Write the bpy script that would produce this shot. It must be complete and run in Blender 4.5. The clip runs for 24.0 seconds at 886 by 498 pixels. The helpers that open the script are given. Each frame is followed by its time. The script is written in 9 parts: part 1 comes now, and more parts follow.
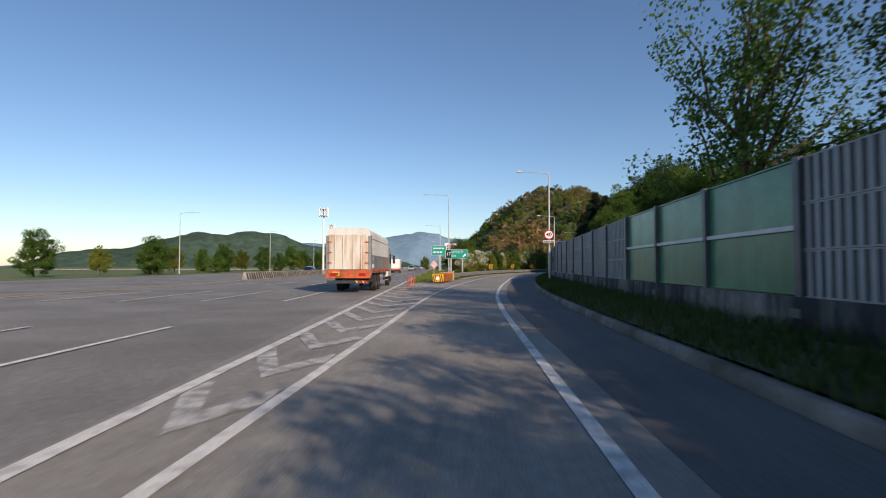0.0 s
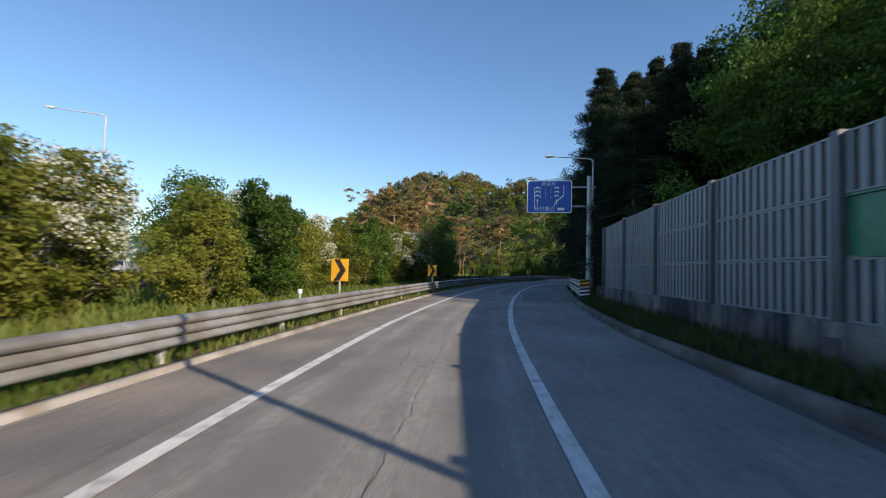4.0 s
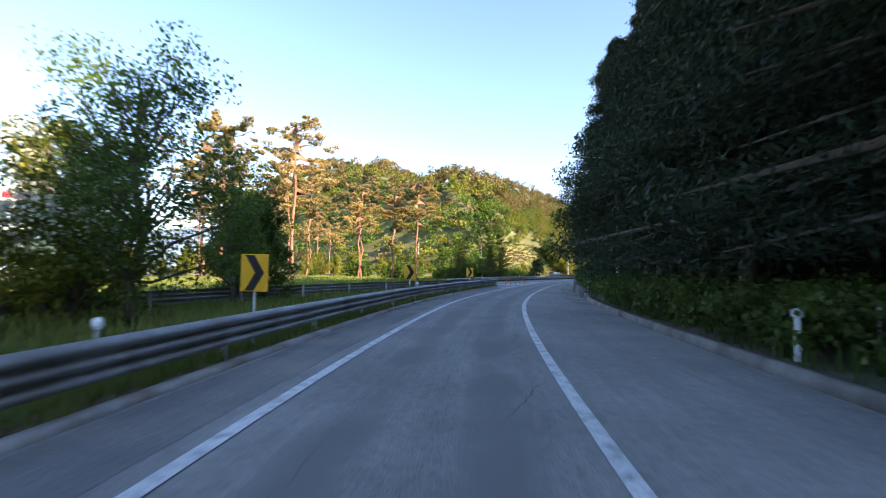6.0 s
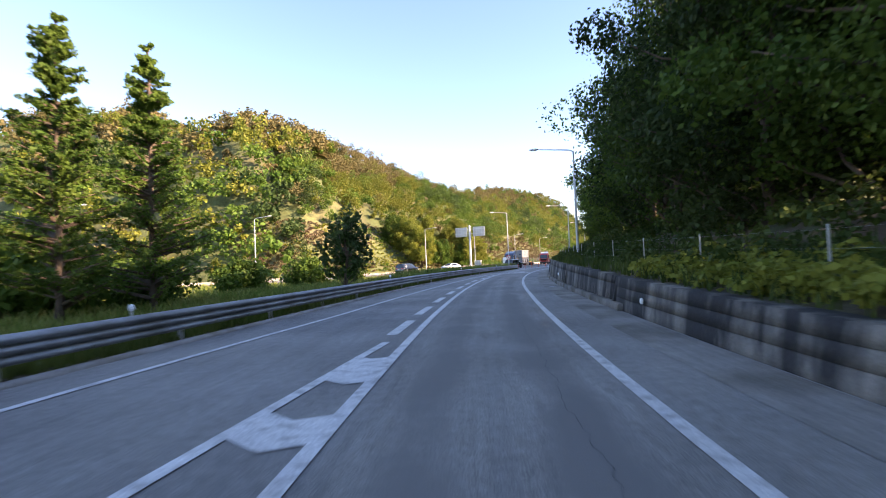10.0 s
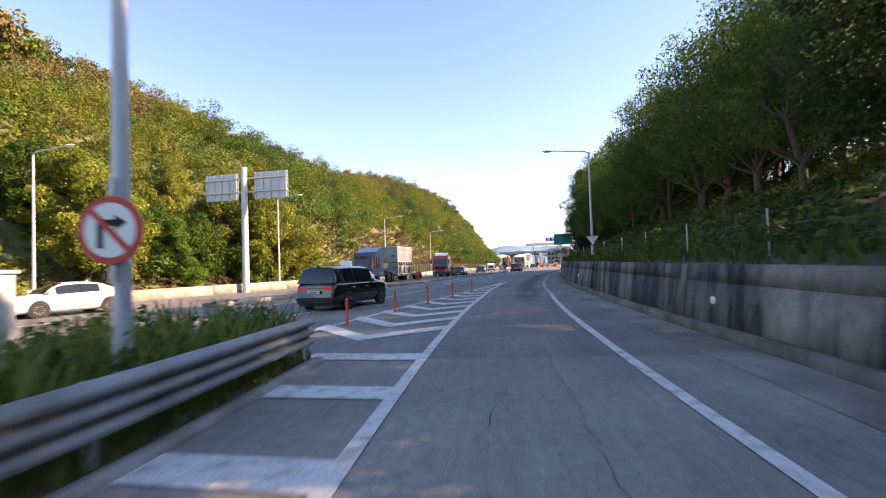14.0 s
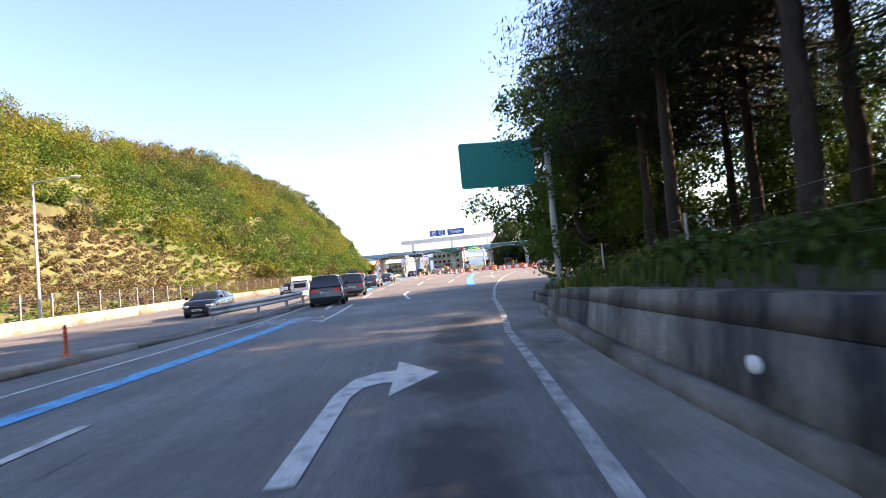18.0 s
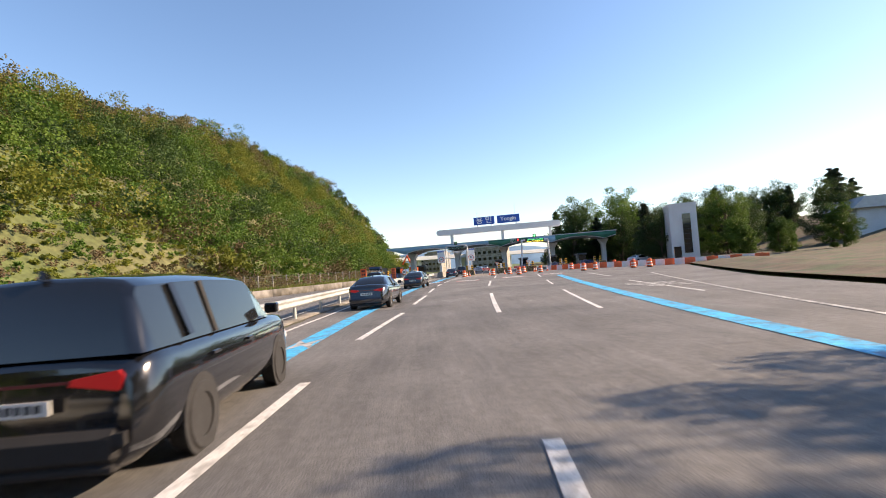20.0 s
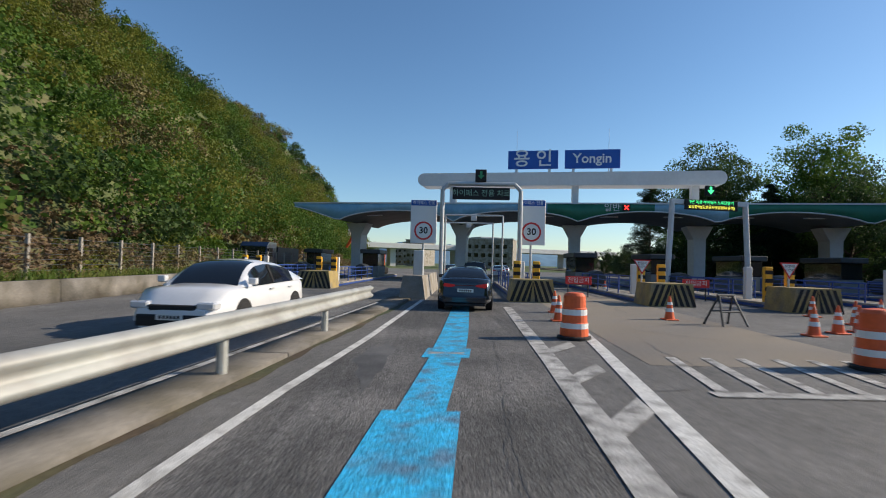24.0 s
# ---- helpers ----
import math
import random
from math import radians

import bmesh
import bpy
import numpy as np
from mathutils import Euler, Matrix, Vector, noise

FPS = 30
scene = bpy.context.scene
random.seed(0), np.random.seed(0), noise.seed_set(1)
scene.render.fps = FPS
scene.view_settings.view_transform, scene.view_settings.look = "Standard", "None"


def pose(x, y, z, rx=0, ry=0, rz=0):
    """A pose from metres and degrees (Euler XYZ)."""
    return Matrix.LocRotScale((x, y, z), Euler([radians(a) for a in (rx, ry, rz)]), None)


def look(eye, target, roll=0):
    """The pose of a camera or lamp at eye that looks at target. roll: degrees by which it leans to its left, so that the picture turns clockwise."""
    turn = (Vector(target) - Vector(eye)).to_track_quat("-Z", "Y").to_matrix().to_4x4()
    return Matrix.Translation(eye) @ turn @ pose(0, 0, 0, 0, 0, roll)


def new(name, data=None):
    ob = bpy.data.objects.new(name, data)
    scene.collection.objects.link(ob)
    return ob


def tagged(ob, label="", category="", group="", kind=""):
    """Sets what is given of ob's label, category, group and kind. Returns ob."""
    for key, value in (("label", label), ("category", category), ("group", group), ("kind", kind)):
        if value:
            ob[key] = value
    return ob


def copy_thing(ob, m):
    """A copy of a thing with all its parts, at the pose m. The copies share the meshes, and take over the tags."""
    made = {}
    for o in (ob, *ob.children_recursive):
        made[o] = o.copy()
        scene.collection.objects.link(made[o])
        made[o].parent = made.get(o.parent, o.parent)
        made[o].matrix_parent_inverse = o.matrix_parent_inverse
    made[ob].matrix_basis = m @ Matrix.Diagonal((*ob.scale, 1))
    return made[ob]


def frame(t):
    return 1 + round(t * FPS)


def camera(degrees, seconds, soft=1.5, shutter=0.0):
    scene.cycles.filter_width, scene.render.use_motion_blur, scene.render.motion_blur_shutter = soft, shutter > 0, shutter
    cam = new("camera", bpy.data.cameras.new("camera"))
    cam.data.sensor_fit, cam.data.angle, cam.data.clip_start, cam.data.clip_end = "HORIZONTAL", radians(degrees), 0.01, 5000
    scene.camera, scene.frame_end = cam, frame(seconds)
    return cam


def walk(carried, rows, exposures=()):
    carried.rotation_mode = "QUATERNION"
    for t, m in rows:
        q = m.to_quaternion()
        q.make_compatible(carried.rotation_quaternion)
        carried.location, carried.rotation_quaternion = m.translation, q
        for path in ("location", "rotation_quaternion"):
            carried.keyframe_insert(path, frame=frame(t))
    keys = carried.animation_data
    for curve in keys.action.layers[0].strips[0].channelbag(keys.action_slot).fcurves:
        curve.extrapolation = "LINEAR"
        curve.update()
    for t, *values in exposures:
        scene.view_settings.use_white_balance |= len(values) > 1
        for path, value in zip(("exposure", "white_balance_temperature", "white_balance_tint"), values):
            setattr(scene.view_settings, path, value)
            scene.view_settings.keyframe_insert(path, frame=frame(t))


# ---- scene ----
# ---- camera ----
cam = camera(84.0, 24.0, soft=1.0, shutter=0.15)
PATH = [
    (0, (34.632, -142.280, 1.55), (33.608, -140.563, 1.619), -0.0),
    (0.5, (29.188, -132.797, 1.55), (28.208, -131.055, 1.625), -0.2),
    (1, (24.184, -122.668, 1.55), (23.236, -120.908, 1.631), -0.3),
    (1.5, (19.667, -112.324, 1.55), (18.753, -110.547, 1.633), -0.3),
    (2, (15.861, -101.973, 1.55), (14.981, -100.179, 1.636), -0.3),
    (2.5, (11.861, -91.613, 1.55), (11.053, -89.786, 1.642), -0.3),
    (3, (8.314, -81.474, 1.55), (7.599, -79.608, 1.636), 0.1),
    (3.5, (5.227, -71.600, 1.55), (4.592, -69.706, 1.633), 0.7),
    (4, (2.610, -61.935, 1.55), (2.046, -60.019, 1.633), 1.4),
    (4.5, (0.484, -52.390, 1.55), (-0.013, -50.454, 1.633), 1.8),
    (5, (-1.130, -42.871, 1.55), (-1.553, -40.918, 1.632), 1.7),
    (5.5, (-2.412, -33.351, 1.55), (-2.742, -31.380, 1.632), 1.1),
    (6, (-3.515, -23.082, 1.55), (-3.769, -21.100, 1.638), 0.9),
    (6.5, (-4.069, -13.797, 1.55), (-4.239, -11.806, 1.639), 0.9),
    (7, (-4.156, -4.596, 1.55), (-4.243, -2.600, 1.632), 0.5),
    (7.5, (-3.702, 4.838, 1.55), (-3.718, 6.836, 1.624), -0.2),
    (8, (-2.826, 14.206, 1.55), (-2.770, 16.204, 1.615), -0.7),
    (8.5, (-1.756, 23.364, 1.55), (-1.625, 25.359, 1.616), -1.1),
    (9, (-0.308, 32.717, 1.55), (-0.101, 34.705, 1.613), -1.0),
    (9.5, (1.177, 41.731, 1.55), (1.463, 43.709, 1.611), -1.7),
    (10, (3.210, 50.330, 1.55), (3.564, 52.298, 1.607), -2.3),
    (10.5, (5.709, 59.376, 1.55), (6.129, 61.331, 1.599), -3.1),
    (11, (8.021, 68.408, 1.55), (8.491, 70.351, 1.602), -3.5),
    (11.5, (10.587, 77.336, 1.55), (11.109, 79.266, 1.601), -3.6),
    (12, (13.567, 86.211, 1.55), (14.140, 88.127, 1.598), -3.6),
    (12.5, (17.029, 95.075, 1.55), (17.653, 96.974, 1.598), -3.4),
    (13, (20.626, 103.915, 1.55), (21.296, 105.799, 1.607), -3.3),
    (13.5, (24.388, 112.331, 1.55), (25.123, 114.190, 1.619), -3.0),
    (14, (28.774, 120.776, 1.55), (29.580, 122.605, 1.621), -2.0),
    (14.5, (33.265, 128.824, 1.55), (34.132, 130.625, 1.627), -1.5),
    (15, (37.689, 136.488, 1.55), (38.608, 138.263, 1.634), -1.5),
    (15.5, (42.238, 143.836, 1.55), (43.237, 145.566, 1.627), -1.4),
    (16, (47.558, 151.270, 1.55), (48.635, 152.955, 1.620), -1.5),
    (16.5, (53.249, 158.480, 1.55), (54.384, 160.125, 1.616), -1.9),
    (17, (58.858, 165.267, 1.55), (60.049, 166.872, 1.619), -2.6),
    (17.5, (64.973, 172.410, 1.55), (66.192, 173.994, 1.617), -3.7),
    (18, (70.762, 179.611, 1.55), (71.966, 181.207, 1.624), -5.2),
    (18.5, (76.075, 186.663, 1.55), (77.243, 188.285, 1.626), -5.6),
    (19, (80.485, 193.546, 1.55), (81.619, 195.192, 1.621), -5.4),
    (19.5, (84.152, 200.560, 1.55), (85.258, 202.225, 1.622), -5.0),
    (20, (87.634, 207.537, 1.55), (88.726, 209.211, 1.629), -4.2),
    (20.5, (91.456, 214.311, 1.55), (92.541, 215.989, 1.638), -3.1),
    (21, (95.779, 221.171, 1.55), (96.832, 222.869, 1.640), -2.1),
    (21.5, (100.047, 227.888, 1.55), (101.073, 229.603, 1.634), -1.7),
    (22, (104.181, 234.726, 1.55), (105.205, 236.442, 1.624), -1.3),
    (22.5, (108.689, 241.551, 1.55), (109.724, 243.261, 1.616), -1.0),
    (23, (113.405, 248.444, 1.55), (114.485, 250.126, 1.613), -0.3),
    (23.5, (118.069, 255.134, 1.55), (119.188, 256.791, 1.607), 0.6),
    (24, (122.597, 261.621, 1.55), (123.746, 263.257, 1.607), 1.5),
]
walk(cam, [(t, look(eye, target, roll)) for t, eye, target, roll in PATH],
     exposures=[(0, 0.05, 6450, 14), (1, 0.5, 6000, 10), (2.5, 0.35, 5900, 8), (4.5, 0.55, 6350, 13), (5, 1.0, 6600, 15), (6, 2.05, 7050, 20), (7, 2.4, 7500, 24), (8, 2.45, 7500, 24), (9, 2.1, 7400, 24), (10, 2.1, 7500, 26), (14, 1.75, 7900, 26), (17, 2.05, 7700, 25), (18.5, 2.1, 7600, 23), (20.5, 0.75, 6800, 13), (21, 0.5, 6450, 10), (22, 0.2, 6100, 7), (24, 0.22, 6050, 6)])

# ---- world and sun ----
SUN_AZ = math.atan2(-0.45, 0.89)      # the sun stands to the right of the road, slightly behind
SUN_EL = radians(27)
world = bpy.data.worlds.new("sky")
scene.world = world
world.use_nodes = True
wn = world.node_tree.nodes
sky = wn.new("ShaderNodeTexSky")
sky.sky_type = "NISHITA"
sky.sun_disc = False
sky.sun_elevation = SUN_EL
sky.sun_rotation = math.pi / 2 - SUN_AZ
sky.altitude = 100
sky.air_density = 1.0
sky.dust_density = 0.35
sky.ozone_density = 2.6
wn["Background"].inputs[1].default_value = 0.12
deep = wn.new("ShaderNodeHueSaturation")
deep.inputs["Saturation"].default_value = 1.07
world.node_tree.links.new(sky.outputs[0], deep.inputs["Color"])
world.node_tree.links.new(deep.outputs[0], wn["Background"].inputs[0])
sun_data = bpy.data.lights.new("sun", "SUN")
sun_data.energy = 4.9
sun_data.angle = radians(0.5)
sun_data.color = (1.0, 0.8, 0.58)
sun = new("sun", sun_data)
SUN_DIR = Vector((math.cos(SUN_AZ) * math.cos(SUN_EL), math.sin(SUN_AZ) * math.cos(SUN_EL), math.sin(SUN_EL)))
sun.matrix_world = look(SUN_DIR * 100, (0, 0, 0))

# ---- materials ----
def mat(name, col, rough=0.6, metal=0.0, scale=4.0, var=0.15, fine=40.0, fine_var=0.08, bump=0.0, bump_scale=60.0, col2=None,
        stain=0.0, stain_scale=0.6, spec=0.5, rnd=0.0, coat=0.0, trans=0.0, stretch=(1, 1, 1), mid=0.0, mid_var=0.0, streak=0.0):
    """A node material: base colour with broad and fine variation, an optional second colour in patches, and relief."""
    m = bpy.data.materials.new(name)
    m.use_nodes = True
    nt = m.node_tree
    n, l = nt.nodes, nt.links
    b = n["Principled BSDF"]
    b.inputs["Roughness"].default_value = rough
    b.inputs["Metallic"].default_value = metal
    b.inputs["Specular IOR Level"].default_value = spec
    b.inputs["Coat Weight"].default_value = coat
    tc = n.new("ShaderNodeTexCoord")
    mp = n.new("ShaderNodeMapping")
    mp.inputs["Scale"].default_value = stretch
    l.new(tc.outputs["Object"], mp.inputs[0])

    def noise_tex(sc, detail=4.0):
        t = n.new("ShaderNodeTexNoise")
        t.inputs["Scale"].default_value = sc
        t.inputs["Detail"].default_value = detail
        l.new(mp.outputs[0], t.inputs["Vector"])
        return t.outputs["Fac"]

    def scaled(fac, amount):
        r = n.new("ShaderNodeMapRange")
        r.inputs["From Min"].default_value, r.inputs["From Max"].default_value = 0.3, 0.7
        r.inputs["To Min"].default_value, r.inputs["To Max"].default_value = 1 - amount, 1 + amount
        l.new(fac, r.inputs["Value"])
        return r.outputs[0]

    base = n.new("ShaderNodeRGB")
    base.outputs[0].default_value = (*col, 1)
    out = base.outputs[0]
    if col2:
        mix = n.new("ShaderNodeMix")
        mix.data_type = "RGBA"
        r = n.new("ShaderNodeMapRange")
        r.inputs["From Min"].default_value, r.inputs["From Max"].default_value = 0.55 - stain * 0.25, 0.7 - stain * 0.1
        l.new(noise_tex(stain_scale, 6), r.inputs["Value"])
        l.new(r.outputs[0], mix.inputs[0])
        l.new(out, mix.inputs[6])
        mix.inputs[7].default_value = (*col2, 1)
        out = mix.outputs[2]
    for sc, amount in ((scale, var), (mid, mid_var), (fine, fine_var)):
        if amount:
            mul = n.new("ShaderNodeMix")
            mul.data_type, mul.blend_type = "RGBA", "MULTIPLY"
            mul.inputs[0].default_value = 1
            l.new(out, mul.inputs[6])
            l.new(scaled(noise_tex(sc), amount), mul.inputs[7])
            out = mul.outputs[2]
    if streak:
        lane = n.new("ShaderNodeAttribute")
        lane.attribute_name = "lane"
        for sc, amount in ((1.0, streak), (5.0, streak * 0.8)):
            t = n.new("ShaderNodeTexNoise")
            t.inputs["Scale"].default_value = sc
            t.inputs["Detail"].default_value = 5
            l.new(lane.outputs["Vector"], t.inputs["Vector"])
            mul = n.new("ShaderNodeMix")
            mul.data_type, mul.blend_type = "RGBA", "MULTIPLY"
            mul.inputs[0].default_value = 1
            l.new(out, mul.inputs[6])
            l.new(scaled(t.outputs["Fac"], amount), mul.inputs[7])
            out = mul.outputs[2]
    if rnd:
        oi = n.new("ShaderNodeObjectInfo")
        hs = n.new("ShaderNodeHueSaturation")
        r = n.new("ShaderNodeMapRange")
        r.inputs["To Min"].default_value, r.inputs["To Max"].default_value = 1 - rnd, 1 + rnd
        l.new(oi.outputs["Random"], r.inputs["Value"])
        l.new(r.outputs[0], hs.inputs["Value"])
        l.new(out, hs.inputs["Color"])
        out = hs.outputs[0]
    l.new(out, b.inputs["Base Color"])
    if bump:
        bp = n.new("ShaderNodeBump")
        bp.inputs["Strength"].default_value = bump
        bp.inputs["Distance"].default_value = 0.02
        l.new(noise_tex(bump_scale, 5), bp.inputs["Height"])
        l.new(bp.outputs[0], b.inputs["Normal"])
    if trans:
        b.inputs["Transmission Weight"].default_value = trans
    return m


def stained_mat(name, col, dark):
    """Old concrete: broad black weathering that runs down in streaks, pale washed places, pits."""
    m = mat(name, col, 0.93, scale=0.8, var=0.22, mid=5, mid_var=0.16, fine=30, fine_var=0.2, bump=0.7, bump_scale=18)
    nt = m.node_tree
    n, l = nt.nodes, nt.links
    b = n["Principled BSDF"]
    src = b.inputs["Base Color"].links[0].from_socket
    tc = n.new("ShaderNodeTexCoord")
    facs = []
    for sc, st, lo, hi in ((0.33, (1, 1, 0.5), 0.42, 0.56), (1.7, (1, 1, 0.1), 0.4, 0.62), (9.0, (1, 1, 0.35), 0.3, 0.6)):
        mp = n.new("ShaderNodeMapping")
        mp.inputs["Scale"].default_value = st
        l.new(tc.outputs["Object"], mp.inputs[0])
        t = n.new("ShaderNodeTexNoise")
        t.inputs["Scale"].default_value = sc
        t.inputs["Detail"].default_value = 7
        l.new(mp.outputs[0], t.inputs["Vector"])
        r = n.new("ShaderNodeMapRange")
        r.inputs["From Min"].default_value, r.inputs["From Max"].default_value = lo, hi
        l.new(t.outputs["Fac"], r.inputs["Value"])
        facs.append(r.outputs[0])
    add = n.new("ShaderNodeMath")
    add.operation = "MULTIPLY_ADD"
    add.inputs[1].default_value = 0.75
    l.new(facs[1], add.inputs[0])
    half = n.new("ShaderNodeMath")
    half.operation = "MULTIPLY"
    half.inputs[1].default_value = 0.75
    l.new(facs[0], half.inputs[0])
    l.new(half.outputs[0], add.inputs[2])
    grain = n.new("ShaderNodeMath")
    grain.operation = "MULTIPLY"
    grain.use_clamp = True
    l.new(add.outputs[0], grain.inputs[0])
    r = n.new("ShaderNodeMapRange")
    r.inputs["To Min"].default_value, r.inputs["To Max"].default_value = 0.72, 1.0
    l.new(facs[2], r.inputs["Value"])
    l.new(r.outputs[0], grain.inputs[1])
    mix = n.new("ShaderNodeMix")
    mix.data_type = "RGBA"
    l.new(grain.outputs[0], mix.inputs[0])
    l.new(src, mix.inputs[6])
    mix.inputs[7].default_value = (*dark, 1)
    l.new(mix.outputs[2], b.inputs["Base Color"])
    return m


def leaf_mat(name, col, col2, rough=0.55, glow=0.35, isl=0.3):
    """Foliage: colour varies leaf by leaf and tree by tree, and some light passes through."""
    m = bpy.data.materials.new(name)
    m.use_nodes = True
    nt = m.node_tree
    n, l = nt.nodes, nt.links
    b = n["Principled BSDF"]
    b.inputs["Roughness"].default_value = rough
    b.inputs["Specular IOR Level"].default_value = 0.15
    geo = n.new("ShaderNodeNewGeometry")
    oi = n.new("ShaderNodeObjectInfo")
    mix = n.new("ShaderNodeMix")
    mix.data_type = "RGBA"
    mix.inputs[6].default_value, mix.inputs[7].default_value = (*col, 1), (*col2, 1)
    tc = n.new("ShaderNodeTexCoord")
    tex = n.new("ShaderNodeTexNoise")
    tex.inputs["Scale"].default_value = 0.22
    l.new(tc.outputs["Object"], tex.inputs["Vector"])
    add = n.new("ShaderNodeMath")
    add.operation = "ADD"
    mul = n.new("ShaderNodeMath")
    mul.operation = "MULTIPLY"
    mul.inputs[1].default_value = isl * 2
    l.new(geo.outputs["Random Per Island"], mul.inputs[0])
    r2 = n.new("ShaderNodeMapRange")
    r2.inputs["From Min"].default_value, r2.inputs["From Max"].default_value = 0.35, 0.65
    r2.inputs["To Min"].default_value, r2.inputs["To Max"].default_value = -isl * 0.5, 1 - isl
    l.new(tex.outputs["Fac"], r2.inputs["Value"])
    l.new(mul.outputs[0], add.inputs[0])
    l.new(r2.outputs[0], add.inputs[1])
    l.new(add.outputs[0], mix.inputs[0])
    hs = n.new("ShaderNodeHueSaturation")
    r = n.new("ShaderNodeMapRange")
    r.inputs["To Min"].default_value, r.inputs["To Max"].default_value = 0.75, 1.25
    l.new(oi.outputs["Random"], r.inputs["Value"])
    l.new(r.outputs[0], hs.inputs["Value"])
    l.new(mix.outputs[2], hs.inputs["Color"])
    l.new(hs.outputs[0], b.inputs["Base Color"])
    tr = n.new("ShaderNodeBsdfTranslucent")
    l.new(hs.outputs[0], tr.inputs["Color"])
    ms = n.new("ShaderNodeMixShader")
    ms.inputs[0].default_value = glow
    l.new(b.outputs[0], ms.inputs[1])
    l.new(tr.outputs[0], ms.inputs[2])
    l.new(ms.outputs[0], n["Material Output"].inputs[0])
    return m


def lamp_mat(name, col, strength):
    m = mat(name, col, 0.4, var=0, fine_var=0)
    b = m.node_tree.nodes["Principled BSDF"]
    b.inputs["Emission Color"].default_value = (*col, 1)
    b.inputs["Emission Strength"].default_value = strength
    return m


M_ASPHALT = mat("asphalt", (0.15, 0.147, 0.143), 0.85, scale=0.35, var=0.24, mid=7, mid_var=0.16, fine=60, fine_var=0.6, bump=0.6, bump_scale=90, col2=(0.11, 0.11, 0.11), stain=0.4, stain_scale=0.12, streak=0.12)
M_ASPHALT_PALE = mat("sun-bleached asphalt", (0.2, 0.195, 0.185), 0.85, scale=0.35, var=0.2, mid=7, mid_var=0.14, fine=60, fine_var=0.5, bump=0.6, bump_scale=90, col2=(0.16, 0.157, 0.15), stain=0.4, stain_scale=0.12, streak=0.12)
M_ASPHALT_RAMP = mat("worn pale ramp asphalt", (0.252, 0.241, 0.22), 0.85, scale=0.35, var=0.2, mid=7, mid_var=0.14, fine=60, fine_var=0.5, bump=0.6, bump_scale=90, col2=(0.19, 0.187, 0.18), stain=0.4, stain_scale=0.12, streak=0.09)
M_ASPHALT_DARK = mat("coarse dark asphalt", (0.092, 0.09, 0.088), 0.85, scale=0.5, var=0.28, mid=11, mid_var=0.34, fine=45, fine_var=0.8, bump=1.0, bump_scale=38, col2=(0.14, 0.135, 0.13), stain=0.5, stain_scale=0.25, streak=0.2)
M_ASPHALT_NEW = mat("dark asphalt", (0.1, 0.1, 0.1), 0.85, scale=0.5, var=0.15, fine=30, fine_var=0.2, bump=0.3, bump_scale=90, streak=0.1)
M_SHOULDER = mat("shoulder asphalt", (0.17, 0.163, 0.153), 0.9, scale=0.5, var=0.2, fine=22, fine_var=0.2, bump=0.35, bump_scale=70, col2=(0.2, 0.18, 0.15), stain=0.5, stain_scale=0.5, streak=0.1)
# Darker copy of the kerb concrete: dirt, plus tree shade put into the tone.
M_KERB_DARK = mat("dark dirty kerb concrete", (0.2, 0.185, 0.165), 0.92, scale=1.4, var=0.25, fine=18, fine_var=0.15, bump=0.4, bump_scale=30, col2=(0.1, 0.09, 0.07), stain=0.6, stain_scale=0.8)
M_GUTTER = mat("pale gutter concrete", (0.25, 0.235, 0.21), 0.92, scale=0.8, var=0.22, fine=20, fine_var=0.14, bump=0.3, bump_scale=35, col2=(0.14, 0.125, 0.1), stain=0.5, stain_scale=0.5, streak=0.12)
M_CONC = mat("kerb concrete", (0.33, 0.31, 0.28), 0.9, scale=1.2, var=0.22, fine=18, fine_var=0.12, bump=0.3, bump_scale=35, col2=(0.2, 0.17, 0.13), stain=0.5, stain_scale=1.1)
M_PLAZA = mat("plaza concrete", (0.26, 0.225, 0.18), 0.9, scale=0.4, var=0.15, fine=24, fine_var=0.15, bump=0.25, bump_scale=60, col2=(0.15, 0.14, 0.13), stain=0.5, stain_scale=0.2)
M_WALL = stained_mat("black-stained retaining wall concrete", (0.23, 0.21, 0.18), (0.022, 0.022, 0.022))
M_PAINT = mat("worn white road paint", (0.64, 0.64, 0.62), 0.7, scale=1.2, var=0.1, mid=9, mid_var=0.1, fine=40, fine_var=0.26, bump=0.5, bump_scale=60, col2=(0.34, 0.335, 0.32), stain=0.22, stain_scale=4.5)
M_PAINT_OLD = mat("faded white road paint", (0.48, 0.475, 0.46), 0.75, scale=1.5, var=0.14, mid=8, mid_var=0.2, fine=40, fine_var=0.34, bump=0.6, bump_scale=60, col2=(0.16, 0.157, 0.15), stain=0.45, stain_scale=4.0)
M_BLUE = mat("worn blue road paint", (0.042, 0.42, 0.73), 0.7, scale=0.9, var=0.16, mid=9, mid_var=0.24, fine=45, fine_var=0.4, bump=0.8, bump_scale=40, col2=(0.11, 0.22, 0.34), stain=0.34, stain_scale=2.6)
M_REDPAINT = mat("red road paint", (0.45, 0.05, 0.06), 0.7, scale=2, var=0.15, fine=30, fine_var=0.15, bump=0.2)
M_BLACKPAINT = mat("black road paint", (0.05, 0.055, 0.07), 0.7, scale=2, var=0.15, fine=30, fine_var=0.15)
M_GRASS_GROUND = mat("grassy soil", (0.07, 0.115, 0.024), 0.95, scale=0.5, var=0.3, mid=3, mid_var=0.25, fine=14, fine_var=0.4, bump=0.8, bump_scale=14, col2=(0.13, 0.13, 0.045), stain=0.35, stain_scale=0.2)
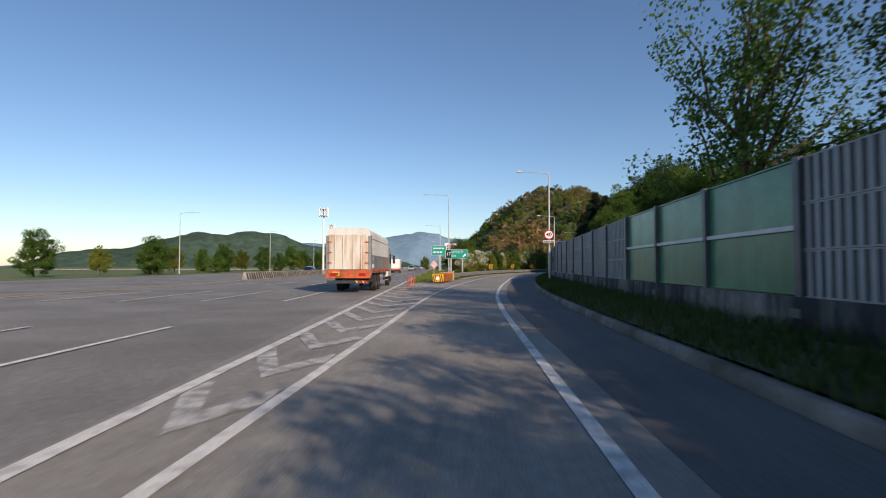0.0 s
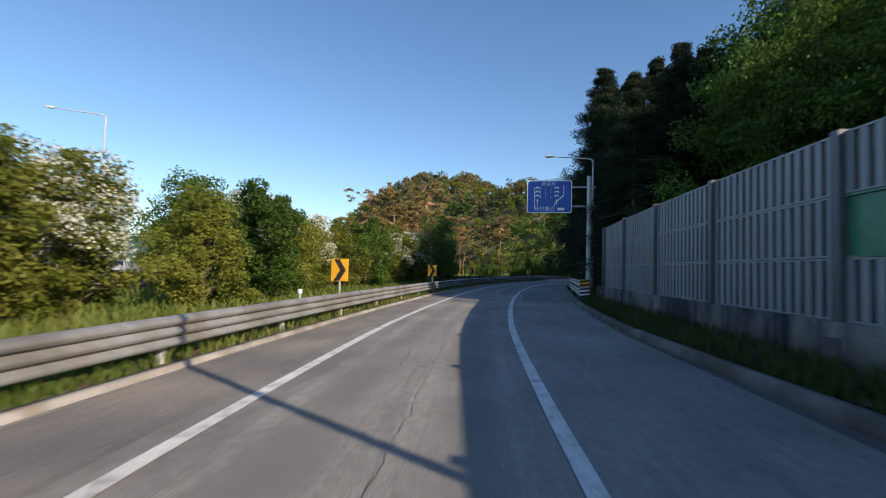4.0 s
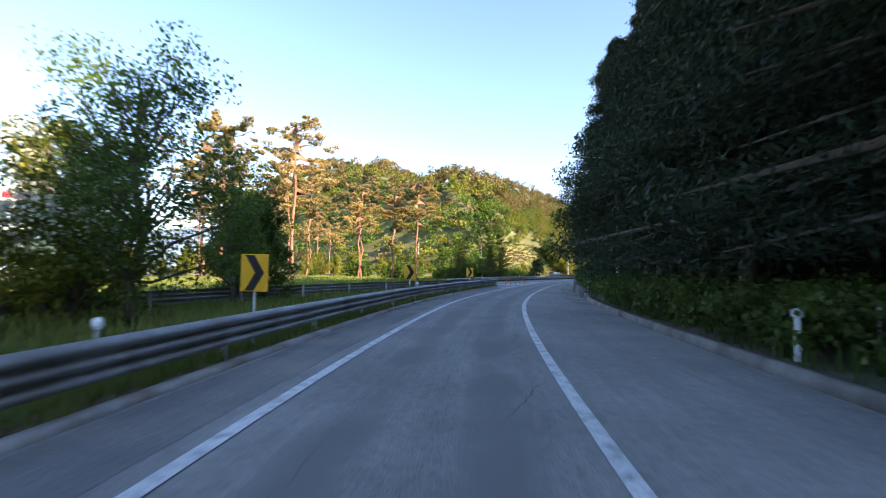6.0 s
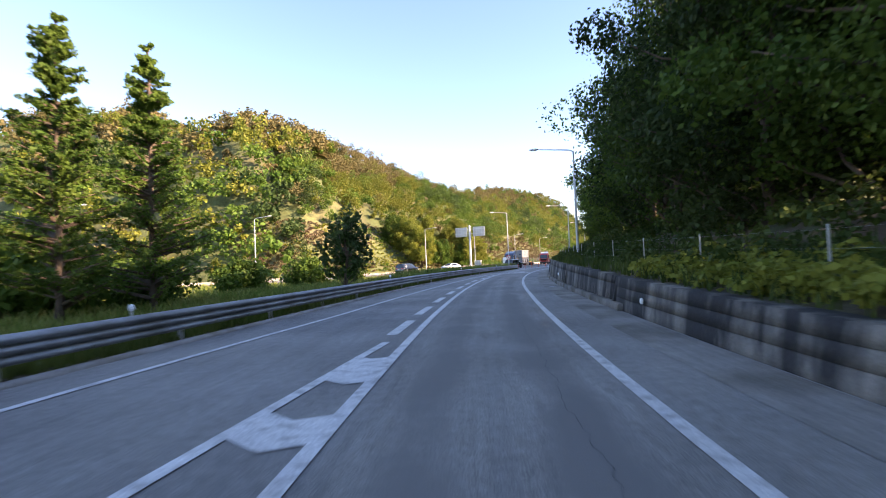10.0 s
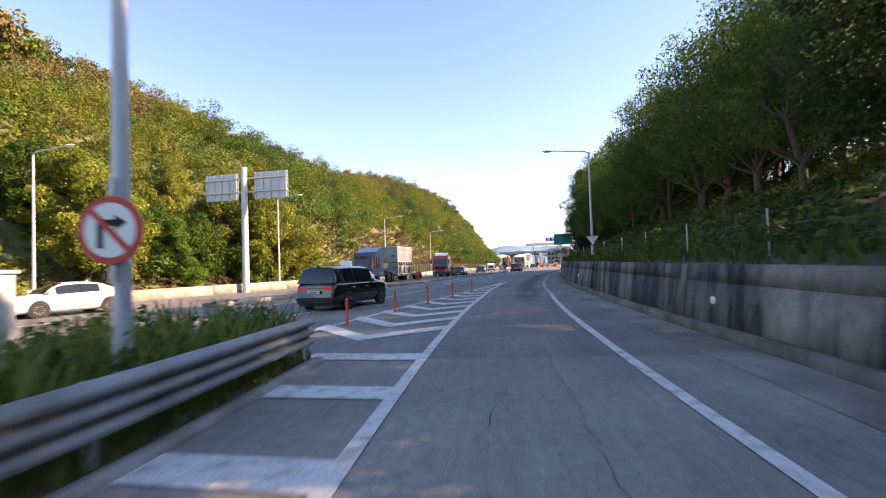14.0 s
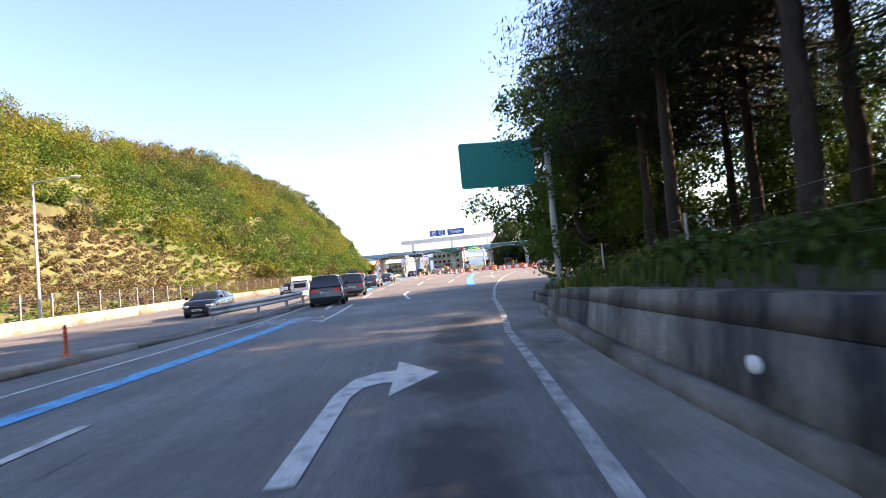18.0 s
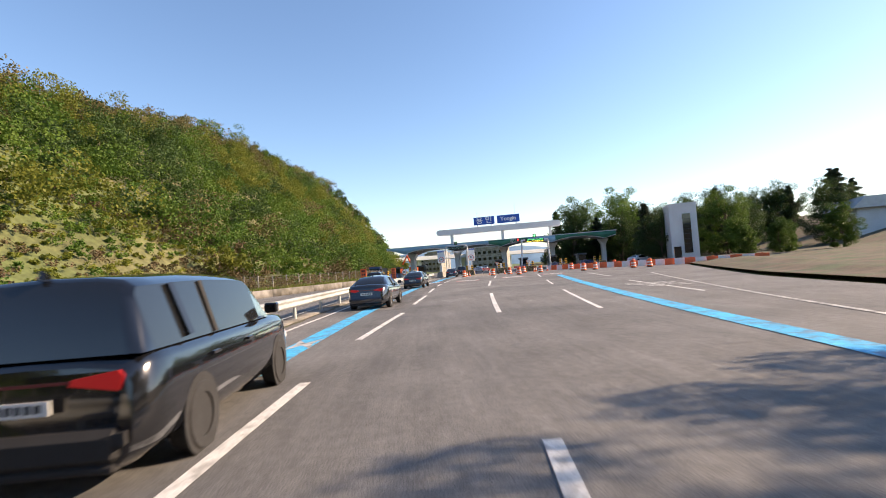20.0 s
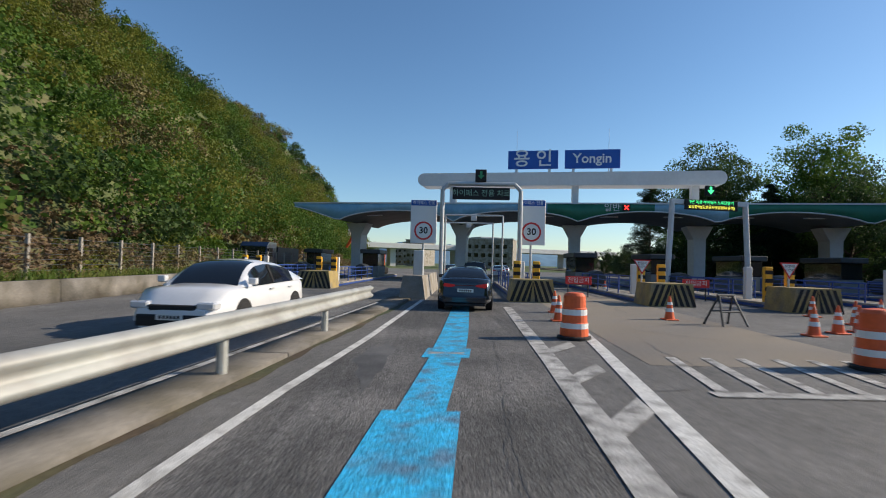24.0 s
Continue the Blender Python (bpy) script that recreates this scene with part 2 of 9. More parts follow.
M_SOIL = mat("leaf-strewn soil", (0.09, 0.065, 0.04), 0.95, scale=0.8, var=0.3, fine=14, fine_var=0.3, bump=0.6, bump_scale=14, col2=(0.05, 0.07, 0.025), stain=0.5, stain_scale=0.5)
M_HILL = mat("hillside soil and brush", (0.085, 0.105, 0.034), 0.95, scale=0.12, var=0.3, fine=2.0, fine_var=0.3, bump=0.6, bump_scale=6, col2=(0.13, 0.115, 0.055), stain=0.4, stain_scale=0.07)
M_STEEL = mat("galvanised steel", (0.44, 0.45, 0.43), 0.55, 0.4, scale=2, var=0.1, fine=18, fine_var=0.06, bump=0.05, col2=(0.36, 0.35, 0.33), stain=0.3, stain_scale=1.5)
M_STEEL_DULL = mat("weathered galvanised steel", (0.3, 0.31, 0.31), 0.6, 0.4, scale=1.2, var=0.14, mid=4, mid_var=0.1, fine=18, fine_var=0.08, bump=0.05, col2=(0.21, 0.2, 0.18), stain=0.45, stain_scale=0.9)
M_POLE = mat("grey painted steel", (0.5, 0.52, 0.53), 0.5, 0.3, scale=2, var=0.08, fine=20, fine_var=0.05)
M_DARKSTEEL = mat("dark steel", (0.06, 0.065, 0.07), 0.5, 0.5, scale=3, var=0.15)
M_BLACK = mat("black rubber", (0.018, 0.018, 0.019), 0.8, scale=5, var=0.2, bump=0.1)
M_WHITE = mat("white paint", (0.75, 0.75, 0.73), 0.5, scale=1.5, var=0.06, fine=14, fine_var=0.04)
M_ORANGE = mat("orange plastic", (0.75, 0.13, 0.035), 0.55, scale=3, var=0.12, fine=20, fine_var=0.06)
M_YELLOW = mat("yellow paint", (0.8, 0.42, 0.02), 0.5, scale=2, var=0.1)
M_GREENSIGN = mat("green sign sheeting", (0.0, 0.28, 0.23), 0.4, scale=1, var=0.05, fine_var=0)
M_BLUESIGN = mat("blue sign sheeting", (0.01, 0.085, 0.42), 0.4, scale=1, var=0.06, fine_var=0)
M_SIGNWHITE = mat("white sign sheeting", (0.8, 0.82, 0.82), 0.4, scale=1, var=0.03, fine_var=0)
M_RED = mat("red sign sheeting", (0.6, 0.03, 0.03), 0.45, scale=1, var=0.05, fine_var=0)
M_SIGNBACK = mat("aluminium sign back", (0.42, 0.43, 0.44), 0.45, 0.6, scale=1.2, var=0.1)
M_BARK = mat("rough bark", (0.1, 0.075, 0.055), 0.95, scale=3, var=0.3, fine=20, fine_var=0.25, bump=0.7, bump_scale=18, stretch=(1, 1, 0.3))
# Half-tone copy of the bark; the trunks' shade is put into its colour.
M_BARK_SHADE = mat("shade-toned furrowed bark", (0.05, 0.036, 0.027), 0.95, scale=3, var=0.35, fine=20, fine_var=0.3, bump=0.8, bump_scale=16, stretch=(1, 1, 0.25))
M_PINEBARK = mat("reddish pine bark", (0.28, 0.14, 0.085), 0.95, scale=2, var=0.3, fine=16, fine_var=0.25, bump=0.7, bump_scale=16, col2=(0.12, 0.085, 0.07), stain=0.4, stain_scale=0.7, stretch=(1, 1, 0.4))
M_LEAF = leaf_mat("broadleaf foliage", (0.045, 0.1, 0.016), (0.11, 0.175, 0.03))
M_LEAF_LIGHT = leaf_mat("young yellow-green foliage", (0.125, 0.16, 0.025), (0.24, 0.25, 0.045), glow=0.42)
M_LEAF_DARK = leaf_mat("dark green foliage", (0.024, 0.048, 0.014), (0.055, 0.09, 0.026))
# Golden tone: low sun on the crowns is put into this needle colour.
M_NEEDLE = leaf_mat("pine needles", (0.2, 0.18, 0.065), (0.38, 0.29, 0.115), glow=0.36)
# Near-black tone: the bank's shade is put into this needle colour.
M_NEEDLE_DARK = leaf_mat("shade-toned conifer needles", (0.014, 0.027, 0.013), (0.032, 0.05, 0.022), glow=0.12)
M_BLOSSOM = leaf_mat("white blossom", (0.75, 0.76, 0.66), (0.6, 0.64, 0.5), glow=0.3)
M_BROWNWOOD = leaf_mat("brownish pine canopy", (0.1, 0.095, 0.035), (0.16, 0.13, 0.055), glow=0.2)
M_BRUSH = leaf_mat("dry brown brush", (0.19, 0.13, 0.085), (0.15, 0.13, 0.055), glow=0.25)
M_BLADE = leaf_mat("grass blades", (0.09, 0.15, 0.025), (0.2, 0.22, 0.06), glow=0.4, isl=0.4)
# Darker copy of the grass blades, with the barrier's shade in its colour.
M_BLADE_SHADE = leaf_mat("shade-toned rank grass", (0.035, 0.065, 0.015), (0.075, 0.1, 0.028), glow=0.25, isl=0.4)
M_IVY = leaf_mat("creeper leaves", (0.04, 0.075, 0.018), (0.09, 0.13, 0.03))
M_GLASS = mat("dark tinted glass", (0.012, 0.014, 0.017), 0.05, scale=2, var=0, fine_var=0, spec=0.8)
M_CHROME = mat("bright alloy", (0.6, 0.61, 0.62), 0.4, 0.5, scale=4, var=0.05)

# ---- geometry helpers ----
REF = [(70.63, -213.73), (52.63, -178.0), (34.63, -142.28), (24.83, -122.35), (16.18, -102.02), (8.95, -81.79), (3.32, -62.1),
       (-0.58, -42.77), (-2.85, -23.54), (-3.45, -4.58), (-2.38, 14.08), (0.06, 32.45), (3.68, 50.47), (8.37, 68.35), (14.1, 86.13),
       (21.02, 103.58), (29.06, 120.33), (38.04, 136.12), (48.06, 151.02), (59.07, 165.36), (70.06, 179.51), (79.66, 193.55),
       (87.86, 207.41), (95.91, 221.11), (104.45, 234.74), (113.43, 248.27), (122.6, 261.62), (144.97, 294.78), (167.35, 327.94),
       (189.72, 361.09), (234.47, 427.41), (279.22, 493.72)]


def _dense():
    p = np.array(REF)
    a = np.vstack([2 * p[0] - p[1], p, 2 * p[-1] - p[-2]])
    out = []
    for i in range(len(p) - 1):
        k = max(4, int(np.linalg.norm(p[i + 1] - p[i])))
        f = (np.arange(k) / k)[:, None]
        q0, q1, q2, q3 = a[i], a[i + 1], a[i + 2], a[i + 3]
        out.append(0.5 * (2 * q1 + (q2 - q0) * f + (2 * q0 - 5 * q1 + 4 * q2 - q3) * f ** 2 + (3 * q1 - q0 - 3 * q2 + q3) * f ** 3))
    out.append(p[-1:])
    return np.vstack(out)


RC = _dense()                                     # the road's reference line
RS = np.r_[0, np.cumsum(np.linalg.norm(np.diff(RC, axis=0), axis=1))]
RS -= RS[int(np.argmin(np.hypot(RC[:, 0] - 34.63, RC[:, 1] + 142.28)))]
RT = np.gradient(RC, axis=0)
RT /= np.linalg.norm(RT, axis=1)[:, None]


def sd_xy(s, d):
    """World x and y of points s metres along the road and d metres to its right (arrays)."""
    s, d = np.broadcast_arrays(np.asarray(s, float), np.asarray(d, float))
    x, y = np.interp(s, RS, RC[:, 0]), np.interp(s, RS, RC[:, 1])
    tx, ty = np.interp(s, RS, RT[:, 0]), np.interp(s, RS, RT[:, 1])
    over = np.maximum(s - RS[-1], 0) + np.minimum(s - RS[0], 0)
    ln = np.hypot(tx, ty)
    tx, ty = tx / ln, ty / ln
    return x + over * tx + d * ty, y + over * ty - d * tx


def xy_sd(x, y):
    """The reverse, for arrays of points."""
    x, y = np.asarray(x, float), np.asarray(y, float)
    k = np.empty(x.shape, int)
    flat, fx, fy = k.reshape(-1), x.reshape(-1), y.reshape(-1)
    for a in range(0, len(fx), 4000):
        flat[a:a + 4000] = ((fx[a:a + 4000, None] - RC[None, :, 0]) ** 2 + (fy[a:a + 4000, None] - RC[None, :, 1]) ** 2).argmin(1)
    k = flat.reshape(x.shape)
    ox, oy = x - RC[k, 0], y - RC[k, 1]
    return RS[k] + ox * RT[k, 0] + oy * RT[k, 1], ox * RT[k, 1] - oy * RT[k, 0]


def place(s, d, z=0.0, turn=0.0):
    """A pose on the road: +y along it, +x to its right."""
    x, y = sd_xy(s, d)
    x2, y2 = sd_xy(s + 0.5, d)
    x1, y1 = sd_xy(s - 0.5, d)
    return pose(float(x), float(y), z, 0, 0, math.degrees(math.atan2(float(y2 - y1), float(x2 - x1))) - 90 + turn)


def tab(*pairs):
    """A smooth function of s from pairs (s, value)."""
    a = np.array(pairs, float)

    def f(s):
        s = np.asarray(s, float)
        i = np.clip(np.searchsorted(a[:, 0], s) - 1, 0, len(a) - 2)
        w = np.clip((s - a[i, 0]) / (a[i + 1, 0] - a[i, 0]), 0, 1)
        return a[i, 1] + (a[i + 1, 1] - a[i, 1]) * w
    return f


def smooth(x, a, b):
    t = np.clip((np.asarray(x, float) - a) / (b - a), 0, 1)
    return t * t * (3 - 2 * t)


def mesh_np(name, verts, faces, material=None, shade=False):
    """A mesh from arrays of vertices and of faces that all have the same number of corners."""
    verts, faces = np.asarray(verts, np.float32), np.asarray(faces, np.int32)
    me = bpy.data.meshes.new(name)
    me.vertices.add(len(verts))
    me.vertices.foreach_set("co", verts.ravel())
    k = faces.shape[1]
    me.loops.add(faces.size)
    me.loops.foreach_set("vertex_index", faces.ravel())
    me.polygons.add(len(faces))
    me.polygons.foreach_set("loop_start", np.arange(0, faces.size, k, dtype=np.int32))
    me.polygons.foreach_set("loop_total", np.full(len(faces), k, np.int32))
    if shade:
        me.polygons.foreach_set("use_smooth", np.ones(len(faces), bool))
    me.update(calc_edges=True)
    if material:
        me.materials.append(material)
    return me


def part(name, data, material=None, parent=None, label="", m=None):
    """Links a bmesh or a mesh as one mesh object, under a thing or part."""
    if isinstance(data, bmesh.types.BMesh):
        bm, data = data, bpy.data.meshes.new(name)
        bmesh.ops.recalc_face_normals(bm, faces=bm.faces)
        bm.to_mesh(data)
        bm.free()
    if material and not data.materials:
        data.materials.append(material)
    ob = new(name, data)
    if parent:
        ob.parent = parent
    if m is not None:
        ob.matrix_basis = m
    if label:
        ob["label"] = label
    return ob


def thing(name, label, category, m=None, group="", kind=""):
    ob = new(name)
    if m is not None:
        ob.matrix_basis = m
    return tagged(ob, label, category, group, kind)


def grid_mesh(name, rows, material=None, shade=False, closed=False):
    """A mesh from rows of points (n x k x 3)."""
    r = np.asarray(rows, float)
    n, k = r.shape[:2]
    i, j = np.meshgrid(np.arange(n - 1), np.arange(k if closed else k - 1), indexing="ij")
    j2 = (j + 1) % k
    f = np.stack([i * k + j, i * k + j2, (i + 1) * k + j2, (i + 1) * k + j], -1).reshape(-1, 4)
    return mesh_np(name, r.reshape(-1, 3), f, material, shade)


def strip(name, s0, s1, dl, dr, z=0.0, material=None, step=2.0, cols=1):
    """A flat band between the offsets dl and dr (numbers or functions of s)."""
    s = np.linspace(s0, s1, max(2, int(abs(s1 - s0) / step) + 1))
    a = dl(s) if callable(dl) else np.full(len(s), float(dl))
    b = dr(s) if callable(dr) else np.full(len(s), float(dr))
    zz = z(s) if callable(z) else np.full(len(s), float(z))
    rows = []
    lane = []
    for k in range(cols + 1):
        d = a + (b - a) * k / cols
        x, y = sd_xy(s, d)
        rows.append(np.stack([x, y, zz], -1))
        lane.append(np.stack([s * 0.16, d * 2.2, 0 * s], -1))
    me = grid_mesh(name, np.stack(rows, 1)[:, ::-1], material)
    at = me.attributes.new("lane", "FLOAT_VECTOR", "POINT")
    at.data.foreach_set("vector", np.stack(lane, 1)[:, ::-1].astype(np.float32).ravel())
    return me


def sweep(name, s0, s1, d, profile, material=None, step=2.0, z=0.0, shade=False, closed=True):
    """A profile of (right, up) pairs drawn along the road at the offset d."""
    s = np.linspace(s0, s1, max(2, int(abs(s1 - s0) / step) + 1))
    dd = d(s) if callable(d) else np.full(len(s), float(d))
    zz = z(s) if callable(z) else np.full(len(s), float(z))
    rows = []
    for px, pz in profile:
        h = pz(s) if callable(pz) else pz
        x, y = sd_xy(s, dd + px)
        rows.append(np.stack([x, y, zz + h], -1))
    r = np.stack(rows, 1)
    me = grid_mesh(name, r, material, shade, closed)
    if closed:
        bm = bmesh.new()
        bm.from_mesh(me)
        bm.verts.ensure_lookup_table()
        k = len(profile)
        n = len(s)
        bm.faces.new([bm.verts[q] for q in range(k)])
        bm.faces.new([bm.verts[(n - 1) * k + q] for q in range(k - 1, -1, -1)])
        bmesh.ops.recalc_face_normals(bm, faces=bm.faces)
        bm.to_mesh(me)
        bm.free()
    return me


def box(bm, x0, y0, z0, x1, y1, z1, bevel=0.0):
    """Adds a block to a bmesh."""
    r = bmesh.ops.create_cube(bm, size=1, matrix=Matrix.LocRotScale(((x0 + x1) / 2, (y0 + y1) / 2, (z0 + z1) / 2), None, (abs(x1 - x0), abs(y1 - y0), abs(z1 - z0))))
    if bevel:
        vs = set(r["verts"])
        bmesh.ops.bevel(bm, geom=[e for e in bm.edges if e.verts[0] in vs and e.verts[1] in vs], offset=bevel, segments=1, affect="EDGES")
    return bm


def boxed(x0, y0, z0, x1, y1, z1, bevel=0.0):
    return box(bmesh.new(), x0, y0, z0, x1, y1, z1, bevel)


def rod(bm, p, q, r0, r1=None, n=10):
    """Adds a tapered round bar from p to q."""
    p, q = Vector(p), Vector(q)
    m = Matrix.Translation((p + q) / 2) @ (q - p).to_track_quat("Z", "Y").to_matrix().to_4x4()
    bmesh.ops.create_cone(bm, cap_ends=True, segments=n, radius1=r0, radius2=r0 if r1 is None else r1, depth=(q - p).length, matrix=m)
    return bm


def rodded(p, q, r0, r1=None, n=10):
    return rod(bmesh.new(), p, q, r0, r1, n)


def lathe(profile, n=16):
    """A turned shape from (radius, height) pairs."""
    bm = bmesh.new()
    rings = [[bm.verts.new((r * math.cos(2 * math.pi * k / n), r * math.sin(2 * math.pi * k / n), h)) for k in range(n)] for r, h in profile]
    for a, b in zip(rings, rings[1:]):
        for k in range(n):
            bm.faces.new((a[k], a[(k + 1) % n], b[(k + 1) % n], b[k]))
    bm.faces.new(rings[0][::-1])
    bm.faces.new(rings[-1])
    return bm


def prism(points, y0, y1, axis="y"):
    """A flat outline of (x, z) pairs, drawn out from y0 to y1."""
    bm = bmesh.new()
    put = (lambda x, z, y: (x, y, z)) if axis == "y" else ((lambda x, z, y: (x, z, y)) if axis == "z" else (lambda x, z, y: (y, x, z)))
    a = [bm.verts.new(put(x, z, y0)) for x, z in points]
    b = [bm.verts.new(put(x, z, y1)) for x, z in points]
    bm.faces.new(a)
    bm.faces.new(b[::-1])
    for k in range(len(points)):
        bm.faces.new((a[k], b[k], b[(k + 1) % len(points)], a[(k + 1) % len(points)]))
    return bm


def text_mesh(words, size, material, depth=0.004, align="CENTER", stretch=1.0, bold=0.0):
    """Letters as a mesh, lying in the plane of x and z, facing -y."""
    cu = bpy.data.curves.new("letters", "FONT")
    cu.body, cu.size, cu.extrude, cu.align_x, cu.align_y = words, size, depth, align, "CENTER"
    cu.offset = bold
    cu.resolution_u = 3
    ob = bpy.data.objects.new("letters", cu)
    scene.collection.objects.link(ob)
    dg = bpy.context.evaluated_depsgraph_get()
    me = bpy.data.meshes.new_from_object(ob.evaluated_get(dg))
    bpy.data.objects.remove(ob)
    bpy.data.curves.remove(cu)
    me.transform(Matrix.Rotation(radians(90), 4, "X") @ Matrix.Diagonal((stretch, 1, 1, 1)))
    me.materials.clear()
    me.materials.append(material)
    return me

# ---- the plan: offsets from the road's reference line ----
RIGHT_LINE = tab((-60, 1.3), (0, 1.2), (25, 0.62), (50, 0.7), (60, 0.42), (75, 0.3), (100, 0.25), (118, 0.5), (131, 0.58), (150, 0.68), (160, 0.92), (168, 1.18),
                 (187, 1.37), (205, 1.4), (222, 1.55), (250, 1.53), (262, 1.56), (280, 1.72), (300, 1.92), (314, 1.6), (334, 1.22), (341, 1.2), (350, 1.6), (358, 2.2), (368, 3.7), (378, 6.0), (395, 10.5), (420, 17.5))
LEFT_LINE = tab((-60, -2.25), (0, -2.25), (13, -2.4), (30, -2.95), (50, -2.95), (65, -3.2), (100, -3.15), (110, -2.95), (131, -2.9), (150, -2.78), (168, -2.22), (187, -1.9), (205, -1.85),
                (250, -1.76), (262, -1.72), (280, -1.6), (298, -1.42), (317, -1.67))
RIGHT_KERB = tab((-60, 3.4), (0, 3.4), (30, 3.1), (50, 3.35), (74, 3.8), (100, 3.1), (110, 3.4), (120, 3.9), (130, 4.0), (143, 4.0), (155, 4.05), (170, 3.88), (190, 3.55), (205, 3.45), (225, 3.6), (253, 3.7),
                 (263, 3.4), (282, 4.0), (300, 3.85), (317, 2.98), (333, 2.5), (346, 2.85), (354, 3.1), (360, 3.6), (366, 4.8), (374, 8.0), (384, 12.0), (405, 17.0), (425, 24.0), (445, 31.0), (470, 42.0))
WALL_TOP = tab((112, 0.12), (148, 0.2), (155, 0.24), (168, 0.75), (187, 0.85), (206, 0.74), (222, 1.1), (240, 1.4), (262, 1.48), (281, 1.36), (299, 1.53), (314, 1.6), (331, 1.7), (341, 1.45), (350, 1.14), (358, 0.85), (364, 0.4), (366, 0.32))
LEFT_KERB = tab((52, -5.0), (70, -5.35), (85, -5.2), (100, -4.7), (110, -4.45), (130, -4.45), (150, -4.27), (168, -3.85), (178, -3.7))
LEFT_KERB_2 = tab((172, -7.6), (189, -8.1), (196, -8.2), (206, -7.2), (215, -6.6), (235, -5.6), (251, -4.78), (262, -4.02), (279, -3.28), (283, -3.28))
MEDIAN = tab((283, -15.5), (296, -13.4), (309, -11.9), (320, -10.2), (340, -9.9), (355, -8.9), (373, -5.9), (395, -4.85), (415, -4.5), (425, -4.3), (438, -3.6), (454, -1.9), (470, -0.2))
BARRIER = tab((-60, 6.2), (10, 6.1), (33, 6.1), (52, 5.5), (75, 5.0), (95, 4.4), (112, 4.5))

# the highway runs straight on where the ramp leaves it
HW0 = Vector((*(float(v) for v in sd_xy(3.4, -3.5)), 0))
HW1 = Vector((*(float(v) for v in sd_xy(38, -7.4)), 0))
HWT = (HW1 - HW0).normalized()
HWN = Vector((HWT.y, -HWT.x, 0))


def hw(u, v, z=0.0):
    """A point u metres along the highway from the gore and v to the right of its edge line."""
    p = HW0 + HWT * u + HWN * v
    return Vector((p.x, p.y, z))


def hw_pose(u, v, z=0.0, turn=0.0):
    p = hw(u, v, z)
    return pose(p.x, p.y, z, 0, 0, math.degrees(math.atan2(HWT.y, HWT.x)) - 90 + turn)


# ---- ground and distance ----
ring = [0, 60, 150, 350, 800, 1800, 4500]
seg = 48
gv = [(60, 60, -0.08)] + [(60 + r * math.cos(2 * math.pi * k / seg), 60 + r * math.sin(2 * math.pi * k / seg), -0.08) for r in ring[1:] for k in range(seg)]
bm = bmesh.new()
vs = [bm.verts.new(v) for v in gv]
for k in range(seg):
    bm.faces.new((vs[0], vs[1 + k], vs[1 + (k + 1) % seg]))
    for r in range(len(ring) - 2):
        a, b = 1 + r * seg, 1 + (r + 1) * seg
        bm.faces.new((vs[a + k], vs[b + k], vs[b + (k + 1) % seg], vs[a + (k + 1) % seg]))
ground = part("ground", bm, M_GRASS_GROUND)
tagged(ground, "flat grassy ground beside the roads", "ground", kind="structure")

# Air haze is mixed straight into these two base colours.
M_FAR = mat("far wooded mountain in haze blue", (0.16, 0.25, 0.34), 1.0, scale=0.004, var=0.12, fine=0.03, fine_var=0.1, spec=0)
M_MID = mat("wooded hill in haze tone", (0.055, 0.09, 0.07), 1.0, scale=0.01, var=0.2, fine=0.08, fine_var=0.25, spec=0)


def mountain(name, label, centre, length, depth, height, turn, material, seed, base=-2):
    """A ridge with an uneven crest, far away."""
    rng = np.random.default_rng(seed)
    n, k = 70, 14
    u = np.linspace(-1, 1, n)
    crest = (1 - u ** 2) ** 0.8
    for f, a in ((2, 0.14), (4, 0.08), (9, 0.03), (21, 0.012)):
        crest = crest * (1 + a * np.sin(f * math.pi * u + rng.uniform(0, 6)))
    rows = []
    for v in np.linspace(-1, 1, k):
        z = height * crest * (1 - abs(v)) ** 0.8 * (1 + 0.015 * rng.standard_normal(n)) + base
        rows.append(np.stack([u * length / 2, np.full(n, v * depth / 2) + 0.02 * depth * rng.standard_normal(n), z], -1))
    ob = part(name, grid_mesh(name, rows, material, True))
    ob.matrix_basis = pose(centre[0], centre[1], 0, 0, 0, turn)
    return tagged(ob, label, "mountain", kind="structure")


def toward(az_left, dist, eye=(20, -110)):
    """A point at so many degrees to the left of +y."""
    a = radians(az_left)
    return (eye[0] - math.sin(a) * dist, eye[1] + math.cos(a) * dist)


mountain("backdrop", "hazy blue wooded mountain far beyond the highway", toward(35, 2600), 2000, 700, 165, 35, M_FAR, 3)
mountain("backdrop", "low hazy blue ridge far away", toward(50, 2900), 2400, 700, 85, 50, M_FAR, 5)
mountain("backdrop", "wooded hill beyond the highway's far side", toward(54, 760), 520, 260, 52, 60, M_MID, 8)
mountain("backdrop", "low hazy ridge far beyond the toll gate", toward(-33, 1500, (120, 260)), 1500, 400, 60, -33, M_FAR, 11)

# ---- banks and the wooded hill ----
FOOT = [(-260, 330), (-190, 255), (-120, 200), (-60, 168), (-6, 146)] + [tuple(float(v) for v in sd_xy(s, d)) for s, d in
        ((312, -33), (330, -26), (365, -23.5), (400, -22.5), (430, -18.5), (455, -15.5), (480, -15), (520, -16), (580, -20), (640, -24), (700, -27), (760, -36))]
fp = np.array(FOOT)
fl = np.r_[0, np.cumsum(np.linalg.norm(np.diff(fp, axis=0), axis=1))]
fu = np.linspace(0, fl[-1], 160)
fx, fy = np.interp(fu, fl, fp[:, 0]), np.interp(fu, fl, fp[:, 1])
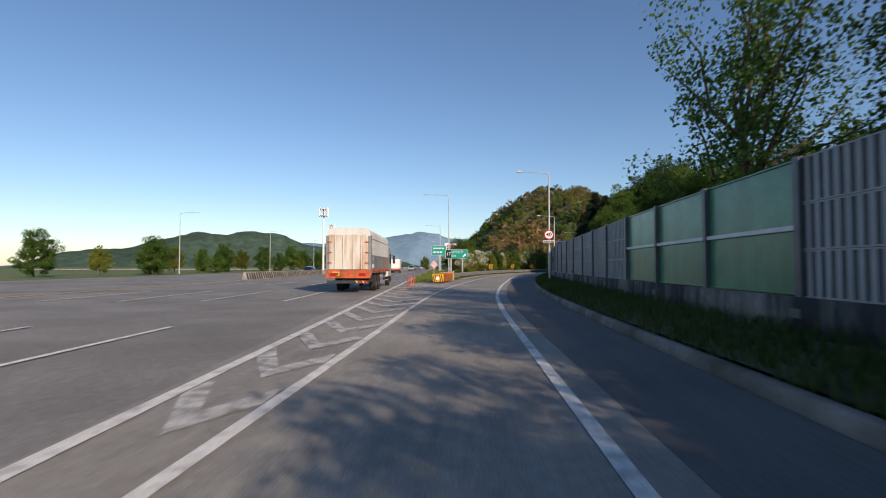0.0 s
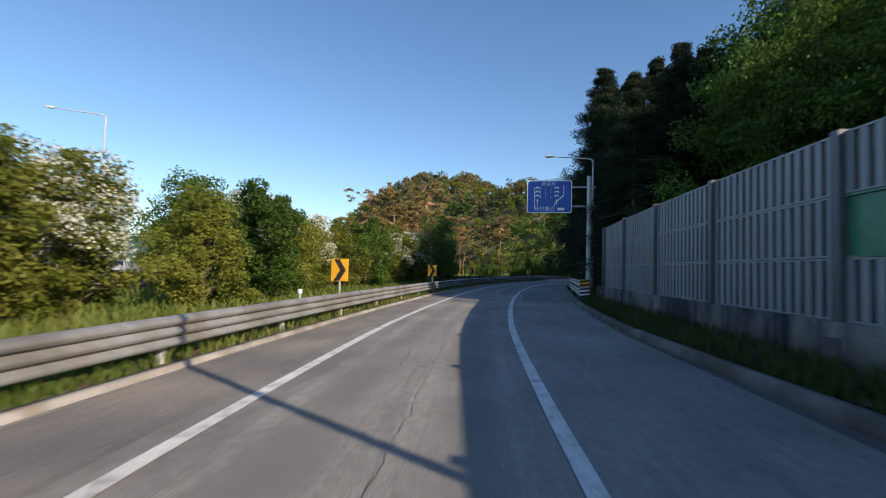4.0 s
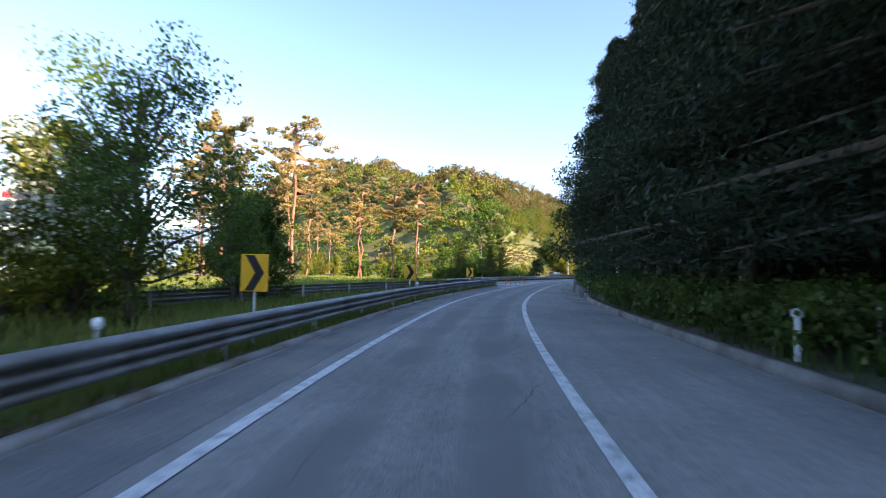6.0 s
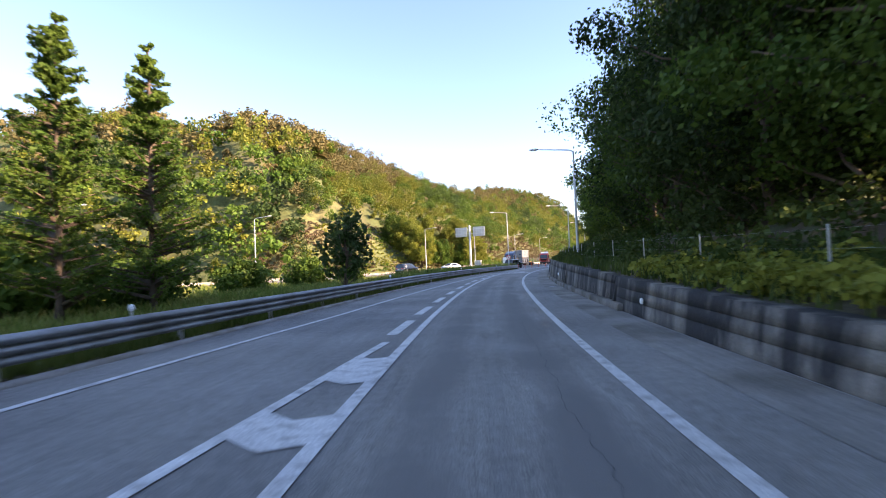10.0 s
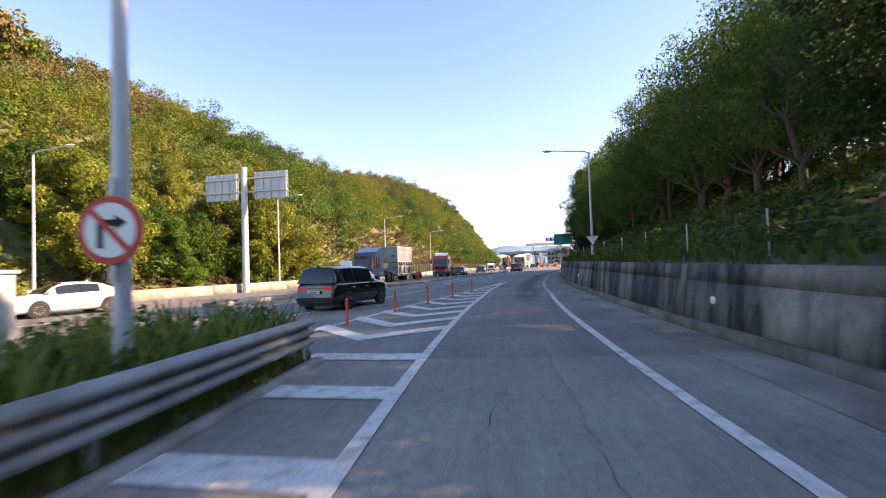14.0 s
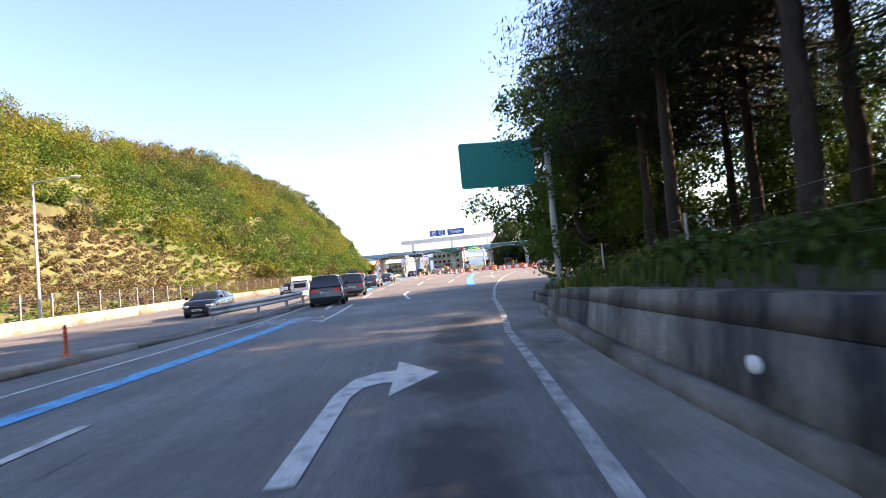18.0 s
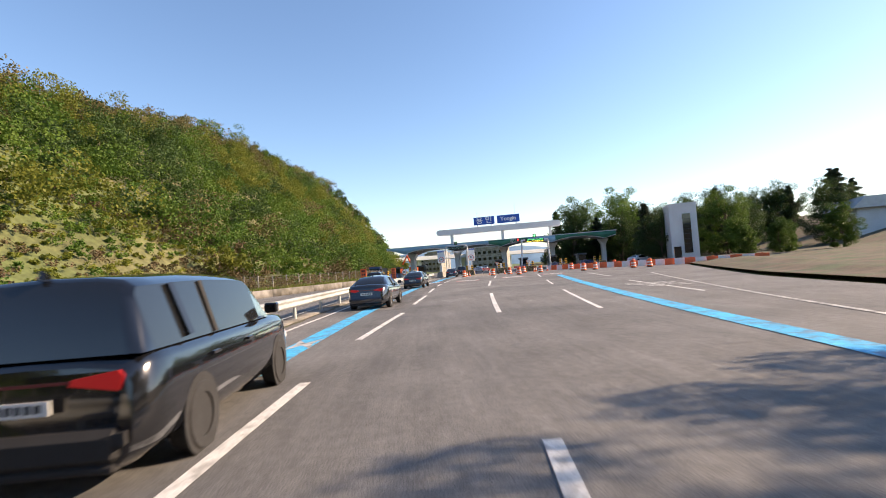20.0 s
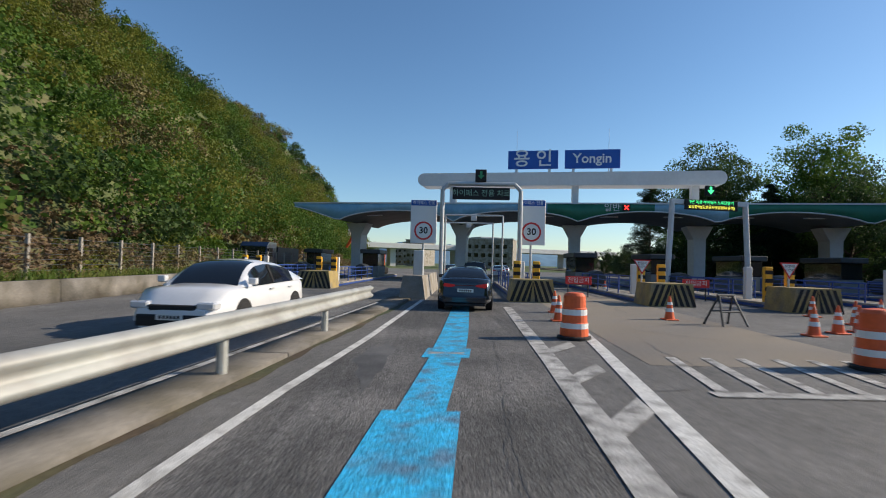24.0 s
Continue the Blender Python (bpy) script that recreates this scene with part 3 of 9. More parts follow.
for _ in range(10):
    fx[1:-1] = (fx[:-2] + 2 * fx[1:-1] + fx[2:]) / 4
    fy[1:-1] = (fy[:-2] + 2 * fy[1:-1] + fy[2:]) / 4
ft = np.stack([np.gradient(fx), np.gradient(fy)], -1)
ft /= np.linalg.norm(ft, axis=1)[:, None]
for _ in range(20):
    ft[1:-1] = (ft[:-2] + 2 * ft[1:-1] + ft[2:]) / 4
ft /= np.linalg.norm(ft, axis=1)[:, None]
HILL_LONG = fl[-1]


def hill_z(u, q):
    """The hill's height, u along its foot and q behind it."""
    z = np.interp(q, [0, 6, 20, 35, 50, 75, 120, 250], [0, 3.2, 16.5, 27.5, 33.5, 37.5, 30, 8])
    z = z + 21 * smooth(q, 55, 95) * (1 - smooth(q, 115, 200)) * smooth(u, 335, 400) * (1 - smooth(u, 450, 500))
    z = z * np.interp(u, [0, 60, 120, 212, 260, 310, 340, 395, 425, 500, 560, 620, 680, 720, 760], [0.35, 1.05, 1.66, 1.58, 1.27, 1.03, 0.99, 0.94, 0.85, 1.0, 1.14, 1.36, 1.56, 1.35, 0.55])
    return z * (1 + 0.07 * np.sin(u * 0.045 + 1) + 0.05 * np.sin(u * 0.11 + q * 0.06)) + 0.5 * np.sin(u * 0.31 + q * 0.2) * smooth(q, 4, 20)


def hill_xyz(u, q):
    x, y = np.interp(u, fu, fx), np.interp(u, fu, fy)
    tx, ty = np.interp(u, fu, ft[:, 0]), np.interp(u, fu, ft[:, 1])
    return np.stack([x - q * ty, y + q * tx, hill_z(u, q) - 0.06], -1)


qs = np.r_[0, 2, 4, 7, 10, 14, 18, 23, 28, 34, 41, 49, 58, 70, 85, 105, 130, 165, 205, 250]
hill = part("hillside", grid_mesh("hillside", np.stack([hill_xyz(fu, np.full_like(fu, q)) for q in qs], 1)[:, ::-1], M_HILL, True))
tagged(hill, "steep hillside with dry brown brush and grass", "hillside", kind="structure")


def bank_z(s, d):
    """The ground behind the right kerb, wall and noise barrier."""
    k = RIGHT_KERB(s)
    a = np.maximum(d - k - 0.45, 0)
    wood = WALL_TOP(s) - 0.04 + np.interp(a, [0, 1.5, 8, 20, 40, 70], [0, 0.25, 3.0, 7.5, 12, 16])
    wood = np.where(s < 165, WALL_TOP(s) - 0.04 + np.interp(a, [0, 3, 8, 20, 40, 70], [0, 0.15, 1.8, 8.0, 13, 15]), wood)
    flat = WALL_TOP(s) - 0.04 + np.interp(a, [0, 1.5, 8, 20, 40, 70], [0, 0.2, 0.9, 1.6, 3.5, 8])
    level = smooth(s, 322, 346)
    wood = wood * (1 - level) + flat * level
    early = 0.16 + np.interp(a, [0, 1.6, 8, 14, 40, 70], [0, 0.22, 0.5, 1.3, 8.5, 13]) * (0.42 + 0.68 * smooth(s, 52, 92)) * (1 + 0.35 * smooth(s, 60, 100) * smooth(a, 10, 20))
    f = smooth(s, 106, 116)
    z = early * (1 - f) + wood * f
    plaza = 0.15 + np.interp(a, [0, 3, 25, 60], [0, 0.3, 0.5, 9.0])
    g = smooth(s, 356, 374)
    return z * (1 - g) + plaza * g


bs = np.r_[np.arange(-60, 366, 3.0), np.arange(366, 700, 8.0)]
rows = []
for off in (0.42, 0.9, 1.5, 2.2, 3, 4, 5.5, 7, 9, 12, 16, 20, 26, 34, 45, 60, 90):
    d = RIGHT_KERB(bs) + off
    x, y = sd_xy(bs, d)
    rows.append(np.stack([x, y, bank_z(bs, d) + (0.12 * np.sin(bs * 0.9 + off * 3) * min(off / 5, 1))], -1))
bank = part("bank", grid_mesh("bank", np.stack(rows, 1)[:, ::-1], M_SOIL, True))
tagged(bank, "shaded wooded bank of leaf-strewn soil beside the ramp", "bank", kind="structure")

# ---- roads ----
ROAD_L = tab((-60, -3.5), (3, -3.6), (38, -7.6), (52, -6.5), (56, -5.1), (70, -5.35), (100, -4.8), (130, -4.8), (168, -4.2), (177, -4.1), (179, -8.0), (196, -8.3), (215, -6.7), (251, -5.1), (279, -3.6), (282, -3.55))
road = thing("road", "grey worn asphalt exit ramp with white edge lines", "road", kind="structure")
part("ramp_surface", strip("ramp_surface", -60, 112, ROAD_L, lambda s: RIGHT_KERB(s) + 0.02, 0.0, M_ASPHALT_RAMP, cols=4), None, road)
part("ramp_surface", strip("ramp_surface", 112, 283, ROAD_L, lambda s: RIGHT_KERB(s) + 0.02, 0.0, M_ASPHALT_RAMP, cols=4), None, road)
part("plaza_surface", strip("plaza_surface", 283, 372, lambda s: MEDIAN(s) - 0.1, lambda s: np.minimum(RIGHT_KERB(s) + 0.02, 46), 0.0, M_ASPHALT_PALE, cols=6), None, road)
part("plaza_surface", strip("plaza_surface", 372, 560, lambda s: MEDIAN(s) - 0.1, lambda s: np.minimum(RIGHT_KERB(s) + 0.02, 46), 0.0, M_ASPHALT, cols=6), None, road)
DARK_R = tab((400, -1.2), (432, 0.6), (440, 1.1), (452, 2.0), (470, 3.6), (500, 6.0))
part("lane_surface", strip("lane_surface", 400, 500, lambda s: MEDIAN(s) + 0.5, DARK_R, 0.0025, M_ASPHALT_DARK, cols=2), None, road)


def painted(name, s0, s1, d, w=0.15, material=None, z=0.012, step=2.0):
    dl = (lambda s: d(s) - w / 2) if callable(d) else d - w / 2
    dr = (lambda s: d(s) + w / 2) if callable(d) else d + w / 2
    return part(name, strip(name, s0, s1, dl, dr, z, material or M_PAINT, step), None, road)


painted("edge_line", -60, 300, RIGHT_LINE, 0.17)
painted("edge_line", 300, 420, RIGHT_LINE, 0.17, M_PAINT_OLD)
painted("edge_line", -60, 63.3, LEFT_LINE, 0.17)
painted("edge_line", 64.1, 248, LEFT_LINE, 0.17)
painted("edge_line", 248, 317, LEFT_LINE, 0.17)
# shoulder tint to the right of the line
part("shoulder", strip("shoulder", -60, 100, lambda s: RIGHT_LINE(s) + 0.5 + smooth(s, 50, 100) * (RIGHT_KERB(s) - RIGHT_LINE(s) - 0.56), lambda s: RIGHT_KERB(s) - 0.02, 0.004, M_ASPHALT_NEW), None, road)
part("gutter", strip("gutter", 150, 362, lambda s: RIGHT_KERB(s) - 1.0, lambda s: RIGHT_KERB(s) - 0.02, 0.006, M_GUTTER), None, road)
part("shoulder", strip("shoulder", 57, 178, lambda s: LEFT_KERB(s) + 0.12, lambda s: LEFT_LINE(s) - 0.35, 0.004, M_SHOULDER), None, road)

# the highway
highway = thing("road", "multi-lane highway with dashed white lane lines", "road", kind="structure")
def quad(name, pts, material, parent):
    bm = bmesh.new()
    bm.faces.new([bm.verts.new(p) for p in pts])
    return part(name, bm, material, parent)
def hw_band(name, u0, u1, v0, v1, z, material):
    return quad(name, [hw(u0, v0, z), hw(u0, v1, z), hw(u1, v1, z), hw(u1, v0, z)], material, highway)
hw_band("highway_surface", -160, 900, -42, 0.3, -0.012, M_ASPHALT_PALE)
quad("gore_surface", [hw(-60, 0.3, -0.014), hw(-60, 3, -0.014), hw(40, 5, -0.014), hw(42, 0.3, -0.014)], M_ASPHALT, highway)
hw_band("edge_line", -160, 900, -0.1, 0.1, 0.014, M_PAINT)
hw_band("edge_line", -160, 900, -18.2, -18.0, 0.01, M_YELLOW)
for lane in range(1, 5):
    for k in range(-5, 22):
        hw_band("lane_dash", k * 18, k * 18 + 9, -3.6 * lane - 0.08, -3.6 * lane + 0.08, 0.01, M_PAINT)

# concrete median of the highway, striped at its near end
hmed = thing("median_barrier", "pale concrete median barrier with a striped end", "barrier", kind="structure")
for k in range(60):
    u = 52 + k * 6.0
    bm = bmesh.new()
    ends = [[bm.verts.new(hw(uu, -18.7 + v, z)) for v, z in ((-0.3, -0.05), (-0.12, 0.85), (0.12, 0.85), (0.3, -0.05))] for uu in (u, u + 5.97)]
    for q in range(4):
        bm.faces.new((ends[0][q], ends[0][(q + 1) % 4], ends[1][(q + 1) % 4], ends[1][q]))
    bm.faces.new(ends[0])
    bm.faces.new(ends[1][::-1])
    blk = part("block", bm, M_CONC, hmed)
    if k < 6:
        for j in range(8):
            quad("stripe", [hw(u + j * 0.74 + 0.25, -18.39, 0.02), hw(u + j * 0.74 + 0.6, -18.39, 0.02), hw(u + j * 0.74 + 0.35, -18.545, 0.78), hw(u + j * 0.74, -18.545, 0.78)], M_BLACK, blk)

# chevrons in the gore between the highway and the ramp
for k in range(22):
    s = 5.4 + k * 2.42
    a = float(LEFT_LINE(s))
    p = Vector((*(float(v) for v in sd_xy(s, a)), 0))
    u = (p - HW0).dot(HWT)
    v = (p - HW0).dot(HWN)
    if v < 0.6:
        continue
    t = 0.75
    back = min(0.75 * v, 1.6)
    q = Vector((*(float(w) for w in sd_xy(s, a - 0.1)), 0.013))
    if s > 41:
        m = Vector((*(float(w) for w in sd_xy(s - 1.75, max(a - 1.35, -4.6))), 0.013))
        quad("chevron_stripe", [q, m, m + HWT * t, q + HWT * t], M_PAINT_OLD, highway)
        continue
    mid = hw(u - back, v * 0.5, 0.013)
    e = hw(u + back * 0.4, 0.12, 0.013)
    quad("chevron_stripe", [q, mid, mid + HWT * t, q + HWT * t], M_PAINT_OLD, highway)
    quad("chevron_stripe", [mid, e, e + HWT * t * 1.3, mid + HWT * t], M_PAINT_OLD, highway)

# ---- kerbs ----
KERB = [(-0.02, -0.1), (0.02, 0.17), (0.06, 0.2), (0.2, 0.2), (0.22, -0.1)]
# Tree shade over this kerb is carried by its darker concrete colour.
kerb = part("kerb", sweep("kerb", -60, 155, RIGHT_KERB, KERB, M_KERB_DARK))
tagged(kerb, "worn concrete kerb along the ramp's grass verge", "kerb", kind="structure")
KERB_L = [(-0.16, -0.1), (-0.16, 0.075), (-0.02, 0.07), (0.02, 0.02), (0.02, -0.1)]
kerb = part("kerb", sweep("kerb", 57, 178, LEFT_KERB, KERB_L, M_CONC))
tagged(kerb, "low worn concrete kerb below a guard rail", "kerb", kind="structure")
kerb = part("kerb", sweep("kerb", 180, 283, LEFT_KERB_2, KERB_L, M_CONC))
tagged(kerb, "low worn concrete kerb below a guard rail", "kerb", kind="structure")
M_LITTER = mat("reddish leaf litter and dirt", (0.12, 0.075, 0.045), 0.95, scale=1.5, var=0.3, mid=8, mid_var=0.4, fine=40, fine_var=0.5, bump=0.9, bump_scale=40, col2=(0.07, 0.085, 0.03), stain=0.5, stain_scale=1.2)
litter = part("litter", strip("litter", 57, 178, lambda s: LEFT_KERB(s) - 0.72 - 0.12 * np.sin(s * 0.9), lambda s: LEFT_KERB(s) - 0.15, 0.034, M_LITTER, step=0.7))
tagged(litter, "dead leaves and dirt gathered behind the kerb", "litter", kind="stuff")
litter = part("litter", strip("litter", 180, 283, lambda s: LEFT_KERB_2(s) - 0.6 - 0.14 * np.sin(s * 0.8), lambda s: LEFT_KERB_2(s) - 0.15, 0.034, M_LITTER, step=0.7))
tagged(litter, "dead leaves and dirt gathered behind the kerb", "litter", kind="stuff")
hu = np.linspace(20, 260, 60)
he = np.array([tuple(hw(u, 0.5))[:2] for u in hu])
hs, hd = xy_sd(he[:, 0], he[:, 1])
HW_EDGE = lambda s: np.interp(s, hs, hd)
verge = part("verge", strip("verge", 57, 178, lambda s: np.maximum(HW_EDGE(s), LEFT_KERB(s) - 60), lambda s: LEFT_KERB(s) - 0.2, 0.02, M_GRASS_GROUND, cols=3))
tagged(verge, "grass verge behind a guard rail", "verge", kind="structure")

# ---- retaining wall: long leaning slabs with a sunk line, an upright joint and a pale foot ----
wall = thing("retaining_wall", "black-stained leaning concrete retaining wall with a pale foot", "wall", kind="structure")


def lean(h):
    """How far the wall's face leans back at the height h."""
    return 0.02 + 0.17 * h


for s in np.arange(155, 366, 12.0):
    e = min(s + 11.97, 366)
    top = float(WALL_TOP((s + e) / 2))
    cuts = (0.0, 0.36, 0.68, 1.0) if s < 210 else (0.0, 0.74, 1.0)
    for a, b in zip(cuts, cuts[1:]):
        lo = (lambda q, a=a: WALL_TOP(q) * a + 0.005) if a else -0.2
        hi = (lambda q, b=b: WALL_TOP(q) * b - (0.005 if b < 1 else 0.0))
        part("slab", sweep("slab", s, e, RIGHT_KERB, [(lean(top * a), lo), (lean(top * b), hi), (0.62, hi), (0.62, lo)], M_WALL), None, wall)
    part("groove", sweep("groove", s + 0.02, e, RIGHT_KERB, [(lean(0) + 0.03, -0.1), (lean(top) + 0.02, lambda q: WALL_TOP(q) - 0.05), (0.5, lambda q: WALL_TOP(q) - 0.05), (0.5, -0.1)], M_WALL), None, wall)
    if s > 210:
        part("joint_cover", sweep("joint_cover", s - 0.14, s + 0.14, RIGHT_KERB, [(lean(0) - 0.03, 0.1), (lean(top) - 0.03, lambda q: WALL_TOP(q) - 0.02), (0.4, lambda q: WALL_TOP(q) - 0.02), (0.4, 0.1)], M_WALL, step=0.28), None, wall)
for s in np.arange(214, 362, 4.0):
    part("wall_foot", sweep("wall_foot", s, s + 3.985, RIGHT_KERB, [(-0.12, -0.1), (-0.1, 0.2), (0.1, 0.21), (0.1, -0.1)], M_KERB_DARK), None, wall)
for s in (191, 227, 262, 297, 329, 356):
    grate = part("drain_grate", strip("drain_grate", s, s + 0.8, lambda q: RIGHT_KERB(q) - 0.78, lambda q: RIGHT_KERB(q) - 0.36, 0.011, M_DARKSTEEL), None, wall)
    for k in range(7):
        part("bar", strip("bar", s + 0.05 + k * 0.105, s + 0.1 + k * 0.105, lambda q: RIGHT_KERB(q) - 0.75, lambda q: RIGHT_KERB(q) - 0.39, 0.016, M_STEEL, step=0.05), None, grate)

# ---- noise barrier: concrete plinth, steel posts, slatted panels ----
M_BARPANEL = mat("grey slatted aluminium noise panel", (0.27, 0.28, 0.295), 0.55, 0.2, scale=1, var=0.1, fine=15, fine_var=0.06)
# Solid backing; the darkness of the gaps is put into its colour.
M_BARBACK = mat("dark-toned backing behind the slats", (0.07, 0.073, 0.08), 0.8, scale=2, var=0.2)
M_BARPOST = mat("dark grey barrier post", (0.11, 0.115, 0.125), 0.5, 0.4, scale=2, var=0.15)
M_BARGREEN = mat("green translucent noise panel", (0.05, 0.2, 0.11), 0.3, 0.0, scale=1.2, var=0.25, fine=8, fine_var=0.1)
barrier = thing("noise_barrier", "grey slatted noise barrier with green panels on a concrete plinth", "noise barrier", kind="structure")
PLINTH_TOP = 0.95
part("plinth", sweep("plinth", -58, 111.5, BARRIER, [(-0.02, 0.2), (0.0, PLINTH_TOP), (0.35, PLINTH_TOP), (0.38, 0.2)], M_WALL), None, barrier)
B0, BSTEP = -58.0, 4.0
nb = 42
panel_cache = {}
def barrier_panel(length, z0, z1, slats, material, key):
    """One panel: a frame with upright slats, 8 cm deep."""
    bm = bmesh.new()
    box(bm, 0.0, 0, z0, 0.05, length, z1)
    dark = len(bm.faces)
    box(bm, -0.05, 0, z0, 0.02, length, z0 + 0.03)
    box(bm, -0.05, 0, z1 - 0.03, 0.02, length, z1)
    if slats:
        for j in range(slats):
            y = (j + 0.5) * length / slats
            box(bm, -0.045, y - 0.068, z0 + 0.03, 0.0, y + 0.068, z1 - 0.03)
    me = bpy.data.meshes.new(key)
    bmesh.ops.recalc_face_normals(bm, faces=bm.faces)
    bm.to_mesh(me)
    bm.free()
    me.materials.append(material)
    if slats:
        me.materials.append(M_BARBACK)
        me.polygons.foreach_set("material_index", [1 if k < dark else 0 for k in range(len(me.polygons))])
    return me
me_low = barrier_panel(3.8, PLINTH_TOP, PLINTH_TOP + 0.9, 15, M_BARPANEL, "panel")
me_mid = barrier_panel(3.8, PLINTH_TOP + 0.91, PLINTH_TOP + 1.8, 15, M_BARPANEL, "panel")
me_top = barrier_panel(3.8, PLINTH_TOP + 1.81, PLINTH_TOP + 2.7, 15, M_BARPANEL, "panel")
me_green = barrier_panel(3.8, PLINTH_TOP + 0.91, PLINTH_TOP + 1.8, 0, M_BARGREEN, "panel")
me_greentall = barrier_panel(3.8, PLINTH_TOP + 0.03, PLINTH_TOP + 2.7, 0, M_BARGREEN, "panel")
bmp = bmesh.new()
box(bmp, -0.13, -0.09, PLINTH_TOP - 0.35, 0.12, 0.09, PLINTH_TOP + 2.73)
box(bmp, -0.2, -0.16, PLINTH_TOP - 0.4, 0.0, 0.16, PLINTH_TOP - 0.22)
me_post = bpy.data.meshes.new("post")
bmp.to_mesh(me_post)
bmp.free()
me_post.materials.append(M_BARPOST)
for k in range(nb):
    s = B0 + k * BSTEP
    m = place(s, float(BARRIER(s)) + 0.18)
    a = Vector((*(float(v) for v in sd_xy(s, float(BARRIER(s)) + 0.18)), 0))
    b = Vector((*(float(v) for v in sd_xy(s + BSTEP, float(BARRIER(s + BSTEP)) + 0.18)), 0))
    ang = math.degrees(math.atan2(b.y - a.y, b.x - a.x)) - 90
    mm = pose(a.x, a.y, 0, 0, 0, ang)
    part("post", me_post, None, barrier, m=mm)
    off = mm @ pose(0, 0.1, 0)
    if 8 <= s < 20:
        part("green_panel", me_greentall, None, barrier, "scratched green translucent panel", m=off)
        part("rail", boxed(-0.1, 0, PLINTH_TOP + 1.3, -0.02, 3.8, PLINTH_TOP + 1.4), M_POLE, barrier, m=off)
        continue
    part("panel", me_low, None, barrier, m=off)
    part("panel", me_green if 52 <= s < 92 else me_mid, None, barrier, m=off)
    part("panel", me_top, None, barrier, m=off)
part("post", me_post, None, barrier, m=place(110.3, float(BARRIER(110.3)) + 0.18))

# ---- guard rails ----
W_BEAM = [(0, 0), (0.03, 0.015), (0.08, 0.05), (0.085, 0.09), (0.03, 0.135), (0.005, 0.175), (0.03, 0.215), (0.085, 0.26), (0.08, 0.3), (0.03, 0.335), (0, 0.35),
          (-0.008, 0.35), (0.02, 0.325), (0.07, 0.295), (0.073, 0.262), (0.02, 0.22), (-0.006, 0.175), (0.02, 0.13), (0.073, 0.088), (0.07, 0.055), (0.02, 0.025), (-0.008, 0)]
# a deeper beam with three ridges
_ridge = [(0, 0), (0.03, 0.008), (0.115, 0.05), (0.115, 0.1), (0.01, 0.148), (0.01, 0.172), (0.115, 0.21), (0.115, 0.26), (0.01, 0.308), (0.01, 0.332), (0.115, 0.37), (0.115, 0.42), (0.03, 0.472), (0, 0.48)]
BEAM_TALL = _ridge + [(x - 0.012, z) for x, z in _ridge[::-1]]
me_railpost = bpy.data.meshes.new("post")
_b = rodded((0, 0, -0.1), (0, 0, 0.72), 0.07, n=10)
_b.to_mesh(me_railpost)
_b.free()
me_railpost.materials.append(M_STEEL)


def guard_rail(label, s0, s1, d, side=1, z=0.42, post_step=4.0, post_off=0.1, group="", height=0.0, beam=W_BEAM, steel=None):
    """A W-shaped beam on round posts; side is +1 where its face looks to the right of the road."""
    g = thing("guard_rail", label, "guard rail", group=group)
    prof = [(x * side, zz) for x, zz in beam]
    part("beam", sweep("beam", s0, s1, d, prof, steel or M_STEEL, z=z, shade=False), None, g)
    for s in np.arange(s0 + 0.5, s1, post_step):
        dd = float(d(s)) if callable(d) else d
        part("post", me_railpost, None, g, m=place(s, dd - side * post_off, height))
    return g


guard_rail("galvanised steel guard rail along the grass verge", 53.2, 177.5, lambda s: LEFT_KERB(s) - 0.3, z=0.27, beam=BEAM_TALL, steel=M_STEEL_DULL)
g = guard_rail("galvanised steel guard rail along the merged road", 174, 283, lambda s: LEFT_KERB_2(s) - 0.25, z=0.27, beam=BEAM_TALL, steel=M_STEEL_DULL)
part("end_box", boxed(-0.22, -0.9, 0.1, 0.2, 0.1, 0.74, 0.05), M_SIGNBACK, g, m=place(174, float(LEFT_KERB_2(174)) - 0.3))
LOOP_RAIL = tab((100, -20), (130, -13.5), (152, -9.4), (160, -7.6), (168, -6.0), (177.5, -4.6))
guard_rail("dull steel guard rail behind the grass strip", 100, 177.5, LOOP_RAIL, side=-1, z=0.27, beam=BEAM_TALL, steel=M_STEEL_DULL)
g = guard_rail("weathered double steel guard rail on the bank side", 112, 131, lambda s: RIGHT_KERB(s) + 0.35, side=-1, z=0.34)
part("beam", sweep("beam", 112, 131, lambda s: RIGHT_KERB(s) + 0.35, [(-x, zz) for x, zz in W_BEAM], M_STEEL, z=0.8, shade=False), None, g)
guard_rail("steel guard rail on tubular posts on the median", 366, 458, lambda s: MEDIAN(s) - 0.28, side=1, z=0.52, post_step=4.0, post_off=0.12)

# ---- the merging road, the opposite carriageway and the toll plaza ----
DASH_A = tab((283, -8.2), (300, -6.74), (310, -5.85), (321, -5.28), (332, -4.94), (344, -4.47), (354, -3.85), (370, -2.9), (385, -2.2), (391.5, -1.83), (398.2, -1.1), (409, -0.45), (419, -0.18), (429, 0.2), (440, 0.85), (452, 1.9), (470, 3.3))
LINE_M = tab((290, -12.2), (302, -10.4), (319, -9.1), (337, -8.6), (352, -7.4), (366, -6.0), (385, -4.9), (400, -4.2), (415, -3.8), (424, -3.5), (431, -3.2), (439, -2.4), (449, -1.85), (454, -1.3), (466, -0.3))
BLUE_L = tab((322, -7.3), (337, -6.75), (352, -5.6), (366, -4.45), (385, -3.4), (399, -2.75), (415, -2.1), (420, -1.9), (431, -1.43), (439, -0.65), (448, -0.24), (454, 0.42), (468, 1.5))
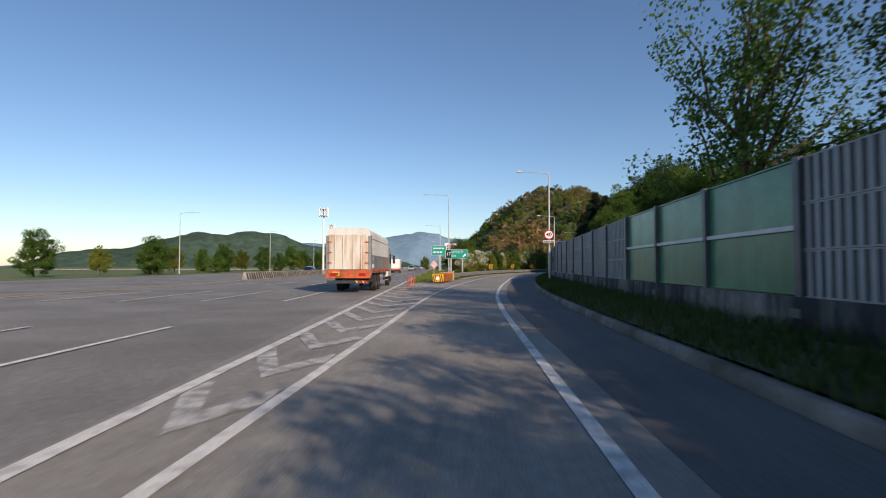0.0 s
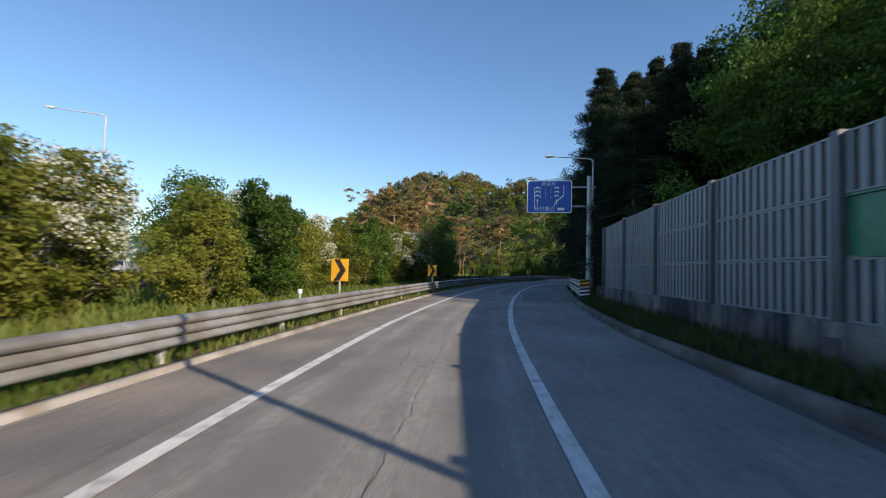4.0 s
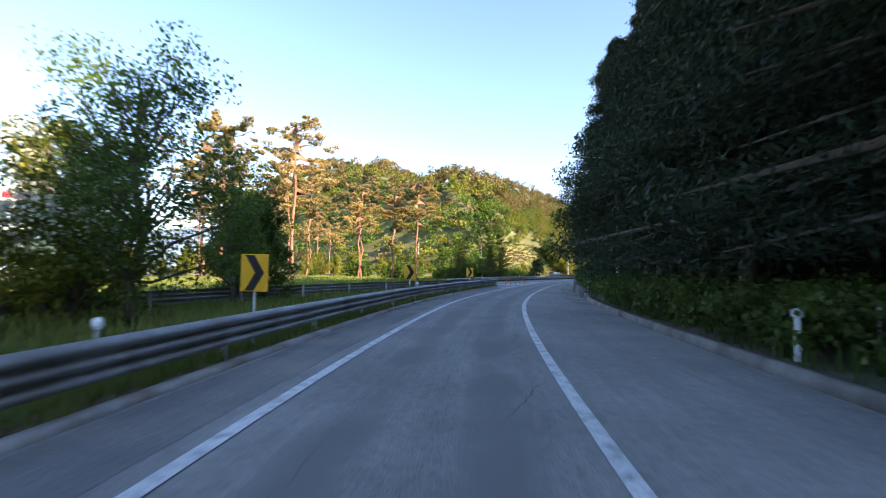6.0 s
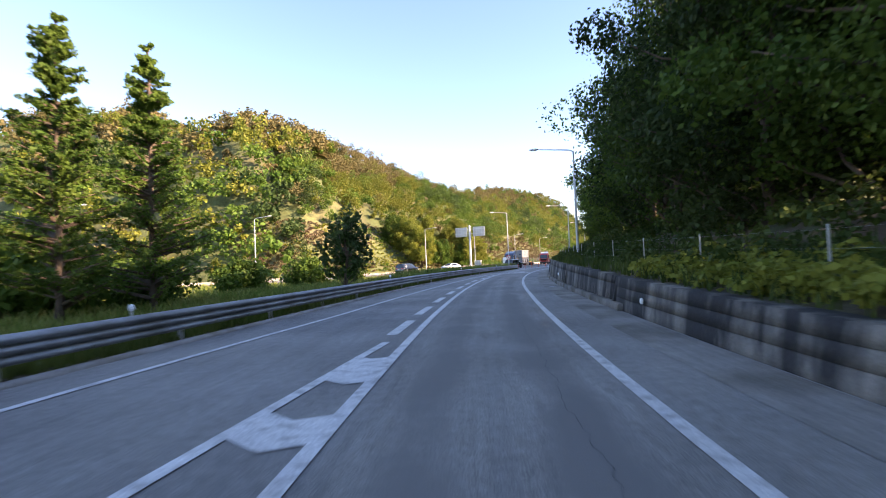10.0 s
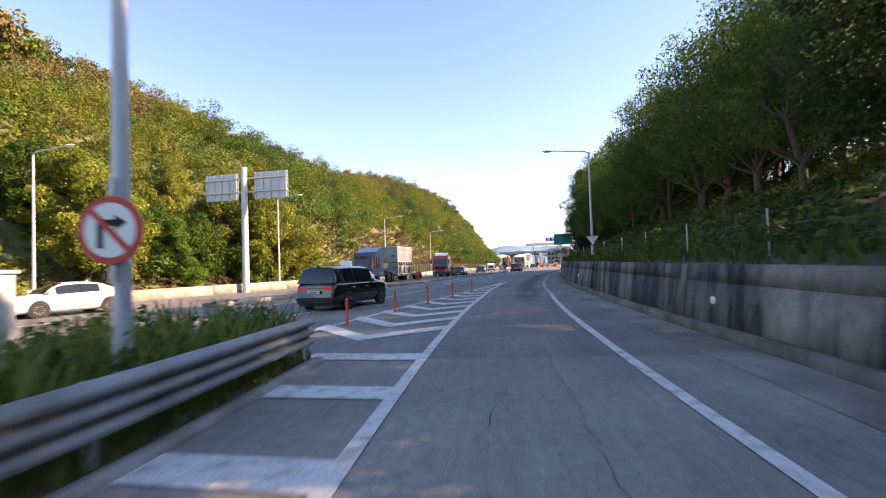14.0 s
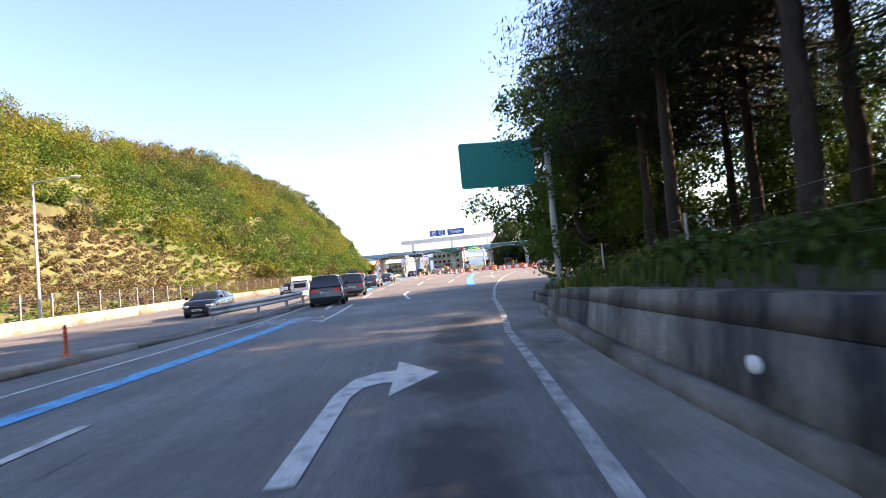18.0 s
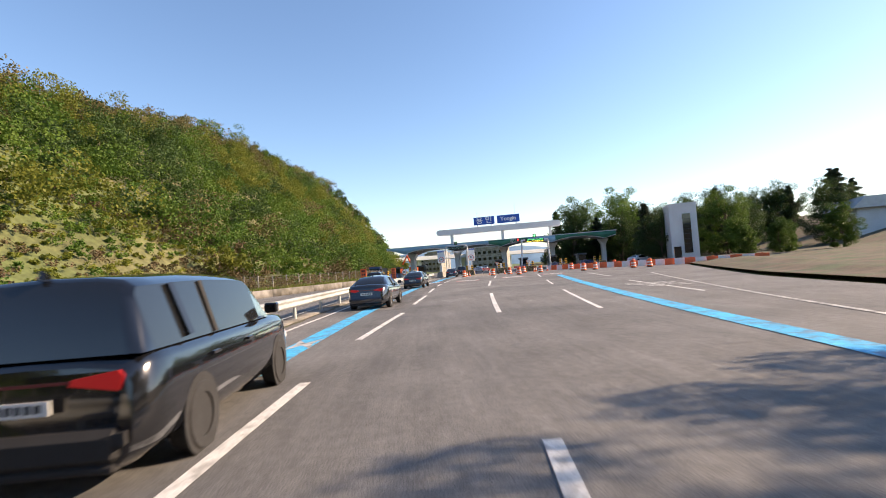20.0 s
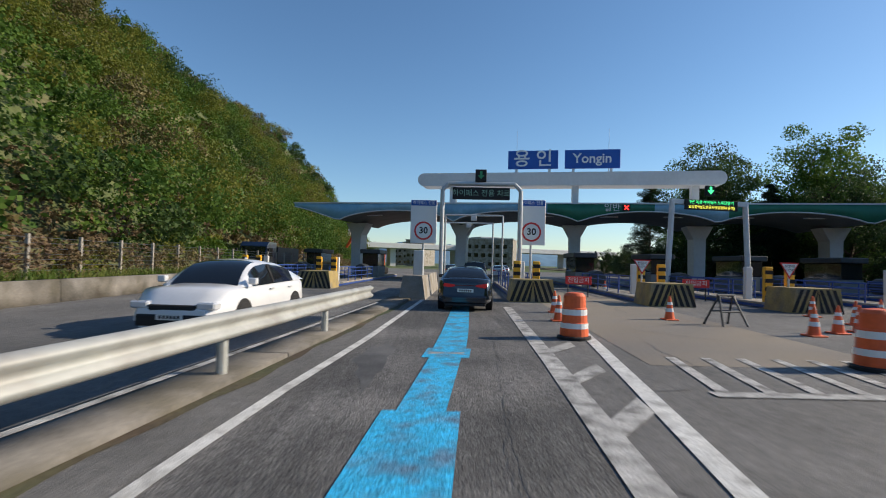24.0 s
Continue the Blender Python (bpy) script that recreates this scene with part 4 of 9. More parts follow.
DASH_B = tab((380, 0.3), (395.6, 2.14), (406.8, 3.2), (416.8, 4.04), (428.5, 5.11), (437.5, 6.2), (450, 7.4))
DASH_C = tab((380, 3.2), (394.5, 5.1), (405.2, 6.78), (420, 9.0), (440, 11.6))
BLUE_R = tab((384, 5.6), (393, 6.9), (404, 8.55), (425, 11.6), (450, 15.0))
GORE_L = tab((283, -5.6), (296, -3.75), (302, -2.95), (317, -1.75))
FAR_WALL = tab((283, -30), (300, -24), (315, -22), (330, -20.6), (370, -20.4), (400, -19.8), (428, -16.4), (440, -13.9), (455, -11.6), (470, -12.2), (520, -13.5), (560, -14))

opposite = thing("road", "opposite carriageway of grey asphalt below the hill", "road", kind="structure")
part("carriageway_surface", strip("carriageway_surface", 276, 560, lambda s: FAR_WALL(s) + 0.05, lambda s: MEDIAN(s) - 0.1, -0.004, M_ASPHALT, cols=3), None, opposite)
e0, e1 = Vector((*(float(v) for v in sd_xy(303, -9.0)), 0)), Vector((*(float(v) for v in sd_xy(277, -18.2)), 0))
back = (e1 - e0).normalized()
leftw = Vector((back.y, -back.x, 0))


def sideway(u, v, z):
    """A point u metres back along the merging road and v away from the ramp."""
    p = e0 + back * u + leftw * v
    return (p.x, p.y, z)


quad("carriageway_surface", [sideway(10, -1.0, -0.02), sideway(10, 20, -0.02), sideway(330, 20, -0.02), sideway(330, -1.0, -0.02)], M_ASPHALT, opposite)
quad("edge_line", [sideway(12, -0.6, 0.0), sideway(12, -0.45, 0.0), sideway(330, -0.45, 0.0), sideway(330, -0.6, 0.0)], M_PAINT, opposite)
quad("edge_line", [sideway(20, 6.9, 0.0), sideway(20, 7.05, 0.0), sideway(330, 7.05, 0.0), sideway(330, 6.9, 0.0)], M_PAINT, opposite)
for k in range(14):
    quad("lane_dash", [sideway(14 + k * 12, 3.1, 0.0), sideway(14 + k * 12, 3.25, 0.0), sideway(20 + k * 12, 3.25, 0.0), sideway(20 + k * 12, 3.1, 0.0)], M_PAINT, opposite)
bm = bmesh.new()
for u in range(26, 330, 8):
    pts = [sideway(u, 8.0, -0.1), sideway(u, 8.6, -0.1), sideway(u + 7.9, 8.6, -0.1), sideway(u + 7.9, 8.0, -0.1)]
    lo = [bm.verts.new(p) for p in pts]
    hi = [bm.verts.new((p[0], p[1], 0.3)) for p in pts]
    bm.faces.new(hi)
    for k in range(4):
        bm.faces.new((lo[k], lo[(k + 1) % 4], hi[(k + 1) % 4], hi[k]))
tagged(part("kerb", bm, M_CONC), "pale concrete median kerb between the carriageways", "kerb", kind="structure")

# lines on the plaza approach
painted("gore_line", 283, 317, GORE_L, 0.16)
painted("edge_line", 290, 466, LINE_M, 0.15)
painted("blue_line", 322, 345, BLUE_L, 0.5, M_BLUE)
painted("blue_line", 345, 368, BLUE_L, 0.5, M_BLUE)
painted("blue_line", 388, 430, BLUE_L, 0.58, M_BLUE)
for a, b, w in ((430, 441, 0.62), (441, 449.3, 0.82), (449.3, 452.2, 0.52), (452.2, 453.1, 0.78), (453.1, 468, 0.6)):
    painted("blue_line", a, b, BLUE_L, w, M_BLUE)
painted("blue_line", 384, 432, BLUE_R, 0.6, M_BLUE)
for a, b in ((288, 300), (300.1, 310), (321.2, 332), (343.7, 353.4), (365, 374), (380.5, 387.2), (391.5, 398.2), (402.3, 409.2), (412.8, 418.9), (423.6, 429.2), (432.8, 445)):
    painted("lane_dash", a, b, DASH_A, 0.17)
for a, b in ((374, 384), (395.6, 406.8), (416.8, 428.5), (437.5, 449)):
    painted("lane_dash", a, b, DASH_B, 0.17)
for a, b in ((394.5, 405.2), (412, 420), (430, 440)):
    painted("lane_dash", a, b, DASH_C, 0.15)
painted("lane_dash", 398, 410, lambda s: BLUE_R(s) + 2.6, 0.15)
painted("lane_dash", 418, 432, lambda s: BLUE_R(s) + 3.0, 0.15)
painted("edge_line", 441, 458, tab((441, 1.15), (447.5, 2.2), (454.7, 3.4), (458, 3.9)), 0.24)
painted("edge_line", 446, 462, lambda s: DASH_A(s) + 0.03, 0.3, M_PAINT_OLD, 0.0135)

# gore stripes: at the merge and before the toll lanes
def stripe(pts, material=None, z=0.013):
    """A painted shape from (s, d) corners."""
    bm = bmesh.new()
    vs = []
    for s, d in pts:
        x, y = sd_xy(s, d)
        vs.append(bm.verts.new((float(x), float(y), z)))
    bm.faces.new(vs)
    return part("gore_stripe", bm, material or M_PAINT, road)


OUTER = tab((178, -5.6), (186, -4.68), (192, -4.05), (205, -3.0), (215, -2.5), (250, -3.2), (262, -2.48), (275, -1.75))
OUTER_G = tab((178, -5.6), (186, -4.68), (192, -4.05), (200, -3.25), (203, -2.95), (206, -2.62), (209, -2.33), (211, -2.1))
painted("gore_line", 180, 209.5, OUTER_G, 0.16)
for k, s in enumerate(np.arange(173.5, 181, 2.1)):
    a = float(LEFT_LINE(s))
    stripe([(s, a - 0.05), (s + 0.55, a - 0.05), (s + 0.95, max(-3.75, a - 1.6)), (s + 0.4, max(-3.75, a - 1.6))])
for s in np.arange(183.1, 207, 2.3):
    a, b = float(LEFT_LINE(s)), float(OUTER_G(s + 1.0))
    m = (a + b) / 2
    w = 0.4 * (a - b)
    t = 0.85 if s < 205.5 else 1.7
    stripe([(s + 0.6 * w, a), (s + 0.6 * w + t, a), (s + t, m), (s, m)])
    stripe([(s, m), (s + t, m), (s + w + t, b), (s + w, b)])
# dashes after the gore, and the two converging lines
for s in (210.5, 214.6, 219, 223.6, 228.5, 233.4, 238, 242.6, 247.2, 251.6, 256.6):
    d = -2.35 if s < 240 else -2.15
    stripe([(s, d - 0.13), (s, d + 0.13), (s + 2.6, d + 0.16), (s + 2.6, d - 0.1)])
LROAD = tab((180, -7.4), (188, -7.35), (198, -6.8), (206, -6.0), (215, -5.0), (232, -4.0), (250, -3.2), (262, -2.48), (270, -1.95))
painted("edge_line", 180, 270, LROAD, 0.15)
for k, s in enumerate(np.arange(268.5, 284, 2.4)):
    a = float(LEFT_LINE(s))
    w = 0.5 + 0.12 * k
    stripe([(s, a - 0.05), (s + 0.6, a - 0.05), (s + 0.8, a - w - 0.9), (s + 0.2, a - w - 0.9)])
for s in np.arange(285.2, 314, 2.3):
    a, b = float(LEFT_LINE(s)), float(GORE_L(s + 1.0))
    if a - b < 0.25:
        continue
    m = (a + b) / 2 + 0.02
    w = 0.55 * (a - b)
    stripe([(s + 0.85 * w, a), (s + 0.85 * w + 0.75, a), (s + 0.8, m), (s, m)])
    stripe([(s, m), (s + 0.8, m), (s + 1.15 * w + 0.9, b), (s + 1.15 * w, b)])


def road_text(words, s, d, size, length, material=None, turn=0.0):
    """Long letters painted on the road, read while driving forward."""
    me = text_mesh(words, size, material or M_PAINT, 0.001, bold=0.02)
    me.transform(Matrix.Rotation(radians(-90), 4, "X") @ Matrix.Identity(4))
    me.transform(Matrix.Diagonal((1, length, 1, 1)))
    return part("road_lettering", me, None, road, m=place(s, d, 0.013, turn))


def road_arrow(s, d, right=True, scale=1.0, straight=False):
    if straight:
        p = [(-0.1, -1.5), (0.1, -1.5), (0.1, 1.7), (0.38, 1.7), (0, 4.6), (-0.38, 1.7), (-0.1, 1.7)]
    else:
        p = [(-0.42, 0), (-0.2, 0), (-0.2, 2.3), (-0.1, 2.75), (0.1, 2.9), (0.25, 2.9), (0.25, 2.2), (0.85, 3.25), (0.25, 4.3), (0.25, 3.6), (0.0, 3.6), (-0.3, 3.25), (-0.42, 2.5)]
    bm = bmesh.new()
    bm.faces.new([bm.verts.new((x * scale, y * scale, 0)) for x, y in p])
    return part("road_arrow", bm, M_PAINT, road, m=place(s, d, 0.013))


road_text("하이패스", 259.3, -0.02, 0.86, 4.3)
road_arrow(262.15, -0.4, scale=1.12)
road_text("하이패스", 346.2, -0.5, 0.92, 3.4)
road_arrow(350.9, -0.45, scale=1.1)
road_text("하이패스", 311.0, -7.2, 0.85, 3.4, M_PAINT_OLD)
stripe([(312.2, float(LEFT_LINE(312.2))), (317.0, float(LEFT_LINE(317.0)) + 0.05), (317.0, float(GORE_L(317.0)) - 0.1), (312.2, float(GORE_L(312.2)))])
road_arrow(316.2, -6.95, straight=True, scale=1.0)
road_text("하이패스", 366.5, -4.6, 0.8, 4.0, M_PAINT_OLD)
road_arrow(373.5, -3.9, straight=True)
road_text("일반", 404, 11.3, 1.3, 3.2, M_PAINT_OLD)
for k in range(6):
    stripe([(450.3, 3.6 + k * 0.62), (450.3, 3.78 + k * 0.62), (452.7, 4.25 + k * 0.62), (452.7, 4.07 + k * 0.62)], M_PAINT_OLD)
stripe([(450.1, 3.5), (450.35, 3.5), (450.35, 6.6), (450.1, 6.6)], M_PAINT_OLD, 0.0142)
for s in (448.6, 450.6, 452.8):
    stripe([(s, float(DASH_A(s)) + 0.15), (s + 0.5, float(DASH_A(s)) + 0.2), (s + 1.4, float(DASH_A(s)) + 0.85), (s + 0.8, float(DASH_A(s)) + 0.8)], M_PAINT_OLD, 0.0142)


def disc(name, rx, ry, z, material, m, n=40):
    bm = bmesh.new()
    bm.faces.new([bm.verts.new((rx * math.cos(2 * math.pi * k / n), ry * math.sin(2 * math.pi * k / n), z)) for k in range(n)])
    return part(name, bm, material, road, m=m)


for s, d in ((434.45, -1.3), (434.15, 3.05), (436.0, 8.2), (437.5, 13.0)):
    m = place(s, d, 0.0, -3.5)
    disc("limit_ring", 1.34, 1.38, 0.016, M_REDPAINT, m)
    disc("limit_field", 1.2, 1.24, 0.019, M_PAINT, m)
    me = text_mesh("30", 1.4, M_BLACKPAINT, 0.001, bold=0.0)
    me.transform(Matrix.Rotation(radians(-90), 4, "X"))
    me.transform(Matrix.Diagonal((1, 1.22, 1, 1)))
    part("limit_number", me, None, road, m=m @ pose(0, 0, 0.023))
# grey paler concrete field before the closed lanes, dark patches and cracks
part("concrete_field", strip("concrete_field", 452, 476, lambda s: DASH_A(s) + 1.6, lambda s: DASH_A(s) + 6.0, 0.005, M_PLAZA), None, road)
M_CRACK = mat("tar-filled crack", (0.075, 0.075, 0.075), 0.7, scale=5, var=0.2)


def crack(s0, s1, d, seed, w=0.035, wander=0.12):
    """A thin wandering tar line along the road."""
    rng = np.random.default_rng(seed)
    s = np.arange(s0, s1, 0.14)
    w = w * 0.19
    dd = (d(s) if callable(d) else np.full(len(s), float(d))) + np.cumsum(rng.normal(0, wander * 0.2, len(s))) * 0.35 + rng.normal(0, 0.022, len(s))
    ww = w * (0.35 + rng.random(len(s))) * (np.sin(s * 0.21 + seed) > -0.55)
    rows = []
    for sg in (-1, 1):
        x, y = sd_xy(s, dd + sg * ww / 2)
        rows.append(np.stack([x, y, np.full(len(s), 0.009)], -1))
    return part("crack", grid_mesh("crack", np.stack(rows, 1)[:, ::-1], M_CRACK), None, road)


crack(40, 112, -1.0, 1)
crack(96, 180, lambda s: LEFT_LINE(s) + 0.75, 2, 0.05)
crack(125, 165, lambda s: LEFT_LINE(s) + 0.95, 12, 0.03)
crack(188, 262, lambda s: RIGHT_LINE(s) - 0.85, 3, 0.05)
crack(255, 345, lambda s: RIGHT_LINE(s) - 1.3, 4, 0.05)
crack(296, 385, lambda s: DASH_A(s) + 1.0, 5, 0.06)
crack(318, 350, 0.1, 15, 0.04)
crack(384, 440, 1.4, 6, 0.05)
crack(425, 462, lambda s: DASH_A(s) - 0.6, 7, 0.04)
crack(410, 465, lambda s: BLUE_L(s) + 0.9, 8, 0.04)
crack(440, 470, lambda s: DASH_A(s) + 0.2, 9, 0.05)
part("patch", strip("patch", 113.5, 120.3, 0.95, 2.6, 0.006, M_SHOULDER), None, road)


def short_crack(s, d, ang, length, seed):
    """A fine forked crack."""
    rng = np.random.default_rng(seed)
    n = max(6, int(length / 0.16))
    t = np.linspace(0, length, n)
    off = np.cumsum(rng.normal(0, 0.03, n))
    ss, dd = s + t * math.cos(ang) - off * math.sin(ang), d + t * math.sin(ang) + off * math.cos(ang)
    w = 0.007 * (0.5 + rng.random(n)) * np.sin(np.linspace(0.25, 2.9, n))
    rows = []
    for sg in (-1, 1):
        x, y = sd_xy(ss - sg * w * math.sin(ang), dd + sg * w * math.cos(ang))
        rows.append(np.stack([x, y, np.full(n, 0.0088)], -1))
    return part("crack", grid_mesh("crack", np.stack(rows, 1)[:, ::-1], M_CRACK), None, road)


rc = random.Random(31)
for k in range(70):
    s = rc.choice((rc.uniform(384, 462), rc.uniform(425, 462)))
    mid = float(DASH_A(s))
    short_crack(s, mid + rc.uniform(-2.6, 6.0), rc.choice((math.pi / 2, math.pi / 2, 0.0, 0.3, -0.3)) + rc.gauss(0, 0.25), rc.uniform(0.8, 3.6), 500 + k)
for k in range(50):
    s = rc.uniform(20, 360)
    short_crack(s, float(LEFT_LINE(s)) + rc.uniform(0.3, 3.0), rc.choice((math.pi / 2, 0.0, 0.0)) + rc.gauss(0, 0.2), rc.uniform(0.8, 3.0), 700 + k)
M_OIL = mat("oil-darkened asphalt", (0.07, 0.068, 0.068), 0.75, scale=0.8, var=0.3, fine=30, fine_var=0.3, col2=(0.12, 0.118, 0.115), stain=0.6, stain_scale=1.4)


def blot(s, d, ls, ld, seed):
    """A ragged stain, longer along the road."""
    rng = np.random.default_rng(seed)
    n = 26
    a = np.arange(n) / n * 2 * math.pi
    r = 1 + 0.16 * np.sin(a * 3 + rng.uniform(0, 6)) + 0.12 * np.sin(a * 7 + rng.uniform(0, 6)) + rng.normal(0, 0.07, n)
    bm = bmesh.new()
    x, y = sd_xy(s + ls * r * np.cos(a), d + ld * r * np.sin(a))
    bm.faces.new([bm.verts.new((float(u), float(v), 0.0045 + 0.0002 * (seed % 5))) for u, v in zip(x, y)])
    return part("stain", bm, M_OIL, road)




def worn_mat(name, pale, dark, scale):
    """Asphalt that goes from pale to dark in ragged smears, most in the middle of its band."""
    m = mat(name, pale, 0.85, scale=0.35, var=0.2, mid=7, mid_var=0.14, fine=60, fine_var=0.5, bump=0.6, bump_scale=90, streak=0.12)
    n, l = m.node_tree.nodes, m.node_tree.links
    b = n["Principled BSDF"]
    src = b.inputs["Base Color"].links[0].from_socket
    at = n.new("ShaderNodeAttribute")
    at.attribute_name = "wear"
    tc = n.new("ShaderNodeTexCoord")
    t = n.new("ShaderNodeTexNoise")
    t.inputs["Scale"].default_value = scale
    t.inputs["Detail"].default_value = 8
    l.new(tc.outputs["Object"], t.inputs["Vector"])
    mul = n.new("ShaderNodeMath")
    mul.operation = "MULTIPLY"
    l.new(at.outputs["Fac"], mul.inputs[0])
    l.new(t.outputs["Fac"], mul.inputs[1])
    r = n.new("ShaderNodeMapRange")
    r.inputs["From Min"].default_value, r.inputs["From Max"].default_value = 0.22, 0.5
    l.new(mul.outputs[0], r.inputs["Value"])
    mix = n.new("ShaderNodeMix")
    mix.data_type = "RGBA"
    l.new(r.outputs[0], mix.inputs[0])
    l.new(src, mix.inputs[6])
    mix.inputs[7].default_value = (*dark, 1)
    l.new(mix.outputs[2], b.inputs["Base Color"])
    return m


M_WORN = worn_mat("smeared plaza asphalt", (0.18, 0.176, 0.168), (0.06, 0.058, 0.058), 0.9)
M_WORN_RAMP = worn_mat("smeared ramp asphalt", (0.242, 0.232, 0.212), (0.18, 0.174, 0.162), 0.5)


def wear_band(s0, s1, dl, dr, material, z=0.003, cols=8):
    """A strip whose middle is worn and whose edges are not."""
    me = strip("worn_band", s0, s1, dl, dr, z, material, step=1.0, cols=cols)
    n = len(me.vertices) // (cols + 1)
    f = np.linspace(0, 1, cols + 1)
    across = np.sin(math.pi * f)
    along = np.minimum(1, np.minimum(np.arange(n), np.arange(n)[::-1]) / 6.0)
    at = me.attributes.new("wear", "FLOAT", "POINT")
    at.data.foreach_set("value", (along[:, None] * across[None, :]).astype(np.float32).ravel())
    return part("worn_band", me, None, road)


wear_band(292, 366, lambda s: RIGHT_LINE(s) - 2.2, lambda s: RIGHT_LINE(s) - 0.1, M_WORN)
for s0, s1 in ((66, 112), (114, 250)):
    wear_band(s0, s1, lambda s: (LEFT_LINE(s) + RIGHT_LINE(s)) / 2 - 1.3, lambda s: (LEFT_LINE(s) + RIGHT_LINE(s)) / 2 - 0.1, M_WORN_RAMP)
    wear_band(s0, s1, lambda s: (LEFT_LINE(s) + RIGHT_LINE(s)) / 2 + 0.1, lambda s: (LEFT_LINE(s) + RIGHT_LINE(s)) / 2 + 1.4, M_WORN_RAMP)
for s, d, a, b in ((396, -0.9, 0.8, 0.2), (414, -1.1, 1.2, 0.2), (430.7, -0.2, 0.35, 0.2), (433.2, -2.6, 0.4, 0.35), (438, 4.4, 0.9, 0.1), (445, 4.5, 1.4, 0.5), (452, -0.9, 1.5, 0.25), (60, -1.4, 1.2, 0.12)):
    blot(s, d, a, b, int(s))
# white wear left on the blue line
for s, d, a, b in ((431.6, -1.45, 0.55, 0.26), (452.6, 0.25, 0.12, 0.36), (391.5, -3.1, 0.8, 0.3), (419.5, -1.95, 0.5, 0.2)):
    bm = bmesh.new()
    x, y = sd_xy(np.array([s - a, s - a * 0.2, s - a, s, s + a, s + 0.2 * a, s + a, s]), np.array([d - b, d, d + b, d + b * 0.7, d + b, d, d - b, d - b * 0.7]))
    bm.faces.new([bm.verts.new((float(u), float(v), 0.0155)) for u, v in zip(x, y)])
    part("worn_mark", bm, M_PAINT_OLD, road)

# ---- median strip and far wall ----
med = thing("median", "low worn concrete median strip with dirt along it", "median", kind="structure")
for s in np.arange(296, 470, 6.0):
    part("kerb_stone", sweep("kerb_stone", s, s + 5.96, lambda q: MEDIAN(q) - 0.15, [(-0.85, -0.05), (-0.85, 0.2), (-0.05, 0.2), (0.0, 0.16), (0.02, -0.05)] if s < 362 else [(-0.9, -0.05), (-0.9, 0.07), (0.0, 0.07), (0.02, -0.05)], M_KERB_DARK if s >= 362 else M_CONC), None, med)
painted("faded_line", 372, 462, lambda q: MEDIAN(q) - 0.93, 0.12, M_PAINT_OLD, 0.076)
part("dirt", strip("dirt", 372, 464, lambda q: MEDIAN(q) - 0.16 + 0.03 * np.sin(q * 2.1), lambda q: MEDIAN(q) + 0.02 + 0.05 * np.sin(q * 1.3) + 0.03 * np.sin(q * 3.7), 0.008, M_SOIL, step=0.4), None, road)
fw = thing("low_wall", "pale concrete low wall along the opposite carriageway", "wall", kind="structure")
for s in np.arange(300, 520, 8.0):
    part("wall_block", sweep("wall_block", s, s + 7.97, lambda q: FAR_WALL(q), [(-0.3, -0.1), (-0.28, 0.72), (0.0, 0.72), (0.04, -0.1)], M_KERB_DARK if s > 396 else M_CONC), None, fw)
fence = thing("mesh_fence", "rusty wire mesh fence on concrete posts below the hill", "fence")
bmw = bmesh.new()
for s in np.arange(330, 500, 2.5):
    part("fence_post", boxed(-0.05, -0.05, 0, 0.05, 0.05, 1.75), M_CONC, fence, m=place(s, float(FAR_WALL(s)) - 1.1, 0.4))
    for z in np.arange(0.6, 2.1, 0.18):
        a = sd_xy(s, float(FAR_WALL(s)) - 1.1)
        b = sd_xy(s + 2.5, float(FAR_WALL(s + 2.5)) - 1.1)
        rod(bmw, (float(a[0]), float(a[1]), z), (float(b[0]), float(b[1]), z), 0.012, n=3)
part("wire", bmw, M_DARKSTEEL, fence)

# ---- trees ----
def leaf_cards(centres, radii, per, size, rng, squash=0.75, up=0.35, long=1.6, shell=0.55):
    """Small four-cornered leaves round each centre: vertices and faces."""
    centres = np.asarray(centres, float)
    n = len(centres) * per
    c = np.repeat(centres, per, 0)
    r = np.repeat(np.asarray(radii, float), per)
    v = rng.standard_normal((n, 3))
    v /= np.linalg.norm(v, axis=1)[:, None]
    v[:, 2] *= squash
    p = c + v * (r * (shell + (1 - shell) * rng.random(n)) * (0.75 + 0.5 * rng.random(n)))[:, None]
    nrm = v * 0.7 + rng.standard_normal((n, 3)) * 0.8 + [0, 0, up]
    nrm /= np.linalg.norm(nrm, axis=1)[:, None]
    a = np.cross(nrm, rng.standard_normal((n, 3)))
    a /= np.linalg.norm(a, axis=1)[:, None] + 1e-9
    b = np.cross(nrm, a)
    sz = size * (0.6 + 0.8 * rng.random(n))[:, None]
    q = np.stack([p - a * sz * long / 2, p + b * sz / 2 + nrm * sz * 0.12, p + a * sz * long / 2, p - b * sz / 2 + nrm * sz * 0.12], 1)
    return q.reshape(-1, 3), np.arange(n * 4).reshape(-1, 4)


def crown_mesh(name, parts_list, material):
    vs, fs, k = [], [], 0
    for v, f in parts_list:
        vs.append(v)
        fs.append(f + k)
        k += len(v)
    return mesh_np(name, np.vstack(vs), np.vstack(fs), material)


